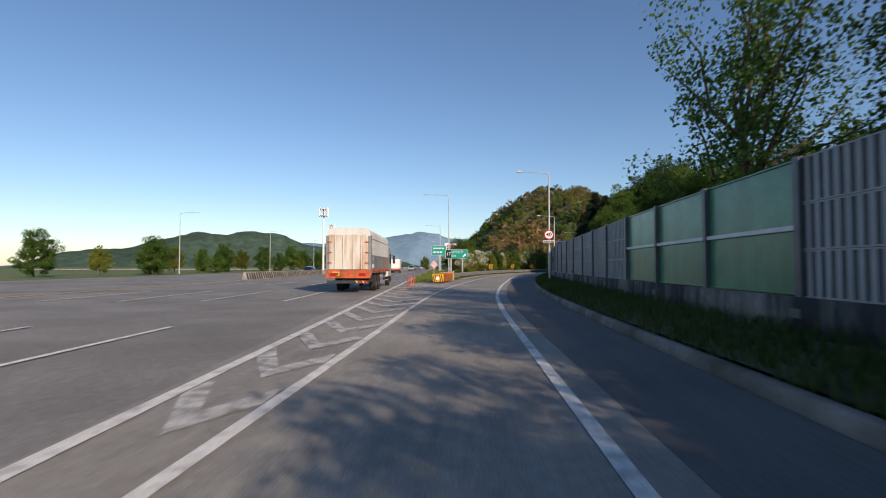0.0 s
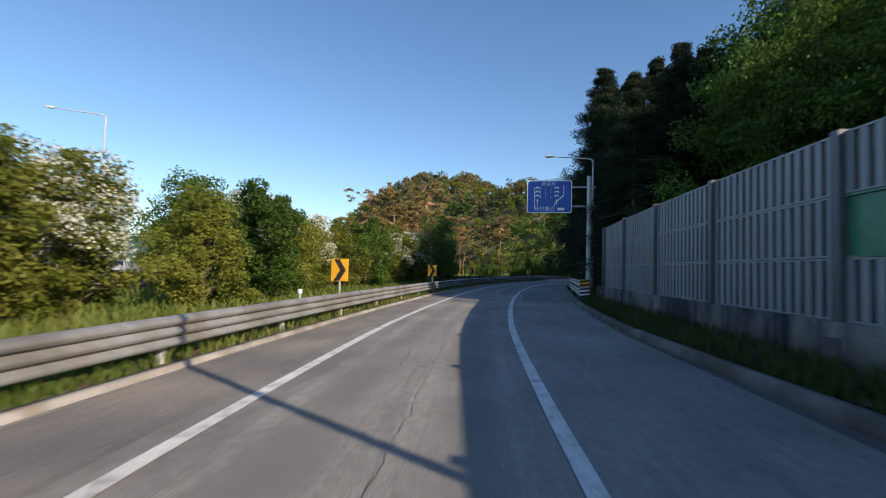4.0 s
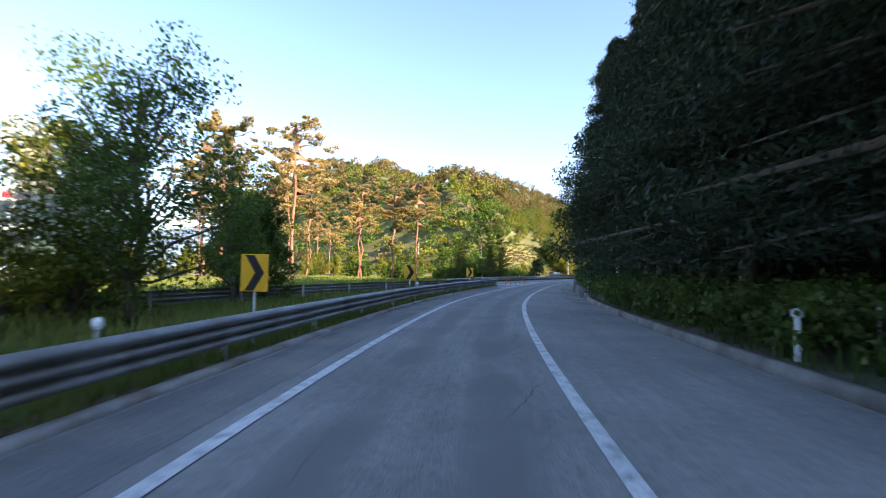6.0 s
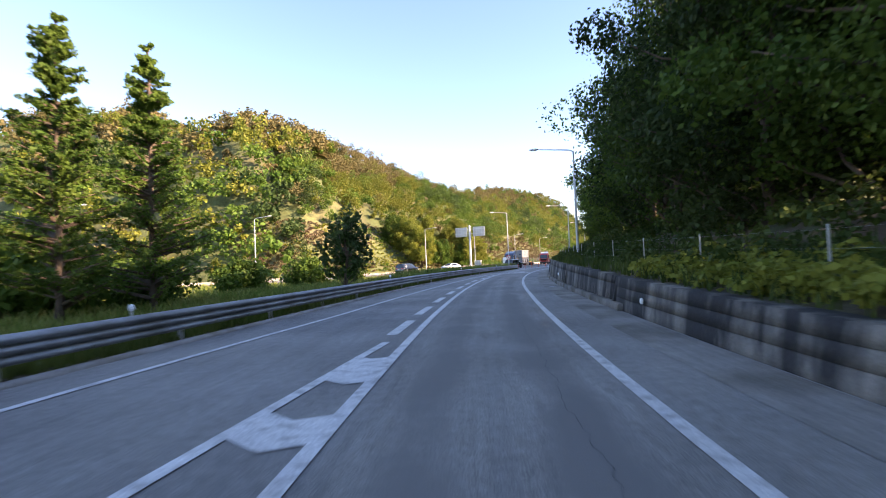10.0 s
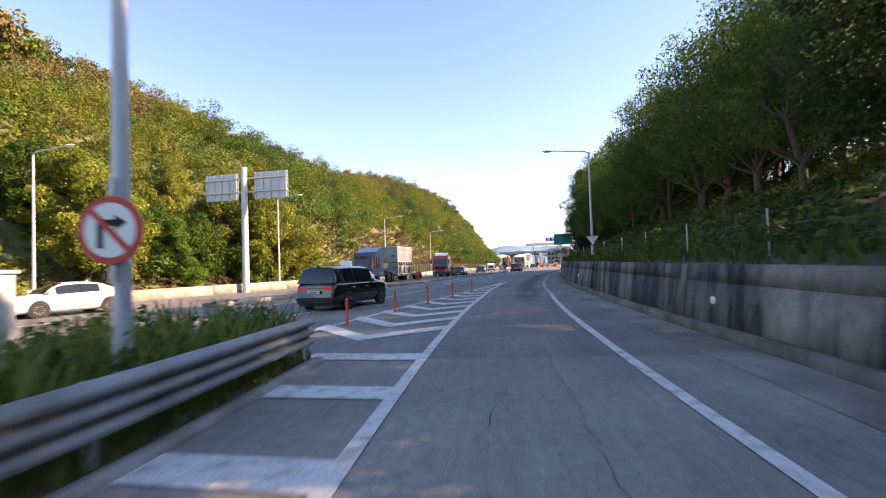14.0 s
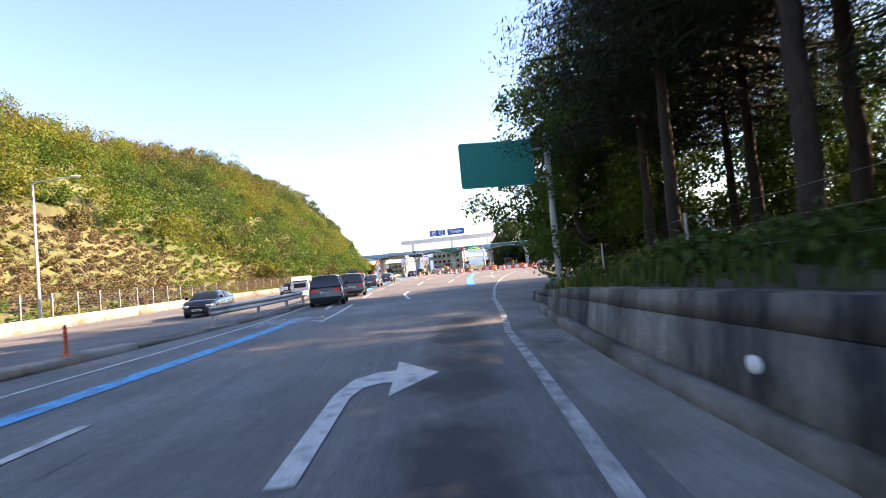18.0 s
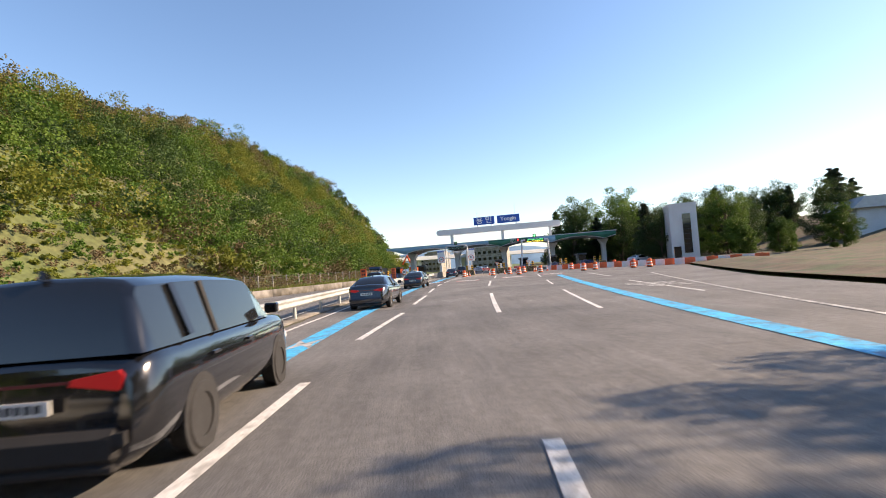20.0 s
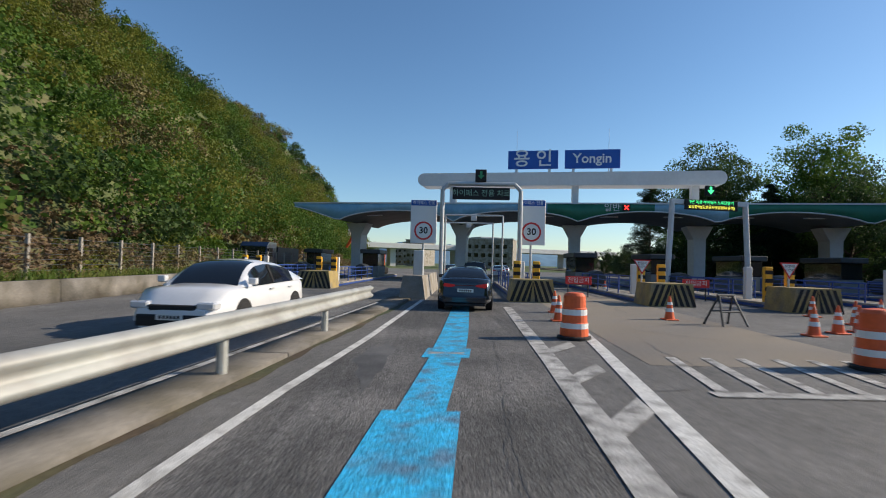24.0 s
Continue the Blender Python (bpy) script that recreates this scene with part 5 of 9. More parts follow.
def limb(bm, p, q, r0, r1, rng, bend=0.12, n=4, sides=7):
    """A bent tapering limb; returns its points."""
    p, q = np.array(p, float), np.array(q, float)
    ln = np.linalg.norm(q - p)
    pts = [p + (q - p) * t + (rng.standard_normal(3) * bend * ln * 0.25 if 0 < t < 1 else 0) for t in np.linspace(0, 1, n + 1)]
    axis = Vector(q - p).normalized()
    side = axis.orthogonal().normalized()
    other = axis.cross(side)
    last = None
    for i, c in enumerate(pts):
        r = r0 + (r1 - r0) * i / n
        ring = [bm.verts.new(Vector(c) + (side * math.cos(6.2832 * k / sides) + other * math.sin(6.2832 * k / sides)) * r) for k in range(sides)]
        if last:
            for k in range(sides):
                bm.faces.new((last[k], last[(k + 1) % sides], ring[(k + 1) % sides], ring[k])).smooth = True
        last = ring
    bm.faces.new(last)
    return pts


def graft(bm):
    """Joins each limb to the stem at the nearest point, so that the wood is one piece."""
    bm.verts.ensure_lookup_table()
    seen, stem, onto = set(), [], {}
    for v0 in bm.verts:
        if v0 in seen:
            continue
        piece, stack = [], [v0]
        seen.add(v0)
        while stack:
            v = stack.pop()
            piece.append(v)
            for e in v.link_edges:
                o = e.other_vert(v)
                if o not in seen:
                    seen.add(o)
                    stack.append(o)
        if not stem:
            stem, co = piece, np.array([v.co[:] for v in piece])
            continue
        pc = np.array([v.co[:] for v in piece])
        dist = np.linalg.norm(pc[:, None] - co[None], axis=2)
        a, b = np.unravel_index(np.argmin(dist), dist.shape)
        onto[piece[int(a)]] = stem[int(b)]
    if onto:
        bmesh.ops.weld_verts(bm, targetmap=onto)


def tree(name, label, category, h, kind, seed, leaf, leaf2=None, bark=None, r=None, per=60, size=0.26, low=0.25):
    """A tree: one trunk mesh with limbs, and one crown of small leaves in uneven clumps."""
    rng = np.random.default_rng(seed)
    t = thing(name, label, category)
    bm = bmesh.new()
    r = r or h * 0.34
    centres, radii = [], []
    if kind == "broad":
        top = limb(bm, (0, 0, -0.3), (rng.normal() * 0.3, rng.normal() * 0.3, h * 0.8), h * 0.018, h * 0.005, rng, 0.1, 5)
        for k in range(26):
            z = h * (low + (0.95 - low) * (k + rng.random()) / 26)
            f = (z / h - low) / (1 - low)
            rr = r * (0.55 + 0.5 * math.sin(math.pi * min(1, 0.2 + f * 0.85))) * (0.65 + 0.5 * rng.random()) * (1 - 0.55 * f ** 3)
            a = k * 2.4 + rng.normal() * 0.4
            base = top[min(4, int(5 * z / h * 0.85))]
            end = np.array([rr * math.cos(a), rr * math.sin(a), z])
            limb(bm, base, end, h * 0.007, h * 0.0015, rng, 0.2, 3, 5)
            for g in range(3):
                w = 0.55 + 0.25 * g
                centres.append(base * (1 - w) + end * w + rng.normal(0, 0.07 * r, 3))
                radii.append(r * (0.2 + 0.16 * rng.random()))
        squash, long = 0.75, 1.6
    elif kind == "pine":
        lean = rng.normal(0, 0.05, 2) * h
        top = limb(bm, (0, 0, -0.3), (lean[0], lean[1], h * 0.95), h * 0.0115, h * 0.004, rng, 0.045, 7)
        for k in range(17):
            f = 0.62 + 0.37 * (k + rng.random() * 0.8) / 17
            base = top[min(6, int(f * 7))] + (top[min(7, int(f * 7) + 1)] - top[min(6, int(f * 7))]) * (f * 7 % 1)
            a = k * 2.4 + rng.normal() * 0.5
            rr = r * (0.35 + 0.75 * rng.random()) * (1.3 - 0.62 * f)
            end = base + [rr * math.cos(a), rr * math.sin(a), h * 0.03 * (1 + rng.normal())]
            limb(bm, base, end, h * 0.0045, h * 0.0012, rng, 0.3, 4, 5)
            for g in range(5):
                w = 0.5 + 0.14 * g
                centres.append(base * (1 - w) + end * w + rng.normal(0, 0.06 * r, 3) + [0, 0, 0.1])
                radii.append(h * (0.018 + 0.026 * rng.random()))
        squash, long = 0.45, 2.6
    else:
        # conifers: tiers of drooping branches on a straight stem
        limb(bm, (0, 0, -0.3), (0, 0, h * 0.97), h * 0.014, h * 0.002, rng, 0.005, 36)
        tiers = 24 if kind == "conifer" else 34
        for k in range(tiers):
            f = low + (1 - low) * (k / tiers) ** 0.9
            rr = r * (1 - f) ** (0.75 if kind == "conifer" else 0.7) * 1.35 * (0.7 + 0.5 * rng.random())
            for j in range(5 if kind == "conifer" else 6):
                a = rng.random() * 6.28
                lr = rr * (0.7 + 0.45 * rng.random())
                base = np.array([0, 0, h * min(0.99, f + (0.0 if kind == "conifer" else rng.normal() * 0.025))])
                end = base + [lr * math.cos(a), lr * math.sin(a), (-0.22 if kind == "conifer" else 0.3) * lr + rng.normal() * 0.1]
                limb(bm, base, end, h * 0.0035, h * 0.001, rng, 0.1, 1, 4)
                for g in range(4 if kind != "conifer" else 3):
                    w = 0.35 + 0.65 * g / (3 if kind != "conifer" else 2)
                    centres.append(base * (1 - w) + end * w)
                    radii.append((0.12 * r + 0.11 * lr) if kind == "conifer" else (0.055 * r + 0.06 * lr) * rng.uniform(0.6, 1.3))
        squash, long = (0.6, 4.4) if kind == "conifer" else (0.75, 2.6)
    graft(bm)
    part("trunk", bm, bark or M_BARK, t)
    centres, radii = np.array(centres), np.array(radii)
    if leaf2:
        pick = (centres[:, 2] > np.quantile(centres[:, 2], 0.35)) & (rng.random(len(centres)) < 0.62)
        part("blossom", crown_mesh("blossom", [leaf_cards(centres[pick] + [0, 0, 0.15], radii[pick] * 1.22, per, size * 0.95, rng, 0.6, 0.6, 1.2, 0.85)], leaf2), None, t, "hanging white blossom clusters")
    part("crown", crown_mesh("crown", [leaf_cards(centres, radii, per, size, rng, squash, 0.35, long)], leaf), None, t)
    return t


PROTO = {
    "broad_a": tree("leafy_tree", "leafy green broadleaf tree on the verge", "tree", 8.0, "broad", 1, M_LEAF_LIGHT, per=260, size=0.12),
    "broad_b": tree("leafy_tree", "full green broadleaf tree with low limbs", "tree", 9.5, "broad", 2, M_LEAF, per=280, size=0.13, low=0.18),
    "hedge_a": tree("bushy_tree", "bushy yellow-green tree with leaves down to the grass", "tree", 6.4, "broad", 21, M_LEAF_LIGHT, per=260, size=0.1, low=0.07, r=2.3),
    "hedge_b": tree("bushy_tree", "bushy green tree with leaves down to the grass", "tree", 6.8, "broad", 22, M_LEAF, per=260, size=0.1, low=0.1, r=2.2),
    "bloom": tree("flowering_tree", "green tree covered with hanging white blossom", "tree", 6.4, "broad", 3, M_LEAF_LIGHT, M_BLOSSOM, per=220, size=0.1, low=0.12, r=2.3),
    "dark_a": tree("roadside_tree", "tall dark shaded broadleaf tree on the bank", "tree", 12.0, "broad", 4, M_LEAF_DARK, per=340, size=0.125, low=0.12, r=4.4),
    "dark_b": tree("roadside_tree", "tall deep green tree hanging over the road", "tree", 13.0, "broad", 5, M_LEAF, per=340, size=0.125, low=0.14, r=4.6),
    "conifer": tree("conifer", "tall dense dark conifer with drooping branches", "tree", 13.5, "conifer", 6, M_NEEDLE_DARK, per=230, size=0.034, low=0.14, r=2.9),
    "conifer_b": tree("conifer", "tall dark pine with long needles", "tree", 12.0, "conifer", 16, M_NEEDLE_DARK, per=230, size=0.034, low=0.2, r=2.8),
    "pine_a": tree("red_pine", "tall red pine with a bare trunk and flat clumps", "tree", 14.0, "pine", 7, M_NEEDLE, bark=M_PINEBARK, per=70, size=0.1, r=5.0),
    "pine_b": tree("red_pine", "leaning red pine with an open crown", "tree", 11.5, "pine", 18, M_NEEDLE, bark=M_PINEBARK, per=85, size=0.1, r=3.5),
    "shade_pine": tree("dark_pine", "tall dark pine with a bare trunk and spreading crown", "tree", 15.0, "conifer", 27, M_NEEDLE_DARK, bark=M_BARK_SHADE, per=170, size=0.036, low=0.4, r=4.6),
    "airy_a": tree("tall_tree", "tall open-crowned tree with fine leaves on the bank", "tree", 13.0, "broad", 31, M_LEAF, per=190, size=0.115, low=0.2, r=4.3),
    "airy_b": tree("tall_tree", "slender tall tree with thin limbs and sparse leaves", "tree", 14.5, "broad", 32, M_LEAF, per=165, size=0.115, low=0.28, r=3.9),
    "spire": tree("spire_tree", "slender pointed green tree by the road", "tree", 11.0, "spire", 9, M_LEAF, per=26, size=0.07, low=0.08, r=1.95),
    "small": tree("young_tree", "small round young tree on a thin trunk", "tree", 4.6, "broad", 10, M_LEAF_DARK, per=20, size=0.17, low=0.36, r=1.35),
    "shrub": tree("shrub", "low rounded green shrub", "shrub", 1.7, "broad", 12, M_LEAF, per=60, size=0.11, low=0.05, r=1.3),
}
used = set()


def plant(kind, s, d, scale=1.0, turn=None, z=None, label=None):
    ob = PROTO[kind]
    if z is None:
        k = float(RIGHT_KERB(s))
        z = float(bank_z(np.array(s), np.array(d))) - 0.15 if d > k + 0.5 else -0.06
    x, y = sd_xy(s, d)
    turn = (s * 37 + d * 91) % 360 if turn is None else turn
    m = pose(float(x), float(y), z, 0, 0, turn)
    if kind in used:
        ob = copy_thing(ob, m)
    else:
        used.add(kind)
        ob.matrix_basis = m
    ob.scale = (scale, scale, scale)
    if label:
        ob["label"] = label
    return ob


rt = random.Random(5)
# the shaded bank to the right of the ramp: dense rows
TALL = tab((112, 0.8), (117, 1.0), (122, 1.2), (132, 1.45), (168, 1.42), (180, 1.2), (200, 1.08), (235, 0.95), (250, 0.72), (286, 0.68), (298, 0.74), (328, 0.8), (340, 1.02), (348, 1.1), (366, 1.1))
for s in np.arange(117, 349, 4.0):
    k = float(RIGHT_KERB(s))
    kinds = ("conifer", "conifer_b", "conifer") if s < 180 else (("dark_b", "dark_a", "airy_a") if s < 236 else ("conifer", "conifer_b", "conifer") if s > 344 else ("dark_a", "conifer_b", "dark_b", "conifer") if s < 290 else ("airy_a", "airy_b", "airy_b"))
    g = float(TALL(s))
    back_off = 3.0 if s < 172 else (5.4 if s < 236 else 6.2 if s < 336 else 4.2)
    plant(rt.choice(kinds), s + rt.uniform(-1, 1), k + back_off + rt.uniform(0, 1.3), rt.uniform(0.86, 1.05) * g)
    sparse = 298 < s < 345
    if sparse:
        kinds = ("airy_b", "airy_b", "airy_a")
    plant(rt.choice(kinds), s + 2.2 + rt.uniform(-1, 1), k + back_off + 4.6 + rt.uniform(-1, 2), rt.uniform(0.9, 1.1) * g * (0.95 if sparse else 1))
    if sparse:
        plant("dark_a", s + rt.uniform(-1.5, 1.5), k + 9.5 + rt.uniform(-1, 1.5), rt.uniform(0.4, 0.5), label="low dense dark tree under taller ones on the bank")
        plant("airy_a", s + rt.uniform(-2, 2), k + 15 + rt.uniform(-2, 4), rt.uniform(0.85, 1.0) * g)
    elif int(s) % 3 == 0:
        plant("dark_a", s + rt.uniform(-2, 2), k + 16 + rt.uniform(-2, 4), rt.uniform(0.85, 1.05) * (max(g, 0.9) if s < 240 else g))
# open pines with bare trunks where the wall runs out, sunlit trees behind them
for s, off, sc in ((351, 4.6, 0.95), (354.5, 3.4, 1.0), (357, 6.5, 1.05), (360, 3.8, 0.98), (362.5, 7.6, 1.05), (364.5, 4.6, 1.0), (366.5, 9.0, 1.0), (353, 10.5, 1.0), (359, 12.0, 1.05), (369, 6.4, 1.0), (356, 14.5, 1.1), (350, 17.5, 1.15), (345, 16.5, 1.1)):
    plant("shade_pine", s, float(RIGHT_KERB(s)) + off, sc)
for s, off, kind, sc in ((352, 14.5, "dark_a", 0.72), (356, 17, "airy_b", 0.8), (360, 16, "dark_a", 0.7), (364, 15, "airy_a", 0.8), (368, 14, "dark_b", 0.75), (348, 13, "dark_a", 0.85), (342, 13, "dark_b", 0.9), (346, 19, "dark_b", 0.9), (372, 15, "dark_a", 0.85)):
    plant(kind, s, float(RIGHT_KERB(s)) + off, sc)
for s, d, kind, sc in ((371.5, 9.4, "dark_b", 0.95), (375.5, 12.2, "dark_a", 0.9), (373, 13.5, "dark_b", 1.1), (379, 16.5, "dark_a", 0.85), (384, 19, "dark_b", 0.7), (347.5, 8.2, "conifer", 1.05), (350, 7.4, "conifer_b", 1.1)):
    plant(kind, s, d, sc)
for s, d, sc in ((352, 21, 0.75), (358, 24, 0.8), (364, 22, 0.75), (368, 27, 0.8), (361, 30, 0.9), (347, 25, 0.8)):
    plant("broad_a", s, d, sc, label="sunlit yellow-green tree behind the dark pines")
# behind the noise barrier
for s in np.arange(-40, 112, 7.0):
    d = float(BARRIER(s))
    if s < 10:
        plant(rt.choice(("airy_a", "airy_b")), s + rt.uniform(-2, 2), d + 3.6 + rt.uniform(0, 2.5), rt.uniform(0.72, 0.88))
    plant(rt.choice(("broad_b", "dark_b")), s + rt.uniform(-3, 3), d + (17 if s < 60 else 11) + rt.uniform(0, 5), rt.uniform(0.65, 0.8) * (0.6 if s < 70 else 0.8))
    f = 0.6 + 0.35 * float(smooth(s, 84, 104))
    if s < 70:
        f = 0.5
    plant(rt.choice(("broad_b", "broad_a", "dark_b")), s + rt.uniform(-3, 3), d + 28 + rt.uniform(0, 6), rt.uniform(0.85, 1.05) * f)
    plant(rt.choice(("broad_b", "dark_b")), s + rt.uniform(-3, 3), d + 36 + rt.uniform(0, 8), rt.uniform(0.85, 1.1) * f)
    plant(rt.choice(("broad_b", "dark_b")), s + rt.uniform(-3, 3), d + 46 + rt.uniform(0, 8), rt.uniform(0.8, 1.0) * f)
for k in range(36):
    plant(rt.choice(("dark_b", "airy_a", "dark_b", "dark_a")), rt.uniform(112, 152), rt.uniform(15, 29), rt.uniform(1.05, 1.35))
# The first three stand unseen behind the start, added to shade the road.
for s, d, sc in ((-4, 13.5, 0.8), (-9, 12.5, 0.85), (-14, 13.0, 0.8), (102.5, 15.5, 0.95), (105.5, 17.5, 1.0), (108, 13.5, 0.9), (106.5, 22, 1.0), (110.5, 16.5, 1.0), (112.5, 12.5, 0.9), (101, 27, 1.1), (97, 31, 1.05), (94, 33, 0.85)):
    plant("dark_b", s, d, sc)
plant("airy_b", 16.5, 8.9, 0.82)
plant("airy_b", 9.0, 10.6, 0.8)
for s, off, sc in ((164, 4.9, 1.15), (171, 5.2, 1.15)):
    plant("dark_a", s, float(RIGHT_KERB(s)) + off, sc)
# the verge to the left of the ramp: a ragged hedge of small trees
for k, s in enumerate(np.arange(84, 139, 3.0)):
    base_d = -10.2 - 0.05 * max(0, s - 108)
    plant(("bloom", "hedge_a", "hedge_b", "bloom", "hedge_a")[k % 5], s + rt.uniform(-0.7, 0.7), base_d + rt.uniform(-1.2, 0.6), rt.uniform(0.58, 0.78) * (1 + 0.17 * float(smooth(s, 98, 108))))
    if k % 2 == 0 and 100 < s < 128:
        plant(rt.choice(("hedge_b", "broad_a", "hedge_a")), s + rt.uniform(-1, 1), base_d - 5 + rt.uniform(-1.5, 1.5), rt.uniform(0.62, 0.85))
    if k % 3 == 0 and 116 < s < 130:
        plant(rt.choice(("broad_b", "broad_a")), s + rt.uniform(-1, 1), base_d - 13 + rt.uniform(-3, 3), rt.uniform(0.75, 0.95))
plant("airy_a", 137.5, -9.4, 0.6, label="open green verge tree with a slim trunk")
plant("airy_b", 143.5, -10.4, 0.45, label="open green verge tree with a slim trunk")
plant("hedge_b", 146.5, -11.4, 0.78)
# a belt of trees along the highway's far side
for k in range(46):
    u, v = 70 + k * 8.5 + rt.uniform(-3, 3), -49 - rt.uniform(0, 9)
    q = hw(u, v)
    ss, dd = xy_sd(np.array([q.x]), np.array([q.y]))
    plant(rt.choice(("broad_b", "hedge_b", "broad_a")), float(ss[0]), float(dd[0]), rt.uniform(0.6, 1.05), z=-0.1, label="green tree in the belt beyond the highway")
# shrubs and low trees along the far edge of the meadow
for k in range(26):
    f = k / 25
    x, y = -88 + 62 * f + rt.uniform(-3, 3), 44 + 62 * f + rt.uniform(-3, 3)
    ss, dd = xy_sd(np.array([x]), np.array([y]))
    plant(rt.choice(("hedge_a", "hedge_a", "broad_a", "shrub")), float(ss[0]), float(dd[0]), rt.uniform(0.5, 0.9), z=-0.1, label="low yellow-green tree at the meadow's edge")
# red pines
for s, d, kind, sc in ((182.8, -14.8, "pine_a", 0.94), (182.2, -17.9, "pine_b", 0.98), (190.5, -26.5, "pine_b", 1.0), (177.6, -28.5, "pine_a", 1.42), (169, -30.5, "pine_b", 1.5), (188, -37, "pine_b", 1.6), (181, -45, "pine_a", 1.4), (203, -46, "pine_b", 1.6), (200, -33, "pine_b", 1.35), (206, -58, "pine_a", 1.25), (214, -66, "pine_b", 1.3),
                       (222, -60, "pine_a", 1.15), (230, -70, "pine_b", 1.3), (190, -50, "pine_b", 1.25), (198, -66, "pine_a", 1.2), (186, -38, "pine_a", 1.1), (240, -74, "pine_a", 1.1), (216, -82, "pine_b", 1.4), (172, -33, "pine_b", 1.1)):
    plant(kind, s, d, sc)
# pointed trees and shrubs before the merge
for s, d, kind, sc in ((203.4, -10.8, "spire", 0.55), (200, -14.5, "spire", 0.6), (206, -17.5, "spire", 0.6), (215.3, -14.9, "spire", 0.98), (218, -13.5, "spire", 0.98), (210, -22, "spire", 0.62), (231, -31, "spire", 0.6),
                       (226.0, -8.2, "small", 1.05), (196.8, -23.9, "shrub", 1.75), (199, -17, "shrub", 1.2), (206, -18, "shrub", 1.3), (218, -19, "shrub", 2.2), (222, -17, "shrub", 1.4), (240, -17, "shrub", 1.5),
                       (247, -16, "shrub", 1.1), (232, -18, "shrub", 1.4), (224, -28, "shrub", 1.9), (255, -20, "shrub", 1.0), (214, -30, "shrub", 1.8), (208, -38, "shrub", 1.9)):
    plant(kind, s, d, sc)
for k in range(16):
    p = hill_xyz(np.array([350 + k * 1.8 + rt.uniform(-1, 1)]), np.array([rt.choice((1.5, 5.5, 9.5)) + rt.uniform(-1, 1)]))[0]
    ss, dd = xy_sd(np.array([p[0]]), np.array([p[1]]))
    plant(rt.choice(("hedge_a", "broad_a", "broad_a", "hedge_b")), float(ss[0]), float(dd[0]), rt.uniform(0.95, 1.35), z=float(p[2]) - 0.2, label="tall sunlit yellow-green tree at the foot of the hill")
# a low tree line across the field, below the hill
for k in range(22):
    u, q = 190 + k * 6.4 + rt.uniform(-2, 2), -6 + rt.uniform(-5, 5)
    p = hill_xyz(np.array([u]), np.array([q]))[0]
    ss, dd = xy_sd(np.array([p[0]]), np.array([p[1]]))
    plant(rt.choice(("hedge_a", "hedge_b", "broad_a", "shrub")), float(ss[0]), float(dd[0]), rt.uniform(0.5, 0.72), z=-0.06)
# beyond the toll plaza
for k in range(90):
    s = 468 + rt.uniform(0, 120)
    d = 30 + 0.12 * abs(s - 520) + rt.uniform(0, 50)
    plant(rt.choice(("dark_a", "dark_a", "conifer_b")), s, d, rt.uniform(0.8, 1.1) * (0.45 if d < 0.62 * (s - 446) else 1.0))
for s, d, kind, sc in ((440, 41, "hedge_b", 0.62), (445, 45, "hedge_b", 0.7), (450, 43, "hedge_b", 0.62), (436, 45, "broad_b", 0.55), (458, 47, "broad_b", 0.6), (466, 38, "dark_a", 0.75), (462, 47, "dark_b", 0.85), (470, 44, "dark_a", 0.95), (500, 31, "dark_a", 1.25), (506, 35, "dark_b", 1.3), (512, 30, "conifer", 1.1), (497, 42, "dark_b", 1.35)):
    plant(kind, s, d, sc)

# ---- the far woods on the hill: uneven crowns on a scattered grid ----
rh = np.random.default_rng(21)


def hill_spots(u0, u1, q0, q1, step, wobble=0.45):
    u, q = np.meshgrid(np.arange(u0, u1, step), np.arange(q0, q1, step))
    u = u.ravel() + rh.uniform(-wobble, wobble, u.size) * step
    q = q.ravel() + rh.uniform(-wobble, wobble, q.size) * step
    return u, q


def woods(name, label, spots, radius, clumps, per, size, material, seed, tall=1.0, category="woods"):
    """Many crowns, each a ragged dome of leaf clumps."""
    rng = np.random.default_rng(seed)
    n = len(spots)
    r = radius * rng.uniform(0.6, 1.35, n)
    v = rng.standard_normal((n, clumps, 3))
    v /= np.linalg.norm(v, axis=2)[:, :, None]
    v[:, :, 2] = np.abs(v[:, :, 2]) * 1.25 * tall
    c = spots[:, None, :] + v * (r[:, None] * rng.uniform(0.45, 0.85, (n, clumps)))[:, :, None]
    c[:, :, 2] += (r * 0.55 * tall)[:, None]
    rs = np.repeat(r, clumps) * rng.uniform(0.24, 0.43, n * clumps)
    ob = part(name, crown_mesh(name, [leaf_cards(c.reshape(-1, 3), rs, per, size, rng, 0.8, 0.5, 1.4, 0.65)], material))
    return tagged(ob, label, category, kind="stuff")


far_u, far_q = hill_spots(20, 318, 4, 92, 6.0)
near_u, near_q = hill_spots(318, 750, 3, 110, 4.3)
grass_zone = (near_u > 318) & (near_u < 356) & (near_q < 15)
bare = (near_u > 366) & (near_u < 474) & (near_q < 10 + 3.5 * np.sin(near_u * 0.09))
keep = ~(grass_zone | bare | ((near_q > 76) & (near_u > 490)))
near_u, near_q = near_u[keep], near_q[keep]
closest = (near_u > 356) & (near_u < 640) & (near_q < 44)
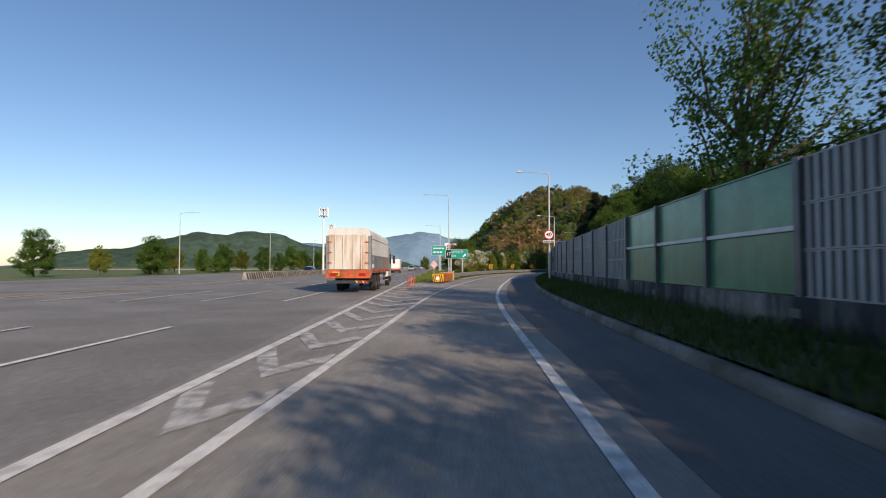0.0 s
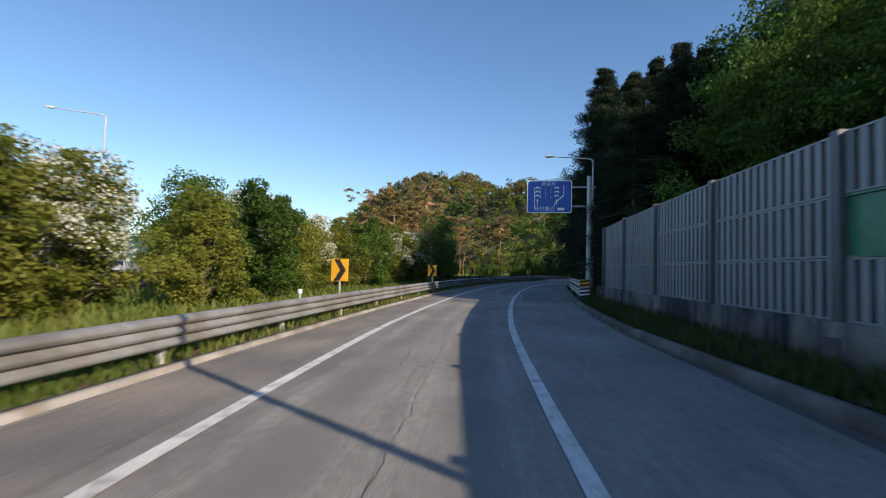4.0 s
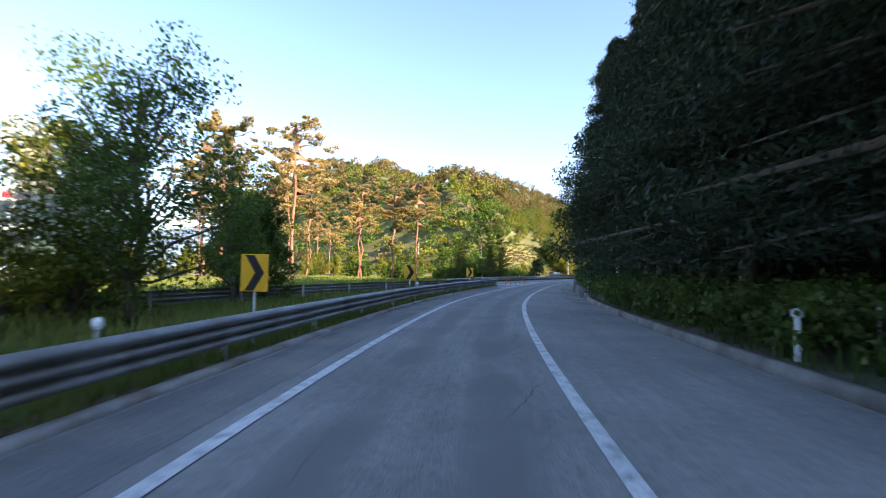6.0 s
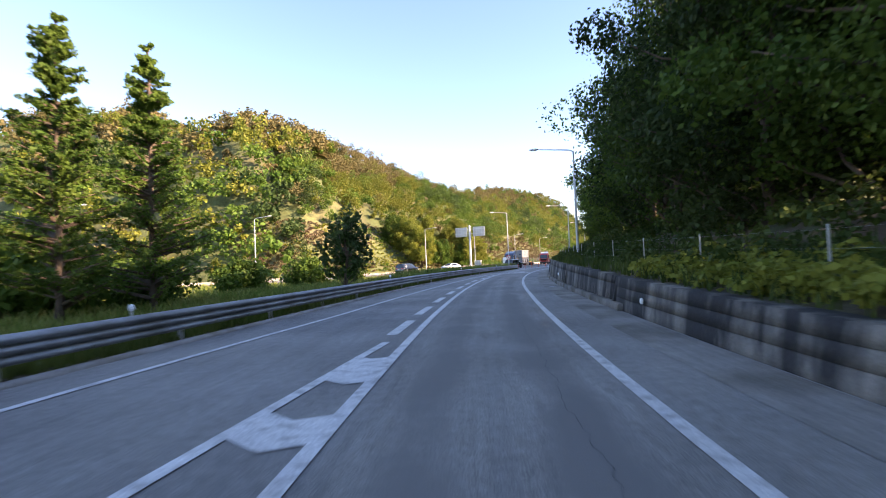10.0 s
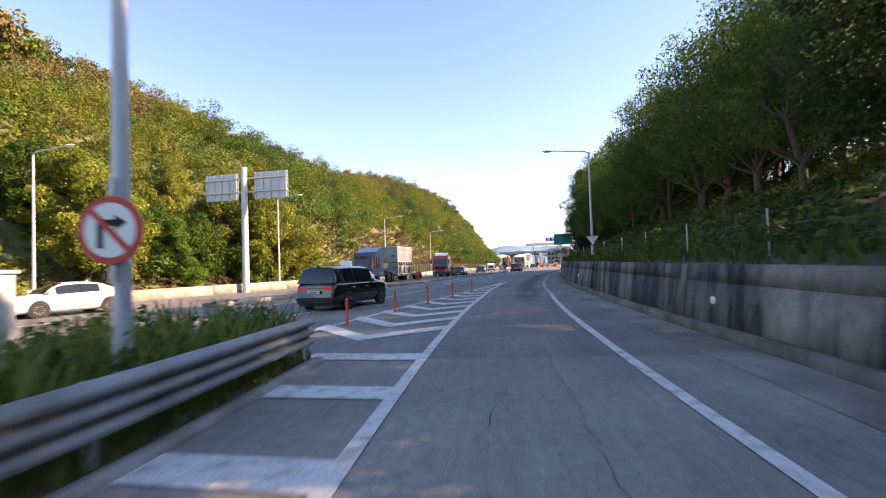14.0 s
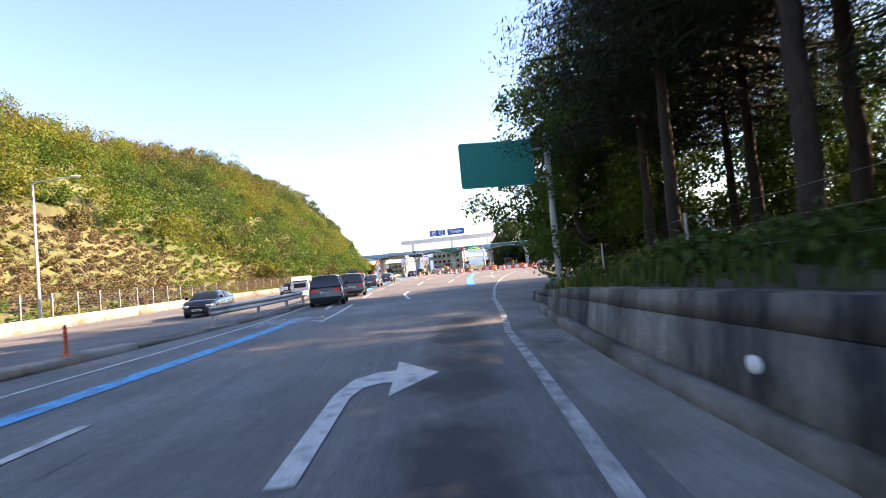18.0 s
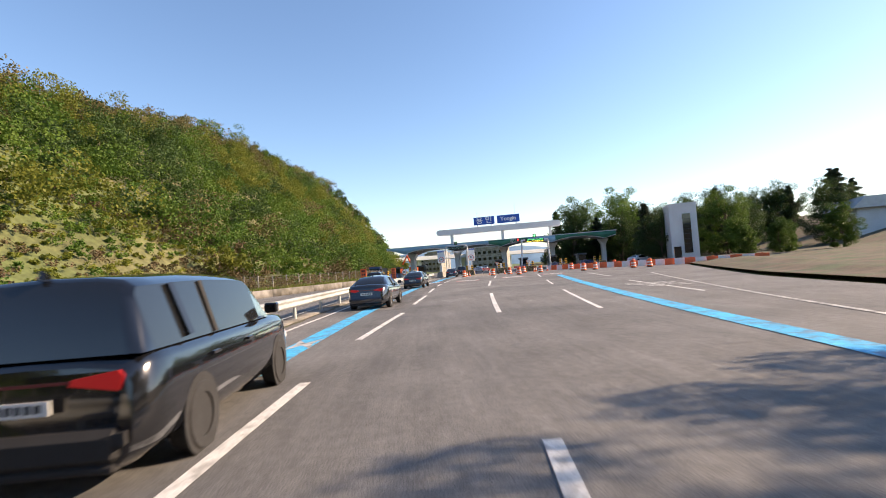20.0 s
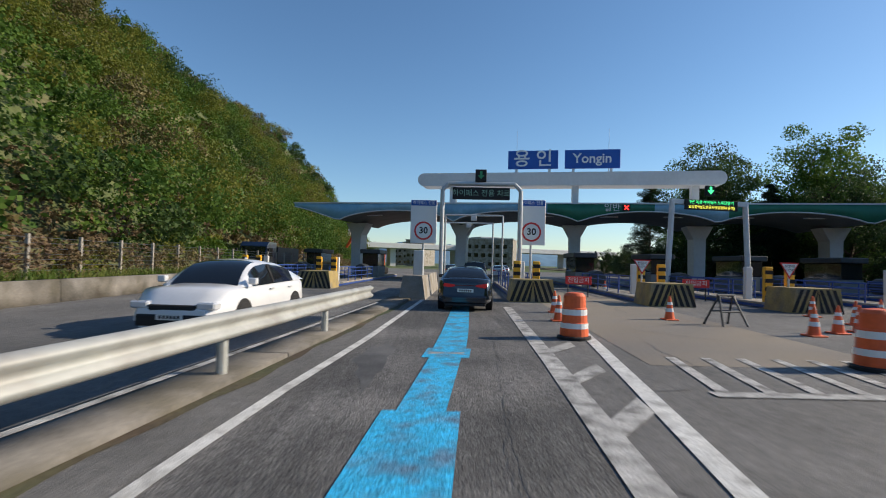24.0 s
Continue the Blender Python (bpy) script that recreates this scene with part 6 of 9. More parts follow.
for kk, (u, q, rad, cl, per, size) in enumerate(((far_u, far_q, 3.9, 9, 26, 0.62), (near_u[~closest], near_q[~closest], 3.1, 12, 42, 0.28), (near_u[closest], near_q[closest], 3.0, 13, 60, 0.2))):
    tone = np.sin(u * 0.071 + 1.3 * np.sin(q * 0.09)) + np.sin(q * 0.13 + u * 0.031) * 0.7 + rh.normal(0, 0.75, len(u))
    high = (q + rh.normal(0, 6, len(q)) > (40 if kk else 33)) & (rh.random(len(u)) < 0.85)
    brown = high | (rh.random(len(u)) < 0.05)
    spots_xyz = hill_xyz(u, q)
    woods("woods", "brownish pine woods along the ridge", spots_xyz[brown], rad * 0.95, cl, per, size, M_BROWNWOOD, 33 + kk, 1.15)
    woods("woods", "sunlit yellow-green broadleaf woods on the hillside", spots_xyz[~brown & (tone > 0.35)], rad, cl, per, size, M_LEAF_LIGHT, 41 + kk, 1.25)
    woods("woods", "green broadleaf woods on the hillside", spots_xyz[~brown & (tone <= 0.35) & (tone > -0.9)], rad, cl, per, size, M_LEAF, 51 + kk, 1.2)
    woods("woods", "deep green broadleaf woods on the hillside", spots_xyz[~brown & (tone <= -0.9)], rad * 0.95, cl, per, size, M_LEAF_DARK, 61 + kk, 1.3)
uu, uq = hill_spots(356, 650, 9, 46, 2.1)
shade = (uu < 366) | (uu > 476) | (uq > 15 + 3 * np.sin(uu * 0.09))
uu, uq = uu[shade], uq[shade]
woods("undergrowth", "low green undergrowth between the trees on the hillside", hill_xyz(uu, uq), 1.6, 4, 26, 0.24, M_LEAF, 71, 0.6, "undergrowth")
for kk, (u0, u1, q1, step, rad, per, size) in enumerate(((300, 356, 16, 1.1, 0.9, 26, 0.16), (356, 484, 15, 0.95, 0.85, 30, 0.13), (484, 640, 10, 1.3, 1.0, 26, 0.18))):
    bu, bq = hill_spots(u0, u1, 0.8, q1, step)
    mood = np.sin(bu * 0.16 + np.sin(bq * 0.5)) + 0.8 * np.sin(bu * 0.053 + 2 + bq * 0.3) + rh.normal(0, 0.5, len(bu)) + 0.9 * smooth(bq, 2, 6) - 0.2
    thin = (bu > 318) & (bu < 356) & (bq > 4) & (bq < 9)
    b_xyz = hill_xyz(bu, bq)
    woods("brush", "dry brown brush on the lower slope", b_xyz[(mood > 0.1) & ~thin], rad, 4, per, size, M_BRUSH, 34 + 10 * kk, 0.5, "brush")
    woods("brush", "low yellow-green grass and brush on the lower slope", b_xyz[((mood <= 0.1) & (mood > -0.7)) | thin], rad * 0.8, 4, per, size, M_LEAF_LIGHT, 35 + 10 * kk, 0.4, "brush")
    woods("brush", "low green brush on the lower slope", b_xyz[(mood <= -0.7) & ~thin], rad, 4, per, size, M_LEAF, 36 + 10 * kk, 0.55, "brush")

# ---- grass, weeds and creepers ----
def blades(name, label, s, d, z, height, material, seed, width=0.012, lean=0.35, category="grass", tuft=1):
    """Upright bent blades, each two quads."""
    rng = np.random.default_rng(seed)
    s, d, z = (np.repeat(np.broadcast_to(np.asarray(v, float), np.shape(s)), tuft) for v in (s, d, z))
    n = len(s)
    s = s + rng.normal(0, 0.05, n)
    d = d + rng.normal(0, 0.05, n)
    x, y = sd_xy(s, d)
    h = height * rng.uniform(0.45, 1.25, n)
    a = rng.uniform(0, 2 * math.pi, n)
    w = width * rng.uniform(0.7, 1.4, n) * (1 + h)
    side = np.stack([np.cos(a), np.sin(a), np.zeros(n)], -1) * w[:, None]
    b = rng.uniform(0, 2 * math.pi, n)
    bend = np.stack([np.cos(b), np.sin(b), np.zeros(n)], -1) * (h * lean * rng.uniform(0.2, 1.3, n))[:, None]
    p0 = np.stack([x, y, z], -1)
    p1 = p0 + bend * 0.35 + np.stack([0 * h, 0 * h, h * 0.62], -1)
    p2 = p0 + bend + np.stack([0 * h, 0 * h, h], -1)
    v = np.stack([p0 - side, p0 + side, p1 + side * 0.8, p1 - side * 0.8, p2 + side * 0.15, p2 - side * 0.15], 1).reshape(-1, 3)
    k = np.arange(n)[:, None] * 6
    f = np.vstack([k + [0, 1, 2, 3], k + [3, 2, 4, 5]])
    ob = part(name, mesh_np(name, v, f, material))
    return tagged(ob, label, category, kind="stuff")


rg = np.random.default_rng(8)
def strip_spots(n, s0, s1, dl, dr):
    s = rg.uniform(s0, s1, n)
    f = rg.random(n)
    a, b = dl(s), dr(s)
    return s, a + (b - a) * f


# long grass between the right kerb and the noise barrier, coloured for shade
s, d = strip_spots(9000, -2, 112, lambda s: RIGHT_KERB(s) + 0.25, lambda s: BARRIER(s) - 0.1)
blades("grass", "long unmown grass between the kerb and the noise barrier", s, d, bank_z(s, d) - 0.04, 0.32, M_BLADE_SHADE, 71, tuft=3)
# below and behind the left rail
s, d = strip_spots(8000, 52, 178, lambda s: LEFT_KERB(s) - 1.1, lambda s: LEFT_KERB(s) - 0.22)
blades("grass", "yellow-green grass below the guard rail", s, d, np.full(len(s), 0.0), 0.24, M_BLADE, 72, tuft=3)
s, d = strip_spots(9000, 88, 178, lambda s: LEFT_KERB(s) - 9, lambda s: LEFT_KERB(s) - 1.1)
blades("grass", "lush meadow grass behind the guard rail", s, d, np.full(len(s), 0.0), 0.4, M_BLADE, 73, tuft=3, width=0.018)
s, d = strip_spots(9000, 176, 283, lambda s: LEFT_KERB_2(s) - 1.4, lambda s: LEFT_KERB_2(s) - 0.22)
blades("grass", "tall weeds below the guard rail of the merged road", s, d, np.full(len(s), -0.06), 0.38, M_BLADE, 74, tuft=3)
s, d = strip_spots(9000, 176, 283, lambda s: LEFT_KERB_2(s) - 11, lambda s: LEFT_KERB_2(s) - 1.4)
keep = s < 262
blades("grass", "tall meadow grass and weeds behind the guard rail", s[keep], d[keep], np.full(keep.sum(), -0.08), 0.5, M_BLADE, 75, tuft=3, width=0.02)
s, d = strip_spots(14000, 140, 246, lambda s: -46 + 0 * s, lambda s: -9 + 0 * s)
keep = (d < LEFT_KERB_2(np.maximum(s, 172)) - 3) & (d < LEFT_KERB(np.minimum(s, 178)) - 8)
blades("grass", "bright green meadow grass below the pines", s[keep], d[keep], np.full(keep.sum(), -0.08), 0.42, M_BLADE, 80, tuft=4, width=0.03)
# above the retaining wall and on the bank
s, d = strip_spots(9000, 114, 364, lambda s: RIGHT_KERB(s) + 0.45, lambda s: RIGHT_KERB(s) + 3.2)
blades("weeds", "long weeds and grass hanging over the retaining wall", s, d, bank_z(s, d) - 0.02, 0.38, M_IVY, 76, tuft=3, width=0.016, category="weeds")


def creepers(name, label, s, d, lift, size, per, material, seed, radius=0.5, category="undergrowth"):
    rng = np.random.default_rng(seed)
    x, y = sd_xy(s, d)
    c = np.stack([x, y, bank_z(s, d) + lift * rng.uniform(0.2, 1.2, len(s))], -1)
    ob = part(name, crown_mesh(name, [leaf_cards(c, np.full(len(c), radius), per, size, rng, 0.6, 0.8, 1.3, 0.3)], material))
    return tagged(ob, label, category, kind="stuff")


s, d = strip_spots(1500, 130, 192, lambda s: RIGHT_KERB(s) + 0.6, lambda s: RIGHT_KERB(s) + 4)
creepers("undergrowth", "thick ivy hedge behind the low kerb wall", s, d, 0.9, 0.11, 40, M_IVY, 84)
s, d = strip_spots(3800, 112, 366, lambda s: RIGHT_KERB(s) + 1.2, lambda s: RIGHT_KERB(s) + 9)
creepers("undergrowth", "dark creepers and bushes covering the shaded bank", s, d, 0.45, 0.13, 30, M_IVY, 81)
s, d = strip_spots(500, 190, 215, lambda s: RIGHT_KERB(s) + 0.6, lambda s: RIGHT_KERB(s) + 2.4)
creepers("undergrowth", "bright yellow-green bushes on top of the wall", s, d, 0.35, 0.1, 34, M_LEAF_LIGHT, 82, 0.3)
s, d = strip_spots(900, -10, 112, lambda s: BARRIER(s) + 1, lambda s: BARRIER(s) + 14)
creepers("undergrowth", "bushes behind the noise barrier", s, d, 1.2, 0.2, 34, M_LEAF, 83, 1.0)
s, d = strip_spots(2600, 236, 284, lambda s: LEFT_KERB_2(s) - 3.6, lambda s: LEFT_KERB_2(s) - 0.5)
blades("weeds", "tall rank weeds behind the guard rail", s, d, np.full(len(s), -0.08), 1.0, M_BLADE, 77, tuft=4, width=0.014, category="weeds")
s, d = strip_spots(420, 236, 284, lambda s: LEFT_KERB_2(s) - 4.0, lambda s: LEFT_KERB_2(s) - 0.9)
x, y = sd_xy(s, d)
ob = part("weeds", crown_mesh("weeds", [leaf_cards(np.stack([x, y, rg.uniform(0.2, 0.8, len(s))], -1), np.full(len(s), 0.35), 40, 0.09, rg, 0.9, 0.5, 1.5, 0.2)], M_LEAF))
tagged(ob, "leafy green weeds behind the guard rail", "weeds", kind="stuff")
# dry creepers and grass along the mesh fence
s = rg.uniform(402, 476, 900)
d = FAR_WALL(s) - 1.15 + rg.normal(0, 0.12, 900)
x, y = sd_xy(s, d)
ob = part("creepers", crown_mesh("creepers", [leaf_cards(np.stack([x, y, rg.uniform(0.5, 1.95, 900)], -1), np.full(900, 0.3), 26, 0.085, rg, 0.9, 0.3, 1.4, 0.2)], M_BRUSH))
tagged(ob, "dry brown creepers on the mesh fence", "creepers", kind="stuff")
s, d = strip_spots(2600, 402, 476, lambda s: FAR_WALL(s) - 1.05, lambda s: FAR_WALL(s) - 0.3)
blades("grass", "long green grass on top of the low wall", s, d, np.full(len(s), 0.45), 0.5, M_BLADE, 79, tuft=3, width=0.016)
# the grassy gore between the highway and the ramp
for (u0, u1, v0, v1, n, h, seed) in ((46, 150, 0.8, 5.5, 9000, 0.5, 78),):
    u, v = rg.uniform(u0, u1, n), rg.uniform(0, 1, n)
    lim = np.interp(u, [46, 60, 80, 110, 150], [3.2, 4.5, 8.0, 16, 30])
    px = np.array([tuple(hw(a, 0.8 + b * (c - 0.8)))[:2] for a, b, c in zip(u, v, lim)])
    ss, dd = xy_sd(px[:, 0], px[:, 1])
    keep = (dd < LEFT_KERB(ss) - 0.3) | (ss < 50) & (dd < LEFT_LINE(ss) - 2.0)
    blades("grass", "long grass in the gore between highway and ramp", ss[keep], dd[keep], np.full(keep.sum(), -0.06), h, M_BLADE, seed, tuft=3, width=0.018)
# wire fence along the top of the retaining wall
wire_fence = thing("wire_fence", "thin wire fence on steel posts above the retaining wall", "fence")
me_fp = bpy.data.meshes.new("post")
_b = rodded((0, 0, -0.3), (0, 0, 1.0), 0.02, n=6)
_b.to_mesh(me_fp)
_b.free()
me_fp.materials.append(M_STEEL)
bmw = bmesh.new()
for s in np.arange(134, 362, 4.6):
    d0_, d1_ = float(RIGHT_KERB(s)) + 1.5, float(RIGHT_KERB(s + 4.6)) + 1.5
    z0_, z1_ = float(bank_z(np.array(s), np.array(d0_))), float(bank_z(np.array(s + 4.6), np.array(d1_)))
    part("post", me_fp, None, wire_fence, m=place(s, d0_, z0_))
    a, b = sd_xy(s, d0_), sd_xy(s + 4.6, d1_)
    for z in (0.35, 0.62, 0.92):
        rod(bmw, (float(a[0]), float(a[1]), z0_ + z), (float(b[0]), float(b[1]), z1_ + z), 0.0012, n=3)
part("wire", bmw, M_STEEL, wire_fence)

# ---- street lamps ----
def street_lamp(s, d, h=9.2, arm=2.3, side=-1, label="tall galvanised street lamp with a single arm", m=None):
    """A tapered pole with one arm and a flat lamp head; side -1 reaches over the road to the left."""
    t = thing("street_lamp", label, "street lamp", m if m is not None else place(s, d, float(bank_z(np.array(s), np.array(d))) - 0.05 if d > float(RIGHT_KERB(s)) else 0))
    base = t.matrix_basis.translation.z
    h -= base
    part("base_plate", boxed(-0.2, -0.2, 0, 0.2, 0.2, 0.05, 0.01), M_STEEL, t)
    part("pole", rodded((0, 0, 0), (0, 0, h), 0.1, 0.055, 12), M_POLE, t)
    bm = bmesh.new()
    rod(bm, (0, 0, h - 0.05), (side * 0.25, 0, h + 0.1), 0.05, 0.045)
    rod(bm, (side * 0.25, 0, h + 0.1), (side * arm, 0, h + 0.28), 0.045, 0.03)
    part("arm", bm, M_POLE, t)
    bm = lathe([(0.02, -0.08), (0.13, -0.05), (0.17, 0.0), (0.12, 0.07), (0.02, 0.1)], 14)
    bmesh.ops.scale(bm, vec=(2.2, 0.9, 0.8), verts=bm.verts)
    head = part("lamp_head", bm, M_WHITE, t, m=pose(side * (arm + 0.3), 0, h + 0.3))
    part("lens", boxed(-0.22, -0.1, -0.075, 0.22, 0.1, -0.055, 0.01), M_SIGNWHITE, head)
    return t


street_lamp(46.6, 4.75, 10.1, 2.4)
street_lamp(69.5, -9.2, 11.7, 3.2, -1)
street_lamp(85.5, 5.0, 9.8, 2.3)
street_lamp(121, 5.4, 9.2, 2.6)
street_lamp(159.6, 6.4, 9.0, 2.3)
street_lamp(197.5, 6.0, 9.0, 2.4)
street_lamp(235, 5.4, 9.0, 2.4)
street_lamp(271.8, 5.8, 8.8, 2.4)
street_lamp(308.2, 4.9, 8.7, 2.3)
street_lamp(279.7, -4.3, 9.2, 2.2)
for s, d in ((299, -27.5), (319.5, -25.0), (345, -23), (262, -38), (244, -47), (380, -22)):
    street_lamp(s, d, 9.0, 2.2, 1, "weathered street lamp on the far side of the road")
for u, v in ((120, 3.5), (160, 3.5), (205, 4), (90, -46), (140, -46), (190, -46), (245, -46)):
    m = hw_pose(u, v)
    street_lamp(0, 0, 11.5, 3.0, -1 if v > 0 else 1, "tall street lamp beside the highway", m=m)


# ---- road signs ----
def words(parent, text, x, z, size, material=None, y=-0.012, stretch=1.0, bold=0.0, name="lettering"):
    return part(name, text_mesh(text, size, material or M_SIGNWHITE, 0.003, "CENTER", stretch, bold), None, parent, m=pose(x, y, z))


def bars(parent, x0, x1, z, h, material, n=4, y=-0.012):
    """Writing too small to read, as plain bars."""
    w = (x1 - x0) / n
    bm = bmesh.new()
    for k in range(n):
        box(bm, x0 + k * w, y - 0.003, z - h / 2, x0 + (k + 0.78) * w, y + 0.003, z + h / 2)
    return part("lettering", bm, material, parent)


def panel_board(name, w, h, material, parent, edge=None, x=0, z=0, depth=0.03, back=True):
    """A sign board with rounded corners, rim and stiffened back, its face to -y."""
    r = min(w, h) * 0.05
    def outline(w, h, r):
        return [(cx + r * math.cos(a), cz + r * math.sin(a)) for cx, cz, a0 in ((w / 2 - r, h / 2 - r, 0), (-w / 2 + r, h / 2 - r, 90), (-w / 2 + r, -h / 2 + r, 180), (w / 2 - r, -h / 2 + r, 270)) for a in (radians(a0), radians(a0 + 45), radians(a0 + 90))]
    board = part(name, prism(outline(w, h, r), 0, depth), M_SIGNBACK if edge is None else edge, parent, m=pose(x, 0, z))
    if edge is not None:
        part("field", prism(outline(w - 0.05 * min(w, h), h - 0.05 * min(w, h), r), -0.006, 0.002), material, board)
    else:
        part("field", prism(outline(w - 0.01, h - 0.01, r), -0.006, 0.002), material, board)
    if back:
        for zz in (-h * 0.3, h * 0.3):
            part("stiffener", boxed(-w * 0.48, depth, zz - 0.04, w * 0.48, depth + 0.06, zz + 0.04), M_SIGNBACK, board)
    return board


# exit sign at the gore
exit_sign = thing("exit_sign", "green exit sign with a black number panel on two posts", "road sign", hw_pose(60.5, 5.5, 0, -6))
b = panel_board("board", 2.95, 1.15, M_GREENSIGN, exit_sign, M_SIGNWHITE, 0, 3.12)
part("number_panel", boxed(-1.42, -0.012, -0.52, -0.72, -0.004, 0.52), M_BLACK, b)
words(b, "17", -1.07, -0.03, 0.62, y=-0.016)
words(b, "나가는곳", 0.12, 0.24, 0.42, y=-0.012)
words(b, "Exit", -0.37, -0.24, 0.36, y=-0.012)
bm = bmesh.new()
bm.faces.new([bm.verts.new((x, -0.013, z)) for x, z in ((0.75, -0.36), (0.84, -0.45), (1.09, -0.2), (1.19, -0.3), (1.24, 0.02), (0.92, -0.03), (1.0, -0.11))])
part("arrow", bm, M_SIGNWHITE, b)
for x in (-0.75, 0.75):
    part("post", rodded((x, 0.12, 0), (x, 0.12, 3.55), 0.09, n=12), M_POLE, exit_sign)

# toll lane sign, blue, hung from a mast on the bank
blue = thing("lane_sign", "blue overhead lane sign hung from a steel mast", "road sign", place(118, 0, 0))
b = panel_board("board", 2.75, 2.05, M_BLUESIGN, blue, M_SIGNWHITE, 2.45, 6.28)
words(b, "요금소", -0.05, 0.8, 0.34)
words(b, "하이패스", -0.3, -0.8, 0.36)
bars(b, 0.5, 1.05, -0.78, 0.16, M_SIGNWHITE, 1)


def lane_mark(name, pts):
    return part(name, prism(pts, -0.015, -0.009), M_SIGNWHITE, b)


def lane_box(name, x0, z0, x1, z1):
    return lane_mark(name, [(x0, z0), (x1, z0), (x1, z1), (x0, z1)])


lane_box("lane_line", -0.93, -0.75, -0.89, 0.55)
lane_box("lane_line", 0.86, 0.1, 0.9, 0.7)
lane_mark("lane_line", [(0.3, -0.42), (0.34, -0.46), (0.9, 0.06), (0.86, 0.12)])
lane_box("lane_line", 0.3, -0.62, 0.34, -0.42)
for k in range(8):
    for x in (-0.56, -0.24, 0.08):
        lane_box("dash", x, -0.1 + k * 0.09, x + 0.03, -0.05 + k * 0.09)
for x in (-0.73, 0.25 + 0.2):
    for z in (0.0, 0.25, 0.5):
        lane_mark("chevron", [(x - 0.14, z - 0.03), (x, z + 0.05), (x + 0.14, z - 0.03), (x + 0.14, z + 0.06), (x, z + 0.14), (x - 0.14, z + 0.06)])
    lane_mark("arrow", [(x - 0.02, -0.55), (x + 0.02, -0.55), (x + 0.02, -0.27), (x + 0.1, -0.32), (x, -0.14), (x - 0.1, -0.32), (x - 0.02, -0.27)])
part("mast", rodded((4.9, 0.3, 0), (4.9, 0.3, 7.6), 0.16, 0.14, 14), M_POLE, blue)
for z in (5.7, 6.9):
    part("arm", rodded((1.3, 0.14, z), (5.3, 0.3, z), 0.055), M_POLE, blue)

# tollgate sign, green
toll = thing("distance_sign", "green overhead toll gate distance sign on a mast", "road sign", place(206, 0, 0))
b = panel_board("board", 2.75, 1.85, M_GREENSIGN, toll, M_SIGNWHITE, 3.35, 5.75)
words(b, "요금내는 곳", 0, 0.48, 0.46)
words(b, "Tollgate", 0, -0.05, 0.4)
words(b, "200m", 0.05, -0.57, 0.42)
part("mast", rodded((6.2, 0.35, 0.6), (6.2, 0.35, 6.9), 0.15, 0.13, 14), M_POLE, toll)
for z in (5.3, 6.3):
    part("arm", rodded((2.4, 0.14, z), (6.3, 0.35, z), 0.05), M_POLE, toll)

# plain green sign before the plaza
gsign = thing("blank_sign", "blank green overhead sign on a steel mast", "road sign", place(368.2, 0, 0))
b = panel_board("board", 3.3, 2.0, M_GREENSIGN, gsign, None, 4.45, 5.85)
part("mast", rodded((6.9, 0.4, 0), (6.9, 0.4, 7.2), 0.16, 0.13, 14), M_POLE, gsign)
for z in (5.2, 6.5):
    part("arm", rodded((3.0, 0.14, z), (7.2, 0.4, z), 0.06), M_POLE, gsign)

# signs seen from behind on a T-shaped mast
back_sign = thing("sign_mast", "T-shaped sign mast with two boards seen from behind", "road sign", place(310.6, -22.0, 0, 0))
part("mast", rodded((0, 0, 0), (0, 0, 10.2), 0.28, 0.24, 14), M_POLE, back_sign)
for z in (8.2, 9.3):
    part("arm", rodded((-3.8, 0.1, z), (3.8, 0.1, z), 0.07), M_POLE, back_sign)
for x in (-2.2, 2.3):
    bd = part("board", boxed(x - 1.5, 0.2, 7.6, x + 1.5, 0.25, 9.8), M_SIGNBACK, back_sign)
    for k in range(5):
        part("stiffener", boxed(x - 1.4 + k * 0.68, 0.13, 7.65, x - 1.34 + k * 0.68, 0.2, 9.75), M_POLE, bd)


def round_sign(parent, r, z, ring, field, y=0.0):
    """A round board with a coloured ring."""
    b = part("board", lathe([(r, -0.012), (r, 0.012)], 28), ring, parent, m=pose(0, y, z, 90))
    part("field", lathe([(r * 0.8, 0.0), (r * 0.8, 0.018)], 28), field, b)
    return b


# 40 limit on the lamp
s40 = thing("limit_sign", "round 40 speed limit sign with a plate below", "road sign", place(46.2, 4.7, 0))
round_sign(s40, 0.44, 4.42, M_RED, M_SIGNWHITE)
words(s40, "40", 0, 4.42, 0.5, M_BLACK, y=-0.03, bold=0.01)
part("plate", boxed(-0.5, -0.01, 3.72, 0.5, 0.01, 3.92), M_SIGNWHITE, s40)
bars(s40, -0.44, 0.44, 3.82, 0.11, M_BLACK, 6, -0.014)
part("bracket", boxed(-0.03, 0.01, 3.65, 0.03, 0.05, 4.8), M_POLE, s40)
# no right turn on the lamp at the merge
nrt = thing("prohibition_sign", "round red prohibition sign with a crossed-out bent arrow", "road sign", place(279.55, -4.3, 0))
round_sign(nrt, 0.36, 2.05, M_RED, M_SIGNWHITE)
bm = bmesh.new()
for quadpts in (((-0.14, -0.19), (-0.07, -0.19), (-0.07, 0.04), (-0.14, 0.04)), ((-0.14, 0.04), (0.06, 0.04), (0.06, 0.11), (-0.14, 0.11)), ((0.06, -0.01), (0.19, 0.075), (0.06, 0.16))):
    bm.faces.new([bm.verts.new((x, -0.022, 2.05 + z)) for x, z in quadpts])
part("arrow", bm, M_BLACK, nrt)
part("slash", prism([(-0.22, 2.23), (-0.18, 2.28), (0.22, 1.87), (0.18, 1.82)], -0.028, -0.022), M_RED, nrt)
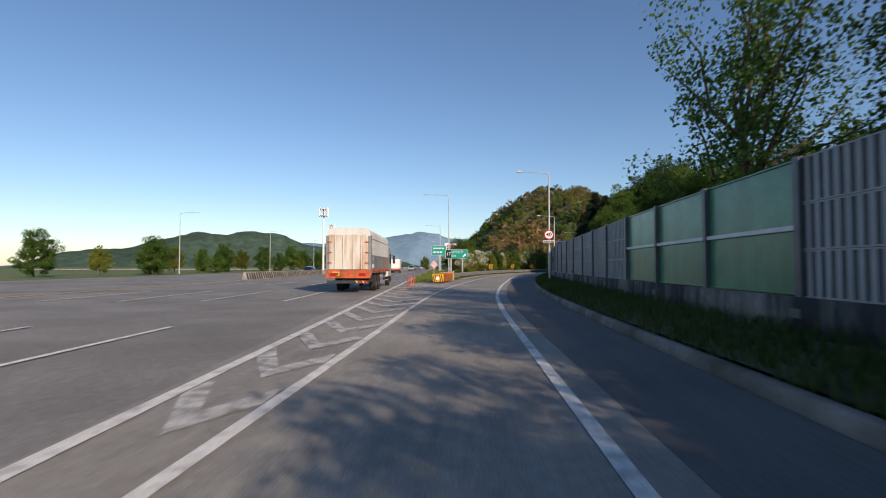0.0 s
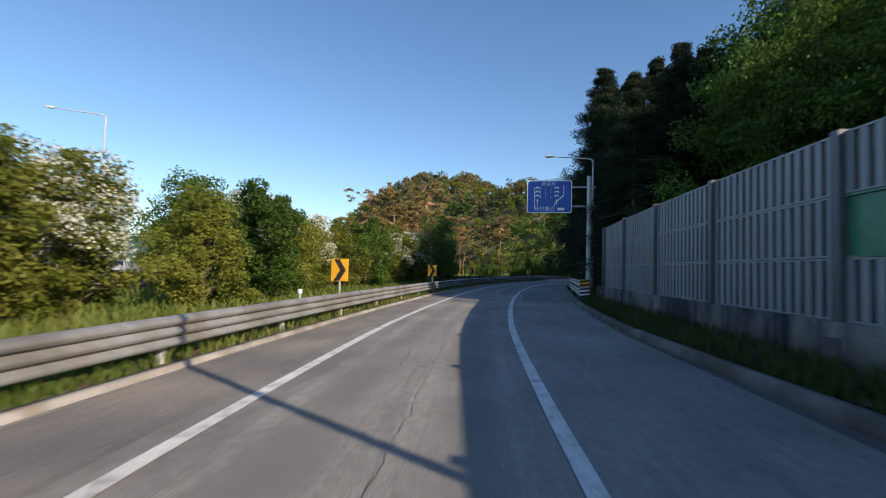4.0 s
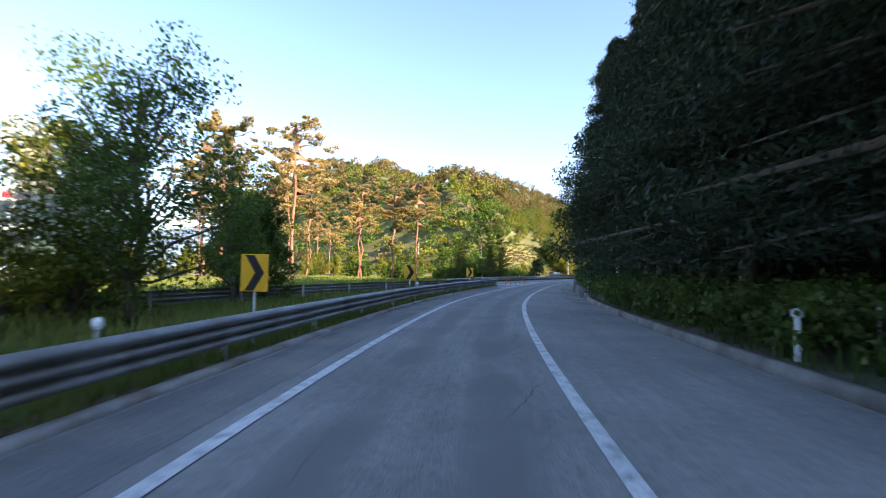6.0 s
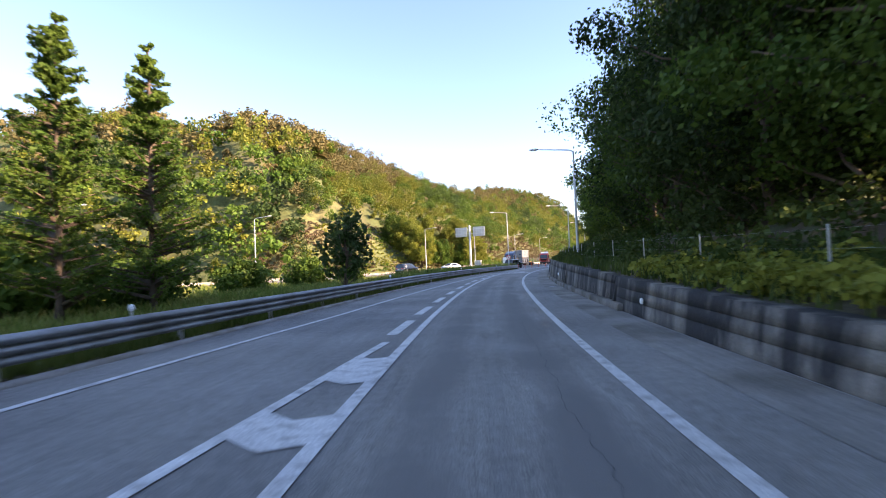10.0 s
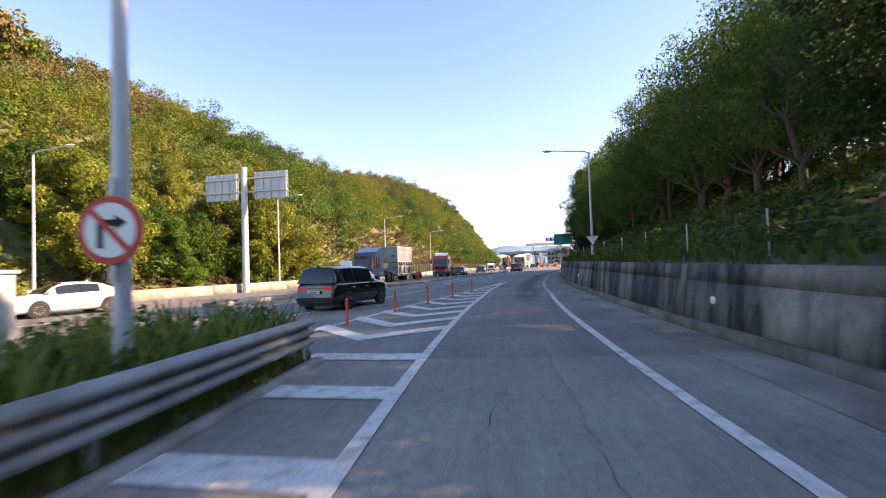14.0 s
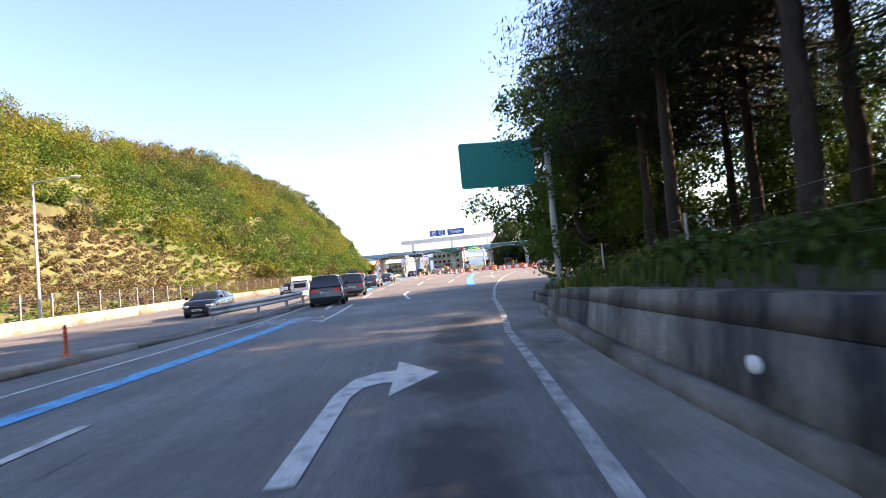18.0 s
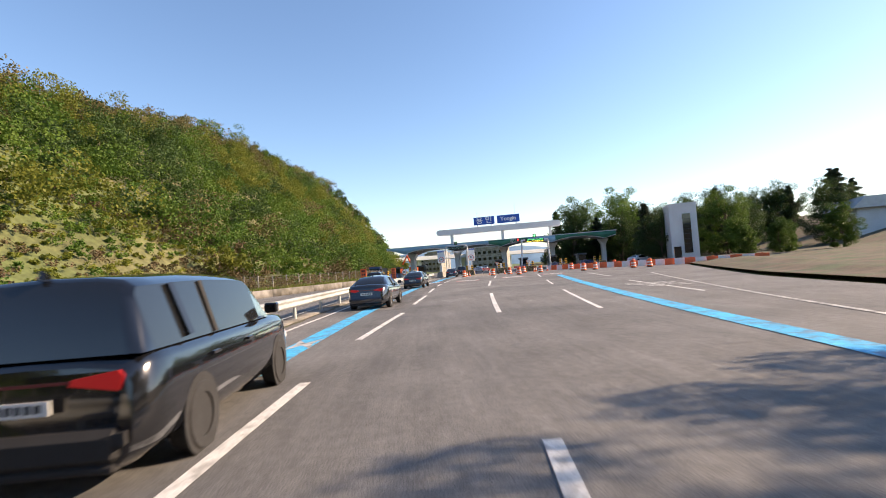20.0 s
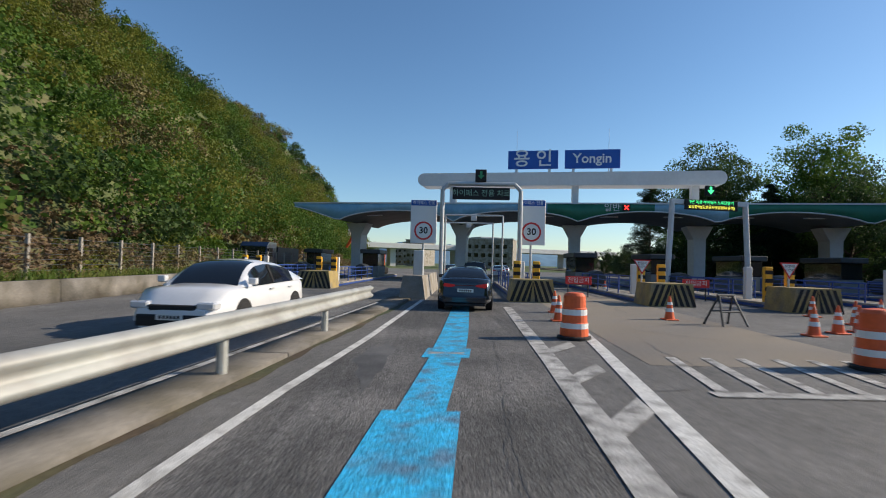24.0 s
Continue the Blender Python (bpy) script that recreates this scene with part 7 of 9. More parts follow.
part("bracket", boxed(-0.03, 0.01, 1.5, 0.03, 0.05, 2.6), M_POLE, nrt)


def slow_sign(name, m, size, z, label, plate_pole=True):
    t = thing(name, label, "road sign", m)
    h = size * 0.866
    b = part("board", prism([(-size / 2, z + h / 2), (size / 2, z + h / 2), (0, z - h / 2)], -0.01, 0.01), M_RED, t)
    part("field", prism([(-size * 0.4, z + h * 0.42), (size * 0.4, z + h * 0.42), (0, z - h * 0.34)], -0.016, 0.0), M_SIGNWHITE, t)
    part("lettering", text_mesh("천천히", size * 0.2, M_BLACK, 0.002), None, t, m=pose(0, -0.02, z + h * 0.25))
    part("lettering", text_mesh("SLOW", size * 0.17, M_BLACK, 0.002), None, t, m=pose(0, -0.02, z + h * 0.03))
    if plate_pole:
        part("post", rodded((0, 0.05, 0), (0, 0.05, z + h * 0.45), 0.04), M_POLE, t)
    return t


slow_sign("slow_sign", place(308.0, 4.9, 1.7), 0.85, 1.15, "red and white triangular slow sign on a lamp post", False)


# ---- chevron boards behind the left rail ----
def chevron_board(s, d, m=None):
    t = thing("chevron_board", "yellow and black chevron board on a short post", "road sign", place(s, d, 0, -6), group="chevron boards")
    b = part("board", boxed(-0.3, -0.012, 1.08, 0.3, 0.012, 1.82, 0.008), M_YELLOW, t)
    part("chevron", prism([(-0.2, 1.8), (0.0, 1.8), (0.22, 1.45), (0.0, 1.1), (-0.2, 1.1), (0.02, 1.45)], -0.018, -0.013), M_BLACK, b)
    part("post", rodded((0, 0.03, 0), (0, 0.03, 1.8), 0.035), M_POLE, t)
    return t


for s in (85.5, 102.3, 119.0, 135.2, 149.8, 166.9):
    chevron_board(s, float(LEFT_KERB(s)) - 0.68)
def delineator(m, on_rail=True):
    """A white ball marker on a short stem."""
    t = thing("delineator", "white round reflector marker on a thin stem", "delineator", m, group="delineators")
    part("stem", rodded((0, 0, 0), (0, 0, 0.14), 0.025, n=8), M_POLE, t)
    part("reflector", lathe([(0.01, 0.1), (0.04, 0.11), (0.06, 0.15), (0.06, 0.19), (0.04, 0.23), (0.01, 0.24)], 12), M_SIGNWHITE, t)
    return t


for s in (53.6, 79, 98.5, 131, 150, 171):
    delineator(place(s, float(LEFT_KERB(s)) - 0.33, 0.74))
for s in (190, 209, 228, 250, 268):
    delineator(place(s, float(LEFT_KERB_2(s)) - 0.28, 0.74))
for s in (134.5, 160, 174, 193, 212, 230, 252, 263, 285, 304, 319, 337, 351):
    h = float(WALL_TOP(s))
    if h > 0.7:
        t = thing("delineator", "white round reflector on the concrete wall", "delineator", place(s, float(RIGHT_KERB(s)) + 0.0, h * 0.5), group="delineators")
        part("reflector", lathe([(0.075, -0.01), (0.075, 0.03), (0.03, 0.05)], 12), M_SIGNWHITE, t, m=pose(0, 0, 0, 0, -90))
    else:
        t = thing("delineator", "white round reflector marker on a post behind the kerb", "delineator", place(s, float(RIGHT_KERB(s)) + 0.6, 0.15), group="delineators")
        part("stem", rodded((0, 0, 0), (0, 0, 0.75), 0.05, n=8), M_WHITE, t)
        part("reflector", lathe([(0.01, 0.7), (0.09, 0.74), (0.1, 0.84), (0.01, 0.88)], 12), M_SIGNWHITE, t)


# ---- orange flexible posts ----
def flex_post(m, h=0.75, label="orange flexible lane post with reflective bands"):
    t = thing("lane_post", label, "lane post", m, group="orange lane posts")
    part("foot", lathe([(0.11, 0), (0.1, 0.025), (0.055, 0.05)], 12), M_ORANGE, t)
    part("tube", lathe([(0.042, 0.04), (0.04, h), (0.02, h + 0.02)], 10), M_ORANGE, t)
    for z in (0.45, 0.56, 0.67):
        part("band", lathe([(0.045, z), (0.045, z + 0.045)], 10), M_RED, t)
    return t


first = flex_post(place(182.2, -3.7))
for s, d in ((184.4, -3.5), (186.5, -3.3), (188.7, -3.1), (190.8, -2.9)):
    copy_thing(first, place(s, d))
for k, s in enumerate((284.6, 288, 291.6, 295.2, 299, 303)):
    copy_thing(first, place(s, float(GORE_L(s)) + 0.45))
for u, v in ((33, 0.9), (35.5, 1.0), (37.5, 1.1)):
    copy_thing(first, hw_pose(u, v))
for s in (321, 334, 347, 360):
    t = copy_thing(first, place(s, float(MEDIAN(s)) - 0.5, 0.2))

# ---- crash cushion at the gore ----
cushion = thing("crash_cushion", "rusty orange crash cushion with a striped nose", "crash cushion", place(43.0, -5.1, 0, 3))
M_RUSTORANGE = mat("rusty orange steel", (0.6, 0.17, 0.03), 0.6, 0.2, scale=2, var=0.2, fine=14, fine_var=0.15, col2=(0.2, 0.08, 0.035), stain=0.55, stain_scale=1.2)
for k in range(6):
    part("side_panel", boxed(-0.5 - 0.012 * k, 0.2 + k * 1.3, 0.12, 0.5 + 0.012 * k, 1.56 + k * 1.3, 0.82, 0.03), M_RUSTORANGE, cushion)
    for z in (0.28, 0.5, 0.7):
        part("rib", boxed(-0.56 - 0.012 * k, 0.22 + k * 1.3, z, 0.56 + 0.012 * k, 1.52 + k * 1.3, z + 0.07, 0.01), M_RUSTORANGE, cushion)
nose = part("nose", boxed(-0.5, 0, 0.1, 0.5, 0.3, 0.85, 0.06), M_YELLOW, cushion, "yellow nose with black arrow stripes")
for k in range(3):
    for sg in (-1, 1):
        part("stripe", prism([(sg * (0.1 + k * 0.16), 0.12), (sg * (0.18 + k * 0.16), 0.12), (sg * (0.02 + k * 0.16), 0.8), (sg * (-0.06 + k * 0.16 if k else 0.0), 0.8)], -0.008, 0.0), M_BLACK, nose)
part("emblem", lathe([(0.16, 0), (0.16, 0.012)], 16), M_SIGNWHITE, nose, m=pose(0, -0.012, 0.45, 90))
block = thing("concrete_block", "concrete end block with yellow and black stripes", "barrier", place(52.3, -5.85, 0, 6))
part("block", boxed(-0.72, 0.02, 0, 0.72, 1.3, 0.86, 0.04), M_CONC, block)
fld = part("stripe_field", boxed(-0.72, -0.02, 0.22, 0.72, 0.015, 0.86), M_YELLOW, block)
for k in range(7):
    x = -0.7 + k * 0.2
    part("stripe", prism([(x, 0.24), (x + 0.09, 0.24), (min(x + 0.3, 0.71), 0.84), (min(x + 0.21, 0.68), 0.84)], -0.026, -0.021), M_BLACK, fld)
diamond = thing("marker_sign", "white diamond marker sign with orange dots", "road sign", place(57.0, -8.3))
b = part("board", boxed(-0.33, -0.01, -0.33, 0.33, 0.01, 0.33, 0.01), M_SIGNWHITE, diamond, m=pose(0, 0, 1.7, 0, 45))
for i in (-1, 0, 1):
    for j in (-1, 0, 1):
        part("dot", lathe([(0.075, 0), (0.075, 0.01)], 12), M_ORANGE, b, m=pose(i * 0.2, -0.012, j * 0.2, 90))
part("post", rodded((0, 0.03, 0), (0, 0.03, 1.7), 0.04), M_POLE, diamond)
# striped rail end on the bank side
endb = thing("rail_end", "striped yellow and black guard rail end plate", "barrier", place(111.8, 3.95, 0.1))
part("plate", boxed(-0.24, -0.05, 0.2, 0.24, 0.03, 0.72, 0.02), M_SIGNWHITE, endb)
part("plate", boxed(-0.24, -0.05, 0.76, 0.24, 0.03, 1.12, 0.02), M_YELLOW, endb)
for k in range(3):
    part("stripe", prism([(-0.24, 0.22 + k * 0.18), (-0.24, 0.31 + k * 0.18), (0.24, 0.37 + k * 0.18), (0.24, 0.28 + k * 0.18)], -0.058, -0.051), M_BLACK, endb)
for k in range(2):
    part("stripe", prism([(-0.24, 0.78 + k * 0.18), (-0.24, 0.87 + k * 0.18), (0.24, 0.93 + k * 0.18), (0.24, 0.84 + k * 0.18)], -0.058, -0.051), M_BLACK, endb)
part("post", rodded((0, 0.08, 0), (0, 0.08, 1.0), 0.06), M_STEEL, endb)
# grey roadside cabinet and small signs by the opposite carriageway
cab = thing("roadside_cabinet", "grey metal roadside control cabinet", "cabinet", place(283.5, -10.5, 0))
part("body", boxed(-0.55, -0.3, 0.1, 0.55, 0.3, 1.7, 0.03), M_POLE, cab)
part("door", boxed(-0.45, -0.32, 0.2, 0.45, -0.3, 1.55, 0.01), M_SIGNBACK, cab)
part("roof", boxed(-0.6, -0.36, 1.7, 0.6, 0.36, 1.78, 0.02), M_POLE, cab)
ws = thing("notice_board", "plain white board on a single post on the median", "sign", place(312.5, -14.2, 0.0))
part("board", boxed(-0.5, -0.03, 0.95, 0.5, 0.03, 2.3, 0.02), M_SIGNWHITE, ws)
part("post", rodded((0, 0.05, 0), (0, 0.05, 1.0), 0.05), M_POLE, ws)
for s in (416.2, 431.0):
    os_ = thing("notice_board", "orange notice board with dark lettering on a post", "sign", place(s, float(MEDIAN(s)) - 0.75, 0))
    part("board", boxed(-0.22, -0.02, 0.85, 0.22, 0.02, 1.95, 0.01), M_ORANGE, os_)
    for k in range(4):
        bars(os_, -0.14, 0.14, 1.78 - k * 0.25, 0.13, M_BLACK, 2, -0.026)
    part("post", rodded((0, 0.05, 0), (0, 0.05, 1.9), 0.035), M_POLE, os_)
l30 = thing("limit_sign", "round 30 speed limit sign with a small plate on the rail", "road sign", place(434.3, -4.0, 0))
round_sign(l30, 0.28, 1.47, M_RED, M_SIGNWHITE)
words(l30, "30", 0, 1.47, 0.31, M_BLACK, y=-0.03, bold=0.012)
part("plate", boxed(-0.28, -0.01, 1.0, 0.28, 0.01, 1.15), M_SIGNWHITE, l30)
bars(l30, -0.24, 0.24, 1.075, 0.07, M_BLACK, 5, -0.014)
part("post", rodded((0, 0.05, 0), (0, 0.05, 1.78), 0.035), M_POLE, l30)

# mobile phone masts beyond the highway
def phone_mast(m, h, label):
    t = thing("phone_mast", label, "mast", m)
    part("pole", rodded((0, 0, 0), (0, 0, h), 0.32, 0.2, 12), M_WHITE, t)
    for z in (h - 2.2, h - 0.4):
        part("ring", lathe([(1.1, z - 0.05), (1.2, z - 0.05), (1.2, z + 0.05), (1.1, z + 0.05), (1.1, z - 0.05)], 16), M_POLE, t)
    for k in range(9):
        a = k * 2 * math.pi / 9
        part("antenna", boxed(-0.16, -0.09, h - 2.4, 0.16, 0.09, h + 0.2, 0.02), M_WHITE, t, m=pose(1.2 * math.cos(a), 1.2 * math.sin(a), 0, 0, 0, math.degrees(a)))
    return t


phone_mast(place(117.6, -65.6), 18.2, "white mobile phone mast with a ring of antennas")
phone_mast(pose(-120, 20, 0), 20.0, "slim far mobile phone mast with antennas")
bb = thing("billboard", "white roadside billboard with red lettering on a post", "billboard", hw_pose(190, 9, 0, -5))
bd = part("board", boxed(-3.6, -0.15, 7.5, 3.6, 0.15, 10.6, 0.03), M_SIGNWHITE, bb)
bars(bd, -2.6, 2.6, 9.5, 0.7, M_RED, 4, -0.17)
bars(bd, -2.2, 2.2, 8.3, 0.5, M_DARKSTEEL, 5, -0.17)
for x in (-1.6, 1.6):
    part("post", rodded((x, 0, 0), (x, 0, 7.6), 0.22, n=10), M_POLE, bb)
gs = thing("distance_sign", "green direction sign on a post beside the highway", "road sign", hw_pose(112, 3.2, 0, -4))
bd = panel_board("board", 3.4, 2.2, M_GREENSIGN, gs, M_SIGNWHITE, 0, 5.2)
bars(bd, -1.3, 1.3, 0.5, 0.32, M_SIGNWHITE, 4)
bars(bd, -1.3, 0.9, -0.4, 0.32, M_SIGNWHITE, 3)
part("post", rodded((0, 0.15, 0), (0, 0.15, 6.2), 0.12), M_POLE, gs)

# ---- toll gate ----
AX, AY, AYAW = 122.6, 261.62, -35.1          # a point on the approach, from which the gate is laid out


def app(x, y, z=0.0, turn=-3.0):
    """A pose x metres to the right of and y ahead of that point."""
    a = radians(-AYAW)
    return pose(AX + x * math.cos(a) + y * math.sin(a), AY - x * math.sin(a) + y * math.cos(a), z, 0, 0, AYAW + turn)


M_CANOPYBLUE = mat("weathered light blue fascia", (0.2, 0.4, 0.55), 0.55, scale=0.6, var=0.1, fine=6, fine_var=0.05, col2=(0.3, 0.46, 0.54), stain=0.5, stain_scale=0.3)
M_CANOPYGREEN = mat("weathered dark green fascia", (0.03, 0.17, 0.1), 0.55, scale=0.6, var=0.12, fine=6, fine_var=0.05)
M_SOFFIT = mat("grey ribbed soffit", (0.16, 0.17, 0.17), 0.7, scale=0.8, var=0.15)
M_OFFWHITE = mat("off-white painted panel", (0.62, 0.63, 0.63), 0.5, scale=0.4, var=0.06, fine=4, fine_var=0.04)
M_BLUEPAINT = mat("blue painted steel", (0.02, 0.06, 0.26), 0.5, scale=3, var=0.15)
M_LEDGREEN = lamp_mat("green light dots", (0.1, 0.9, 0.25), 1.6)
M_LEDYELLOW = lamp_mat("yellow light dots", (0.9, 0.75, 0.08), 1.6)
M_LEDRED = lamp_mat("red signal light", (0.9, 0.04, 0.03), 2.0)

GATE = pose(137.5, 307.0, 0, 0, 0, -46.1)
gate = thing("toll_gate", "wide toll gate canopy with blue and green fascia on columns", "toll gate", GATE)
xs = np.arange(0, 49.01, 0.5)


def soffit_z(x):
    u = ((x - 4.4) / 10.6) % 1.0
    z = 5.2 + 0.95 * (1 - (2 * u - 1) ** 2) ** 0.7
    return np.where(x < 4.4, 6.45 - (6.45 - 5.2) * (x / 4.4) ** 1.2, z)


rows = [np.stack([xs, np.full_like(xs, y), soffit_z(xs)], -1) for y in np.linspace(0.05, 11, 12)]
part("soffit", grid_mesh("soffit", np.stack(rows, 1), M_SOFFIT, True), None, gate)
part("roof", boxed(-0.2, 0.1, 6.72, 49.2, 11, 6.86, 0.03), M_OFFWHITE, gate)
for a, b, m_ in ((0, 23, M_CANOPYBLUE), (23, 31.5, M_CANOPYGREEN), (31.5, 37, M_CANOPYBLUE), (37, 49, M_CANOPYGREEN)):
    for y, nm in ((0.0, "fascia"), (11.0, "fascia")):
        q = np.arange(a, b + 0.01, 0.5)
        lo, hi = soffit_z(q), np.full_like(q, 6.8)
        r = np.stack([np.stack([q, np.full_like(q, y - 0.06), lo], -1), np.stack([q, np.full_like(q, y - 0.06), hi], -1), np.stack([q, np.full_like(q, y + 0.06), hi], -1), np.stack([q, np.full_like(q, y + 0.06), lo], -1)], 1)
        part(nm, grid_mesh(nm, r, m_, closed=True), None, gate)
q = xs
part("trim", grid_mesh("trim", np.stack([np.stack([q, np.full_like(q, -0.09), soffit_z(q) - 0.05], -1), np.stack([q, np.full_like(q, -0.09), soffit_z(q) + 0.04], -1), np.stack([q, np.full_like(q, 0.06), soffit_z(q) + 0.04], -1), np.stack([q, np.full_like(q, 0.06), soffit_z(q) - 0.05], -1)], 1), M_OFFWHITE, closed=True), None, gate)
part("trim", boxed(-0.1, -0.1, 6.74, 49.1, -0.02, 6.86), M_OFFWHITE, gate)
for k in range(5):
    x = 4.4 + 10.6 * k
    part("column", prism([(x - 0.45, 0), (x + 0.45, 0), (x + 0.5, 4.2), (x + 1.1, 5.35), (x - 1.1, 5.35), (x - 0.5, 4.2)], 4.4, 6.2), M_OFFWHITE, gate)
for x in np.arange(7, 47, 5.3):
    part("soffit_lamp", boxed(x - 0.8, 2.0, float(soffit_z(np.array(x))) - 0.12, x + 0.8, 2.3, float(soffit_z(np.array(x))) - 0.03), M_SIGNWHITE, gate)
# the long white box above the canopy
pts = [(11.2 + 0.6 * math.cos(a) , 9.65 + 0.62 * math.sin(a)) for a in np.linspace(math.pi * 0.5, math.pi * 1.5, 9)] + [(37.8 + 0.6 * math.cos(a), 9.65 + 0.62 * math.sin(a)) for a in np.linspace(-math.pi * 0.5, math.pi * 0.5, 9)]
part("name_beam", prism(pts, 4.4, 6.6), M_OFFWHITE, gate)
for x in (14, 25.6, 36):
    part("beam_post", boxed(x - 0.3, 5.0, 6.8, x + 0.3, 5.8, 9.1), M_OFFWHITE, gate)
for x0, x1, text, sz in ((19.3, 24.0, "용 인", 1.75), (24.6, 29.6, "Yongin", 1.25)):
    b = part("name_board", boxed(x0, 5.2, 10.75, x1, 5.42, 12.5, 0.02), M_BLUESIGN, gate)
    part("lettering", text_mesh(text, sz, M_SIGNWHITE, 0.03, bold=0.02), None, b, m=pose((x0 + x1) / 2, 5.17, 11.65))
    for x in (x0 + 0.8, x1 - 0.8):
        part("board_post", boxed(x - 0.12, 5.25, 10.2, x + 0.12, 5.4, 10.8), M_OFFWHITE, gate)
for x in (20.1, 28.6):
    part("lightning_rod", rodded((x, 5.5, 10.3), (x, 5.5, 14.6), 0.03, 0.01, 6), M_POLE, gate)
part("lettering", text_mesh("일반", 0.7, M_SIGNWHITE, 0.02), None, gate, m=pose(28.2, -0.1, 6.42))
part("signal", boxed(29.0, -0.2, 6.2, 29.6, -0.06, 6.7), M_BLACK, gate)
part("signal_cross", prism([(29.1, 6.3), (29.17, 6.25), (29.5, 6.6), (29.43, 6.65)], -0.22, -0.2), M_LEDRED, gate)
part("signal_cross", prism([(29.1, 6.6), (29.17, 6.65), (29.5, 6.3), (29.43, 6.25)], -0.225, -0.205), M_LEDRED, gate)


# lane islands with booths
M_NOSE = mat("grimy yellow painted concrete", (0.36, 0.27, 0.1), 0.7, scale=2, var=0.2, fine=16, fine_var=0.15, col2=(0.2, 0.17, 0.12), stain=0.5, stain_scale=1.5)
def island(x, y, length=30, booth=True, label="raised toll lane island with a booth and striped front block", right=True):
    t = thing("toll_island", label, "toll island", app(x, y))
    part("kerb", boxed(-0.75, 0.6, 0, 0.75, length, 0.24, 0.04), M_CONC, t)
    part("kerb_stripe", boxed(-0.77, 0.8, 0.03, 0.77, length - 0.2, 0.15), M_BLUEPAINT, t)
    nose = part("nose", prism([(-0.95, 0), (0.95, 0), (0.82, 0.95), (-0.82, 0.95)], -0.2, 1.6), M_NOSE, t, "concrete block painted with black and yellow chevrons")
    for k in range(4):
        for sg in (-1, 1):
            part("stripe", prism([(sg * (0.1 + k * 0.24), 0.03), (sg * (0.24 + k * 0.24), 0.03), (sg * max(0.0, k * 0.24 - 0.08), 0.9), (sg * max(0.0, k * 0.24 - 0.2), 0.9)], -0.21, -0.201), M_BLACK, nose)
    for xx, yy in ((-0.45, 2.2), (0.45, 2.2), (0.0, 4.5)):
        p = part("bollard", boxed(xx - 0.16, yy - 0.12, 0.2, xx + 0.16, yy + 0.12, 1.75, 0.03), M_YELLOW if xx else M_OFFWHITE, t)
        if xx:
            for k in range(4):
                part("stripe", boxed(xx - 0.165, yy - 0.126, 0.35 + k * 0.36, xx + 0.165, yy - 0.12, 0.52 + k * 0.36), M_BLACK, p)
    for sg in (-1, 1):
        for z in (0.55, 0.85, 1.1):
            part("rail", rodded((sg * 0.62, 5, z), (sg * 0.62, 13, z), 0.03, n=8), M_BLUEPAINT, t)
        for yy in np.arange(5, 13.1, 2):
            part("rail_post", rodded((sg * 0.62, yy, 0.2), (sg * 0.62, yy, 1.12), 0.035, n=8), M_BLUEPAINT, t)
    if booth:
        # Canopy shade is put into the dark colours of booth body and roof.
        b = part("booth", boxed(-0.7, 15, 0.24, 0.7, 18.5, 1.15, 0.03), M_SOFFIT, t)
        part("booth_window", boxed(-0.66, 15.05, 1.15, 0.66, 18.45, 2.2, 0.03), M_GLASS, b)
        part("booth_roof", boxed(-0.85, 14.8, 2.2, 0.85, 18.7, 2.55, 0.05), M_DARKSTEEL, b)
        part("canister", lathe([(0.02, -0.9), (0.5, -0.85), (0.55, 0), (0.5, 0.85), (0.02, 0.9)], 14), M_DARKSTEEL, b, m=pose(0, 12.2, 0.8, 90))
    return t


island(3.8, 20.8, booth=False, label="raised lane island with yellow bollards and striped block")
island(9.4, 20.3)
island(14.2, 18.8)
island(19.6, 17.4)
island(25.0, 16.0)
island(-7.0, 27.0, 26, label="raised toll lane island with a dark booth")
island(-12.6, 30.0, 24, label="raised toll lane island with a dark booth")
left_end = thing("concrete_block", "stained concrete block at the end of the median rail", "barrier", app(-1.2, 20.5))
part("block", prism([(-0.6, 0), (0.5, 0), (0.35, 1.0), (-0.45, 1.0)], 0, 9), M_CONC, left_end)
part("tower", boxed(-0.2, 1.5, 0.9, 0.25, 1.9, 2.1, 0.03), M_POLE, left_end)

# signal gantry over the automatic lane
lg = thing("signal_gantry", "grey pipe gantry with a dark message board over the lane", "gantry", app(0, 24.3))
part("post", rodded((-0.1, 0, 0), (-0.1, 0, 5.2), 0.11), M_POLE, lg)
part("post", rodded((3.75, 0, 0), (3.75, 0, 5.2), 0.11), M_POLE, lg)
bm = rodded((-0.1, 0, 5.2), (0.2, 0, 5.5), 0.11)
rod(bm, (0.2, 0, 5.5), (3.45, 0, 5.5), 0.11)
rod(bm, (3.45, 0, 5.5), (3.75, 0, 5.2), 0.11)
part("beam", bm, M_POLE, lg)
b = part("message_board", boxed(0.4, -0.2, 4.72, 3.2, 0.05, 5.3, 0.02), M_BLACK, lg)
part("lettering", text_mesh("하이패스 전용 차로", 0.36, mat("unlit dots", (0.25, 0.42, 0.33), 0.6), 0.003), None, b, m=pose(1.8, -0.21, 5.0))
part("signal", boxed(1.5, -0.15, 5.62, 2.05, 0.1, 6.2, 0.02), M_BLACK, lg)
part("signal_arrow", prism([(1.72, 6.1), (1.84, 6.1), (1.84, 5.9), (1.94, 5.9), (1.78, 5.72), (1.62, 5.9), (1.72, 5.9)], -0.17, -0.155), mat("dim green", (0.05, 0.3, 0.12), 0.5), lg)
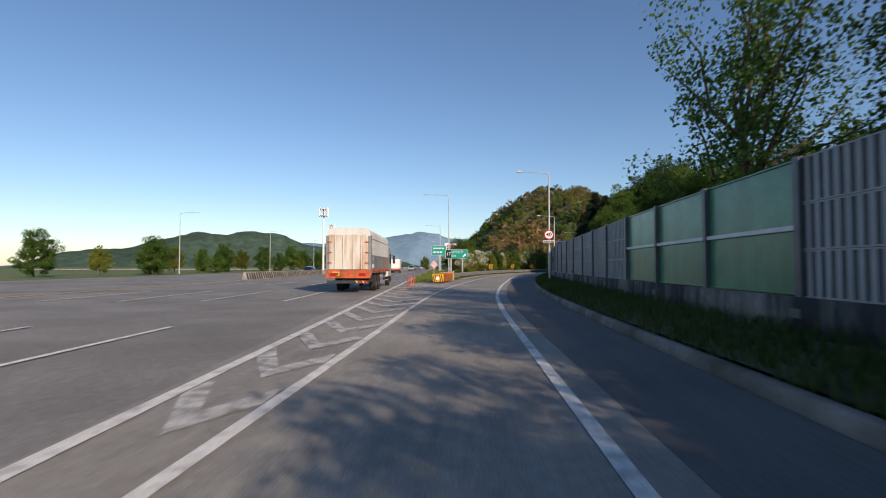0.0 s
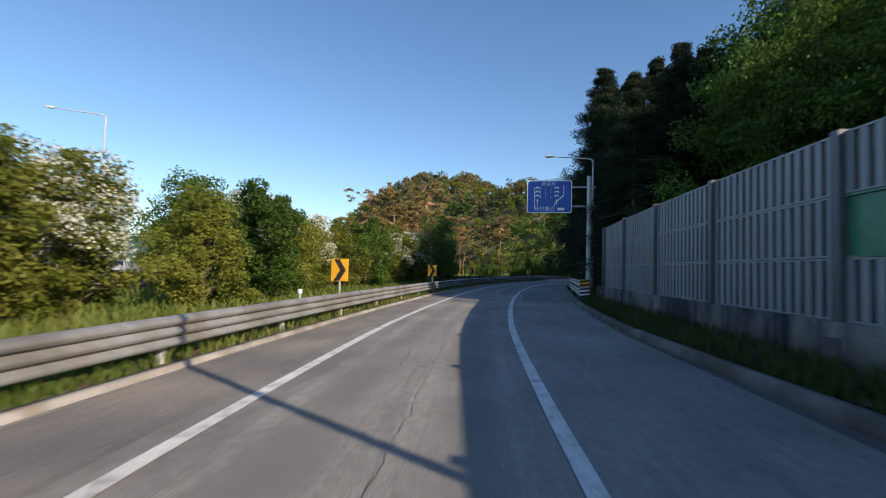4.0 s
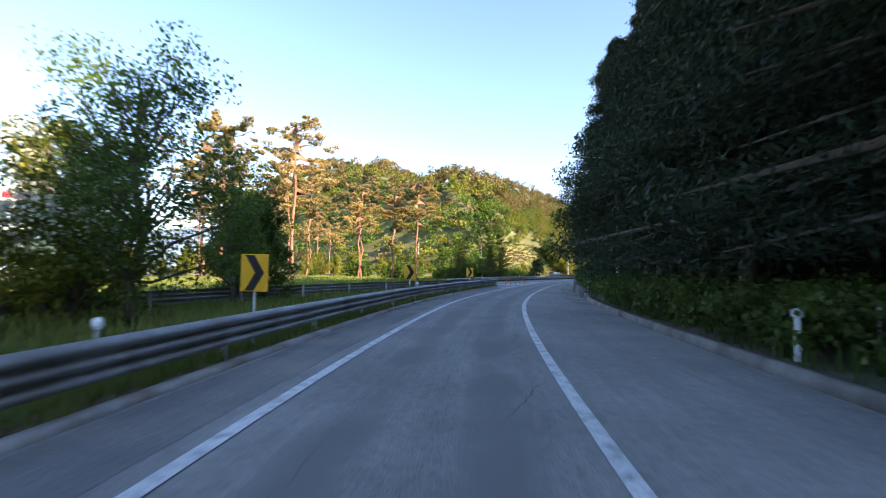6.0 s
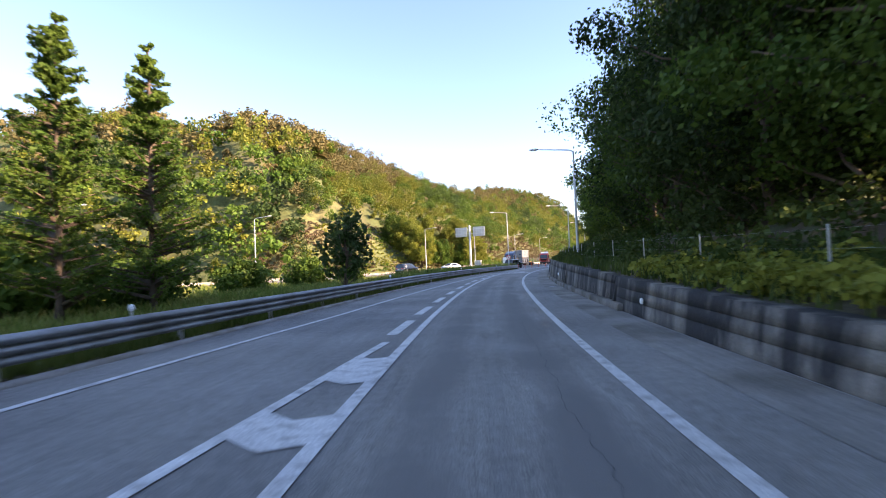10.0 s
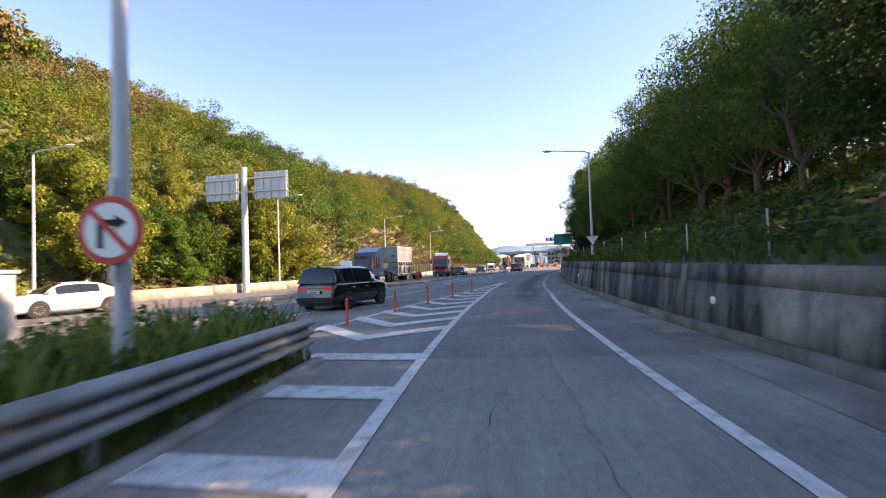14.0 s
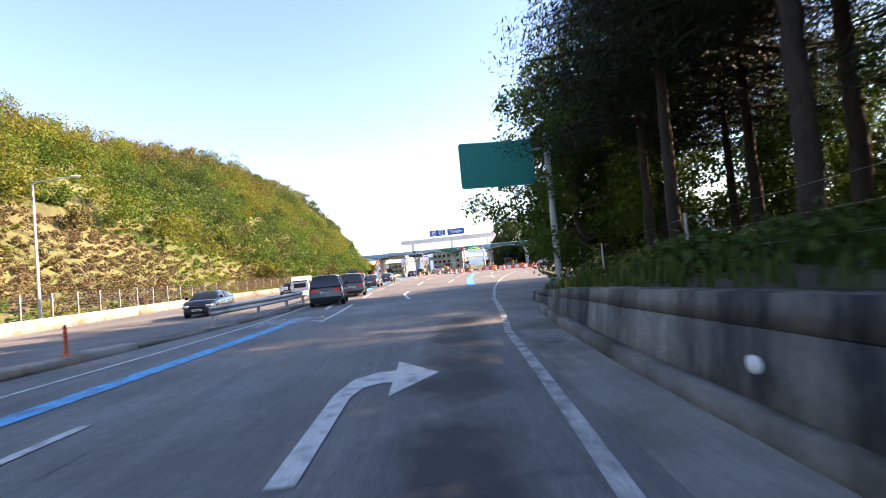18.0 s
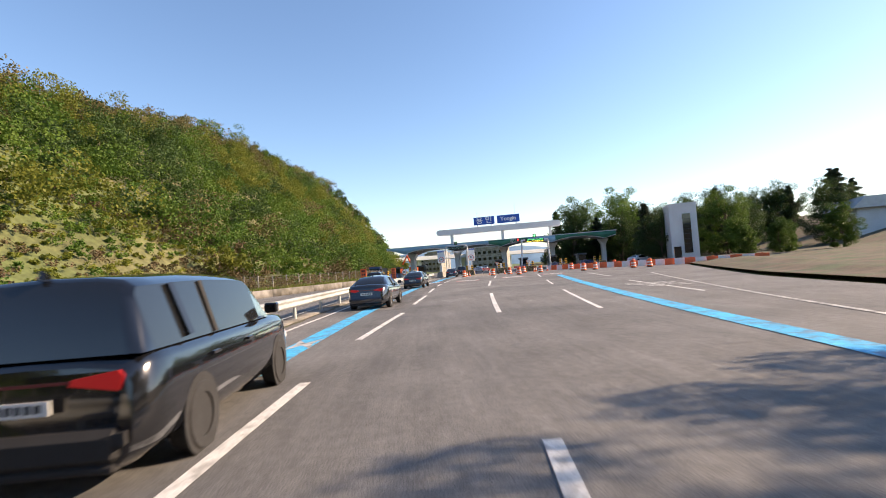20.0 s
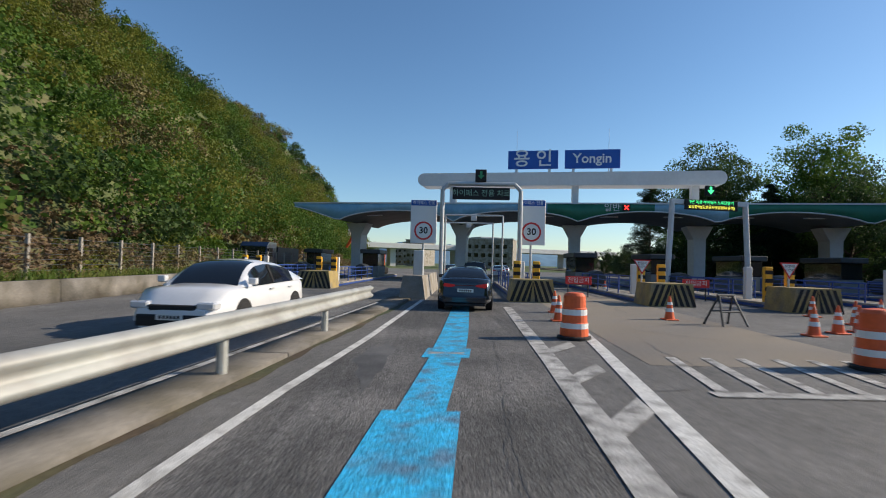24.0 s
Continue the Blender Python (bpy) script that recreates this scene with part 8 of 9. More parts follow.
for y, h in ((6, 4.6), (12, 4.6)):
    arch = thing("sensor_arch", "thin grey sensor arch with small cameras over the lane", "gantry", app(0.1, 25 + y))
    bm = rodded((0, 0, 0), (0, 0, h), 0.06)
    rod(bm, (0, 0, h), (3.6, 0, h), 0.06)
    rod(bm, (3.6, 0, h), (3.6, 0, 0), 0.06)
    part("frame", bm, M_POLE, arch)
    part("sensor", boxed(1.6, -0.15, h - 0.35, 1.95, 0.1, h - 0.05, 0.02), M_OFFWHITE, arch)


def limit_board(x, y, label):
    t = thing("limit_board", label, "road sign", app(x, y))
    part("post", rodded((0, 0.1, 0), (0, 0.1, 3.0), 0.06), M_POLE, t)
    b = part("board", boxed(-0.68, -0.04, 2.55, 0.68, 0.04, 4.8, 0.02), M_SIGNWHITE, t)
    part("header", boxed(-0.66, -0.05, 4.5, 0.66, -0.041, 4.78), M_BLUESIGN, b)
    part("lettering", text_mesh("하이패스 전용", 0.2, M_SIGNWHITE, 0.002), None, b, m=pose(0, -0.053, 4.64))
    part("ring", lathe([(0.48, 0), (0.48, 0.01)], 28), M_RED, b, m=pose(0, -0.043, 3.2, 90))
    part("ring_field", lathe([(0.39, 0), (0.39, 0.012)], 28), M_SIGNWHITE, b, m=pose(0, -0.05, 3.2, 90))
    part("lettering", text_mesh("30", 0.46, M_BLACK, 0.002, bold=0.01), None, b, m=pose(0, -0.066, 3.2))
    return t


limit_board(-1.05, 25.5, "white board with a round 30 limit and blue header")
limit_board(4.35, 24.4, "white board with a round 30 limit, blue header and arrow")
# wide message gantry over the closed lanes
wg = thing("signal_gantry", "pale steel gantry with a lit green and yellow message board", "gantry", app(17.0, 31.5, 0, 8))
for x in (-2.75, 2.75):
    part("post", rodded((x * 1.05, 0, 0), (x * 0.93, 0, 5.9), 0.17), M_OFFWHITE, wg)
part("beam", boxed(-2.7, -0.15, 5.7, 2.7, 0.15, 6.0), M_OFFWHITE, wg)
b = part("message_board", boxed(-1.85, -0.25, 5.35, 1.85, -0.15, 6.0, 0.02), M_BLACK, wg)
part("lettering", text_mesh("5년 이상 하이패스 노후단말기", 0.25, M_LEDGREEN, 0.002), None, b, m=pose(0, -0.26, 5.83))
part("lettering", text_mesh("보상판매(도로공사영업센터 문의)", 0.235, M_LEDYELLOW, 0.002), None, b, m=pose(0, -0.26, 5.52))
part("signal", boxed(-0.3, -0.15, 6.3, 0.3, 0.05, 6.95, 0.02), M_BLACK, wg)
part("signal_arrow", prism([(-0.07, 6.88), (0.07, 6.88), (0.07, 6.65), (0.22, 6.65), (0.0, 6.38), (-0.22, 6.65), (-0.07, 6.65)], -0.17, -0.155), M_LEDGREEN, wg)

for x, y in ((8.7, 21.5), (13.8, 19.6)):
    slow_sign("slow_sign", app(x, y, 0.9), 0.75, 0.7, "red and white triangular slow sign above a striped block")
for x, y in ((6.9, 25.0), (12.6, 24.5)):
    t = thing("closed_sign", "red no entry board on a low barrier across the lane", "sign", app(x, y))
    b = part("board", boxed(-0.65, -0.03, 0.65, 0.65, 0.03, 1.05, 0.01), M_RED, t)
    part("lettering", text_mesh("진입금지", 0.3, M_SIGNWHITE, 0.003), None, b, m=pose(0, -0.035, 0.85))
    for xx in (-0.5, 0.5):
        part("leg", rodded((xx, 0.05, 0), (xx, 0.05, 0.7), 0.03), M_DARKSTEEL, t)


def cone(m, h=0.72):
    t = thing("traffic_cone", "orange traffic cone with white reflective bands", "traffic cone", m, group="traffic cones")
    part("foot", boxed(-0.2, -0.2, 0, 0.2, 0.2, 0.04, 0.01), M_ORANGE, t)
    part("body", lathe([(0.15, 0.03), (0.03, h), (0.015, h + 0.01)], 14), M_ORANGE, t)
    for z0, z1 in ((0.25, 0.36), (0.46, 0.55)):
        r = lambda z: 0.153 - 0.12 * (z - 0.03) / (h - 0.03)
        part("band", lathe([(r(z0) + 0.004, z0), (r(z1) + 0.004, z1)], 14), M_SIGNWHITE, t)
    return t


c0 = cone(app(3.3, 13.9))
for x, y in ((3.75, 16.4), (13.0, 17.3), (12.5, 14.9), (14.6, 16.4), (16.2, 15.2), (9.9, 30), (20, 13)):
    copy_thing(c0, app(x, y))


def drum(m):
    t = thing("traffic_drum", "orange plastic traffic drum with white bands", "traffic drum", m, group="traffic drums")
    part("foot", lathe([(0.36, 0), (0.36, 0.06), (0.3, 0.08)], 18), M_BLACK, t)
    part("body", lathe([(0.3, 0.06), (0.29, 0.35), (0.27, 0.37), (0.26, 0.66), (0.24, 0.68), (0.23, 0.92), (0.18, 0.98), (0.05, 1.0)], 20), M_ORANGE, t)
    for z0, z1, r in ((0.24, 0.35, 0.292), (0.52, 0.64, 0.264)):
        part("band", lathe([(r + 0.004, z0), (r, z1)], 20), M_SIGNWHITE, t)
    return t


d0 = drum(app(2.85, 10.6))
for x, y in ((7.05, 8.0), (19.0, 10.5), (25, 9)):
    copy_thing(d0, app(x, y))
af = thing("barricade", "folding black A-frame barricade standing on the road", "barricade", app(8.0, 13.9, 0, 15))
for sg in (-1, 1):
    for xx in (-0.42, 0.42):
        part("leg", rodded((xx, sg * 0.35, 0), (xx * 0.55, 0, 0.85), 0.03, n=8), M_DARKSTEEL, af)
    part("crossbar", rodded((-0.36, sg * 0.18, 0.4), (0.36, sg * 0.18, 0.4), 0.025, n=8), M_DARKSTEEL, af)
part("top_bar", rodded((-0.3, 0, 0.85), (0.3, 0, 0.85), 0.035, n=8), M_DARKSTEEL, af)
# plastic barriers at the plaza's edge
b0 = b1 = None
for k in range(26):
    m = place(462 - k * 1.25, 17.5 + k * 0.62, 0, 60)
    if k % 2:
        if b0 is None:
            b0 = thing("plastic_barrier", "red water-filled plastic barrier on the plaza", "barrier", m, group="plastic barriers")
            part("body", prism([(-0.25, 0), (0.25, 0), (0.12, 0.75), (-0.12, 0.75)], -0.62, 0.62, "y"), M_ORANGE, b0)
            part("cap", boxed(-0.1, -0.1, 0.75, 0.1, 0.1, 0.8), M_ORANGE, b0)
        else:
            copy_thing(b0, m)
    else:
        if b1 is None:
            b1 = thing("plastic_barrier", "white water-filled plastic barrier on the plaza", "barrier", m, group="plastic barriers")
            part("body", prism([(-0.25, 0), (0.25, 0), (0.12, 0.75), (-0.12, 0.75)], -0.62, 0.62, "y"), M_WHITE if k < 14 else M_ORANGE, b1)
        else:
            copy_thing(b1, m)
for s, d in ((446, 10.2), (449, 13.6), (452, 9.6), (455.5, 12.2), (441, 17.5), (443, 19.5), (438, 22.5), (437, 24)):
    copy_thing(d0, place(s, d))
for s, d in ((456, 9.3), (456.6, 10.4), (457, 11.3), (455, 14.6), (458, 14.2), (459, 7.2)):
    copy_thing(c0, place(s, d))
# buildings by the plaza
bld = thing("office_building", "pale plastered office block with a tall dark window slot", "building", pose(166.3, 254.6, 0, 0, 0, -48))
part("wall", boxed(-2.2, -2.5, 0, 1.9, 2.5, 9.0), M_OFFWHITE, bld)
part("parapet", boxed(-2.3, -2.6, 9.0, 2.0, 2.6, 9.35), M_OFFWHITE, bld)
w = part("window", boxed(-0.3, -2.6, 1.2, 0.9, -2.49, 7.6), M_GLASS, bld)
for z in np.arange(1.9, 7.5, 0.8):
    part("mullion", boxed(-0.3, -2.64, z, 0.9, -2.6, z + 0.06), M_DARKSTEEL, w)
part("door", boxed(-1.9, -2.56, 0, -0.8, -2.48, 2.3), M_GLASS, bld)
for y in (-1.4, -0.5, 0.4):
    part("window", boxed(1.88, y, 7.2, 1.96, y + 0.5, 8.2), M_GLASS, bld)
low = thing("service_building", "long low grey service building behind the trees", "building", pose(196, 238, 0, 0, 0, -48))
part("wall", boxed(-4, -4, 0, 34, 6, 6.5), M_OFFWHITE, low)
part("roof", prism([(-5, 6.5), (35, 6.5), (33, 8.4), (-3, 8.4)], -5, 7), M_SIGNBACK, low)
for x in range(0, 32, 4):
    part("window", boxed(x, -4.06, 2.2, x + 2.4, -3.98, 4.4), M_GLASS, low)
# town beyond the gate
rb = random.Random(9)
for k in range(9):
    a, r = rb.uniform(-16, 6), rb.uniform(150, 330)
    m = app(math.tan(radians(a + 3)) * r, r, 0, rb.uniform(-30, 30))
    h, w_ = rb.uniform(5, 12), rb.uniform(8, 18)
    t = thing("town_building", "distant pale town building beyond the gate", "building", m)
    wl = part("wall", boxed(-w_ / 2, -5, 0, w_ / 2, 5, h), rb.choice((M_CONC, M_PLAZA, M_CONC)), t)
    part("roof", boxed(-w_ / 2 - 0.2, -5.2, h, w_ / 2 + 0.2, 5.2, h + 0.4), M_SIGNBACK, t)
    for fl in range(int(h // 3)):
        for j in range(int(w_ // 2.5)):
            part("window", boxed(-w_ / 2 + 0.6 + j * 2.5, -5.06, fl * 3 + 1, -w_ / 2 + 2.0 + j * 2.5, -4.99, fl * 3 + 2.3), M_GLASS, wl)
bridge = thing("overpass", "pale concrete overpass in the distance", "bridge", app(18, 190, 0, 25))
part("deck", boxed(-60, -5, 6.2, 60, 5, 8.0, 0.1), M_OFFWHITE, bridge)
for x in (-40, -15, 10, 35):
    part("pier", boxed(x - 1, -2, 0, x + 1, 2, 6.2), M_OFFWHITE, bridge)

# ---- vehicles ----
def paint(name, col, metal=0.3, rough=0.3):
    return mat(name, col, rough, metal, scale=1.5, var=0.04, fine=20, fine_var=0.02, coat=1.0)


P_DARK = paint("dark grey car paint", (0.022, 0.028, 0.038), 0.4, 0.14)
P_BLACK = paint("black car paint", (0.008, 0.009, 0.012), 0.2, 0.12)
P_WHITE = paint("white car paint", (0.75, 0.76, 0.78), 0.0)
P_SILVER = paint("silver car paint", (0.45, 0.46, 0.48), 0.6)
P_RED = paint("red truck paint", (0.55, 0.03, 0.02), 0.0)
P_BLUE = paint("navy truck paint", (0.01, 0.025, 0.075), 0.1)
M_TAIL = lamp_mat("red tail lamp", (0.3, 0.006, 0.006), 0.25)
M_HEAD = mat("clear lamp glass", (0.7, 0.72, 0.75), 0.1, 0.3, var=0, fine_var=0)
M_DARKRED = mat("dark red lens", (0.12, 0.008, 0.01), 0.25, var=0, fine_var=0, coat=0.5)
M_PLATE = mat("plate white", (0.7, 0.7, 0.68), 0.5, var=0, fine_var=0)
M_TYRE = mat("tyre rubber", (0.02, 0.02, 0.021), 0.85, scale=6, var=0.2, fine=30, fine_var=0.15)


def wheel(parent, x, y, r, side, w=0.22, rim=None, dual=False):
    """A tyre with a dished rim and spokes; side +1 faces right."""
    m = pose(x, y, r, 0, 90 * side, 0)
    ww = w / 2
    ty = part("wheel", lathe([(r * 0.62, -ww), (r * 0.93, -ww), (r, -ww * 0.7), (r, ww * 0.7), (r * 0.93, ww), (r * 0.62, ww), (r * 0.6, ww * 0.6), (r * 0.6, -ww)], 26), M_TYRE, parent, m=m)
    part("rim", lathe([(r * 0.61, -ww * 0.5), (r * 0.61, ww * 0.78), (r * 0.55, ww * 0.8), (r * 0.5, ww * 0.35), (r * 0.16, ww * 0.5), (r * 0.12, ww * 0.6)], 22), rim or M_DARKSTEEL, ty)
    if rim is not None:
        bm = bmesh.new()
        for k in range(10):
            a = 2 * math.pi * k / 10
            rod(bm, (r * 0.14 * math.cos(a), r * 0.14 * math.sin(a), ww * 0.62), (r * 0.57 * math.cos(a + 0.12), r * 0.57 * math.sin(a + 0.12), ww * 0.72), r * 0.045, r * 0.06, 5)
        part("spokes", bm, M_CHROME, ty)
    return ty


def car(name, label, category, m, body, L, W, H, belt, hood, trunk, cab, rim=None, group="", suv=False, oncoming_lights=False):
    """A passenger car, its nose to +y. cab: y of windscreen base, roof front, roof rear and rear-window base, as shares of the length."""
    t = thing(name, label, category, m, group)
    hw_, z0 = W / 2, 0.2
    n = 29
    ys = -L / 2 * np.cos(np.linspace(0.0, math.pi, n))
    f = (ys + L / 2) / L
    rows = []
    for y, g in zip(ys, f):
        nose = min(1.0, (1 - g) / 0.14)
        tail = min(1.0, g / (0.08 if suv else 0.13))
        taper = (1 - 0.24 * (1 - nose) ** 2) * (1 - (0.12 if suv else 0.2) * (1 - tail) ** 2)
        if g > cab[0]:
            top = hood - (hood - 0.62 * belt) * max(0, (g - 0.9) / 0.1) ** 2 - 0.09 * (g - cab[0]) / (1 - cab[0])
        elif g < cab[3]:
            top = trunk - 0.12 * trunk * max(0, (0.04 - g) / 0.04) ** 2
        else:
            k = (g - cab[3]) / (cab[0] - cab[3])
            top = trunk + (hood - trunk) * k
        top = max(top, z0 + 0.3)
        w = hw_ * taper
        rows.append([(-w * 0.8, y, z0), (-w * 0.97, y, z0 + 0.14), (-w, y, z0 + 0.4 * (top - z0)), (-w * 0.975, y, top - 0.13), (-w * 0.9, y, top - 0.025), (-w * 0.5, y, top + 0.015), (0, y, top + 0.025),
                     (w * 0.5, y, top + 0.015), (w * 0.9, y, top - 0.025), (w * 0.975, y, top - 0.13), (w, y, z0 + 0.4 * (top - z0)), (w * 0.97, y, z0 + 0.14), (w * 0.8, y, z0)])
    def slope(y, z):
        """The ends of the car lean inward above the bumpers."""
        e = max(0.0, min(1.0, (abs(y) - (L / 2 - 0.55)) / 0.55))
        return y - math.copysign(0.17 * e * max(0.0, (z - 0.5) / 0.55), y) * (0.6 if suv else 1.0)
    rows = [[(x, slope(y, z), z) for x, y, z in r] for r in rows]
    me = grid_mesh("body", rows, body, True, closed=True)
    bm = bmesh.new()
    bm.from_mesh(me)
    bm.verts.ensure_lookup_table()
    k = 13
    bm.faces.new([bm.verts[q] for q in range(k)])
    bm.faces.new([bm.verts[(n - 1) * k + q] for q in range(k)][::-1])
    bmesh.ops.recalc_face_normals(bm, faces=bm.faces)
    bm.to_mesh(me)
    bm.free()
    b = part("body", me, None, t)
    # glasshouse
    Y = [(c - 0.5) * L for c in cab]
    bw, rw = hw_ * 0.93, hw_ * (0.78 if suv else 0.75)
    gy = np.concatenate([np.linspace(Y[3], Y[2], 10), np.linspace(Y[2], Y[1], 8)[1:], np.linspace(Y[1], Y[0], 9)[1:]])
    ring = []
    for y in gy:
        base_z = trunk - 0.04 + (hood - trunk) * (y - Y[3]) / (Y[0] - Y[3])
        if y < Y[2]:
            h = base_z + (H - base_z) * math.sin(math.pi / 2 * (y - Y[3]) / (Y[2] - Y[3])) ** 0.92
        elif y > Y[1]:
            h = base_z + (H - base_z) * math.sin(math.pi / 2 * (Y[0] - y) / (Y[0] - Y[1])) ** 0.92
        else:
            h = H + 0.03 * math.sin(math.pi * (y - Y[2]) / (Y[1] - Y[2]))
        u = (h - base_z) / (H - base_z)
        e = bw + (rw - bw) * u
        drop = 0.11 * min(u, 1)
        half = [(0, h), (e * 0.55, h - drop * 0.12), (e * 0.84, h - drop * 0.42), (e * 0.97, h - drop), (bw, base_z)]
        ring.append([(-x, y, z) for x, z in half[:0:-1]] + [(x, y, z) for x, z in half])
    shells = {k: bmesh.new() for k in ("rear_window", "windscreen", "side_window", "side_window.001", "roof")}
    back_y = Y[3] + (0.16 if suv else 0.78)
    for i in range(len(gy) - 1):
        ym = (gy[i] + gy[i + 1]) / 2
        for j in range(8):
            if j in (0, 7):
                key = "roof" if ym < back_y or ym > Y[0] - 0.4 else ("side_window" if j == 0 else "side_window.001")
            elif j in (1, 6):
                key = "roof"
            else:
                key = "rear_window" if ym < Y[2] - 0.06 else ("windscreen" if ym > Y[1] + 0.06 else "roof")
            q = shells[key]
            q.faces.new([q.verts.new(v) for v in (ring[i][j], ring[i][j + 1], ring[i + 1][j + 1], ring[i + 1][j])])
    for key, q in shells.items():
        bmesh.ops.remove_doubles(q, verts=q.verts, dist=0.001)
        bmesh.ops.recalc_face_normals(q, faces=q.faces)
        for f_ in q.faces:
            f_.smooth = True
        part(key.split(".")[0], q, body if key == "roof" else M_GLASS, t)
    ym = (Y[1] + Y[2]) / 2 - 0.05
    for sg in (-1, 1):
        part("pillar", rodded((sg * (bw + 0.002), ym, (hood + trunk) / 2 - 0.03), (sg * (rw * 0.97 + 0.006), ym, H - 0.09), 0.03, n=5), M_BLACK, t)
        if suv:
            part("pillar", rodded((sg * (bw + 0.002), Y[2] + 0.55, trunk), (sg * (rw * 0.97 + 0.006), Y[2] + 0.5, H - 0.1), 0.05, n=5), body, t)
    for sg in (-1, 1):
        part("mirror", boxed(sg * (bw + 0.02), Y[0] - 0.25, hood + 0.02, sg * (bw + 0.2), Y[0] - 0.12, hood + 0.16, 0.02), body, t)
        for yy in (0.02, -0.21):
            part("handle", boxed(sg * hw_ * 0.985, yy * L - 0.09, belt - 0.2, sg * (hw_ + 0.02), yy * L + 0.09, belt - 0.17), M_CHROME if rim is not None else body, t)
        lamp_y = slope(-L / 2, trunk - 0.22) - 0.012
        part("tail_light", prism([(sg * hw_ * 0.36, trunk - 0.25), (sg * hw_ * 0.76, trunk - 0.31), (sg * hw_ * 0.8, trunk - 0.2), (sg * hw_ * 0.76, trunk - 0.15), (sg * hw_ * 0.38, trunk - 0.2)], lamp_y, lamp_y + 0.16), M_TAIL, t)
        part("headlight", boxed(sg * hw_ * 0.5, L / 2 - 0.3, 0.56, sg * hw_ * 0.88, L / 2 - 0.02, 0.7, 0.03), M_HEAD, t)
        part("arch", lathe([(0.39, -0.012), (0.39, 0.012)], 24), M_BLACK, t, m=pose(sg * (hw_ - 0.012), L * 0.295, 0.34, 0, 90))
        part("arch", lathe([(0.39, -0.012), (0.39, 0.012)], 24), M_BLACK, t, m=pose(sg * (hw_ - 0.012), -L * 0.29, 0.34, 0, 90))
        wheel(t, sg * (hw_ - 0.09), L * 0.295, 0.33, sg, 0.22, rim)
        wheel(t, sg * (hw_ - 0.09), -L * 0.29, 0.33, sg, 0.22, rim)
        part("reflector", prism([(sg * hw_ * 0.6, 0.46), (sg * hw_ * 0.84, 0.5), (sg * hw_ * 0.84, 0.4), (sg * hw_ * 0.74, 0.4)], -L / 2 - 0.045, -L / 2 + 0.06), M_BLACK, t)
    part("rear_bumper", boxed(-hw_ * 0.79, -L / 2 - 0.05, 0.25, hw_ * 0.79, -L / 2 + 0.3, 0.52, 0.06), M_BLACK if suv else body, t)
    part("front_bumper", boxed(-hw_ * 0.72, L / 2 - 0.25, 0.24, hw_ * 0.72, L / 2 + 0.03, 0.46, 0.03), M_BLACK, t)
    part("grille", boxed(-hw_ * 0.5, L / 2 - 0.2, 0.5, hw_ * 0.5, slope(L / 2, 0.58) + 0.006, 0.64, 0.02), M_BLACK, t)
    part("light_bar", boxed(-hw_ * 0.4, slope(-L / 2, trunk - 0.2) - 0.008, trunk - 0.235, hw_ * 0.4, -L / 2 + 0.2, trunk - 0.21), M_DARKRED, t)
    part("diffuser", boxed(-hw_ * 0.74, -L / 2 - 0.03, 0.19, hw_ * 0.74, -L / 2 + 0.2, 0.26, 0.02), M_BLACK, t)
    part("antenna", prism([(0.0, H - 0.02), (0.16, H - 0.02), (0.03, H + 0.07)], -0.02, 0.02, "x"), body, t, m=pose(0, Y[2] - 0.1, 0))
    for y, z in ((slope(-L / 2, trunk - 0.38) - 0.012 if not suv else -L / 2 - 0.03, trunk - 0.38 if not suv else 0.72), (L / 2 + 0.035, 0.42)):
        p = part("plate", boxed(-0.26, y - 0.008, z - 0.055, 0.26, y + 0.008, z + 0.055), M_PLATE, t)
        bb = bmesh.new()
        for j in range(6):
            sgn = -1 if y < 0 else 1
            box(bb, -0.2 + j * 0.07, y + sgn * 0.009, z - 0.03, -0.155 + j * 0.07, y + sgn * 0.012, z + 0.03)
        part("plate_bars", bb, M_BLACK, p)
    return t


SEDAN = dict(L=4.64, W=1.8, H=1.43, belt=0.92, hood=0.97, trunk=1.06, cab=(0.76, 0.57, 0.34, 0.12))
SUV = dict(L=4.75, W=1.88, H=1.7, belt=1.05, hood=1.08, trunk=1.1, cab=(0.74, 0.6, 0.08, 0.025), suv=True)
# The same sedan is added twice: near the gate and back along its lane.
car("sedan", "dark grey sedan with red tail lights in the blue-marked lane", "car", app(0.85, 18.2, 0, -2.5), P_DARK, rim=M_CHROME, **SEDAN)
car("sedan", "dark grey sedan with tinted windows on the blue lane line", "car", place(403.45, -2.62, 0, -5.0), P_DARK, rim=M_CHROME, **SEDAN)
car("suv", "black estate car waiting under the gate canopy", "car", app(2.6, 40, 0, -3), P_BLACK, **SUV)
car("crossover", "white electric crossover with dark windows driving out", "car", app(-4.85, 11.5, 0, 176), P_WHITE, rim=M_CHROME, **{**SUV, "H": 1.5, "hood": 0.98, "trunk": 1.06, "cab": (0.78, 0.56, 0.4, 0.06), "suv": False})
car("suv", "black sport utility car with red brake lights", "car", place(377, -4.2, 0, 1), P_BLACK, rim=M_CHROME, **SUV)
car("suv", "black estate car driving toward the gate", "car", place(386, -3.4, 0, 1), P_BLACK, **SUV)
car("suv", "black sport utility car merging beside the striped gore", "car", place(295, -6.9, 0, -11), P_BLACK, rim=M_CHROME, **SUV)
car("sedan", "black sedan queuing ahead on the blue lane", "car", place(424.6, -1.9, 0, -5), P_BLACK, rim=M_CHROME, **SEDAN)
car("sedan", "dark sedan with lit headlights on the opposite side", "car", place(378, -11.3, 0, 181), P_BLACK, rim=M_CHROME, **SEDAN)
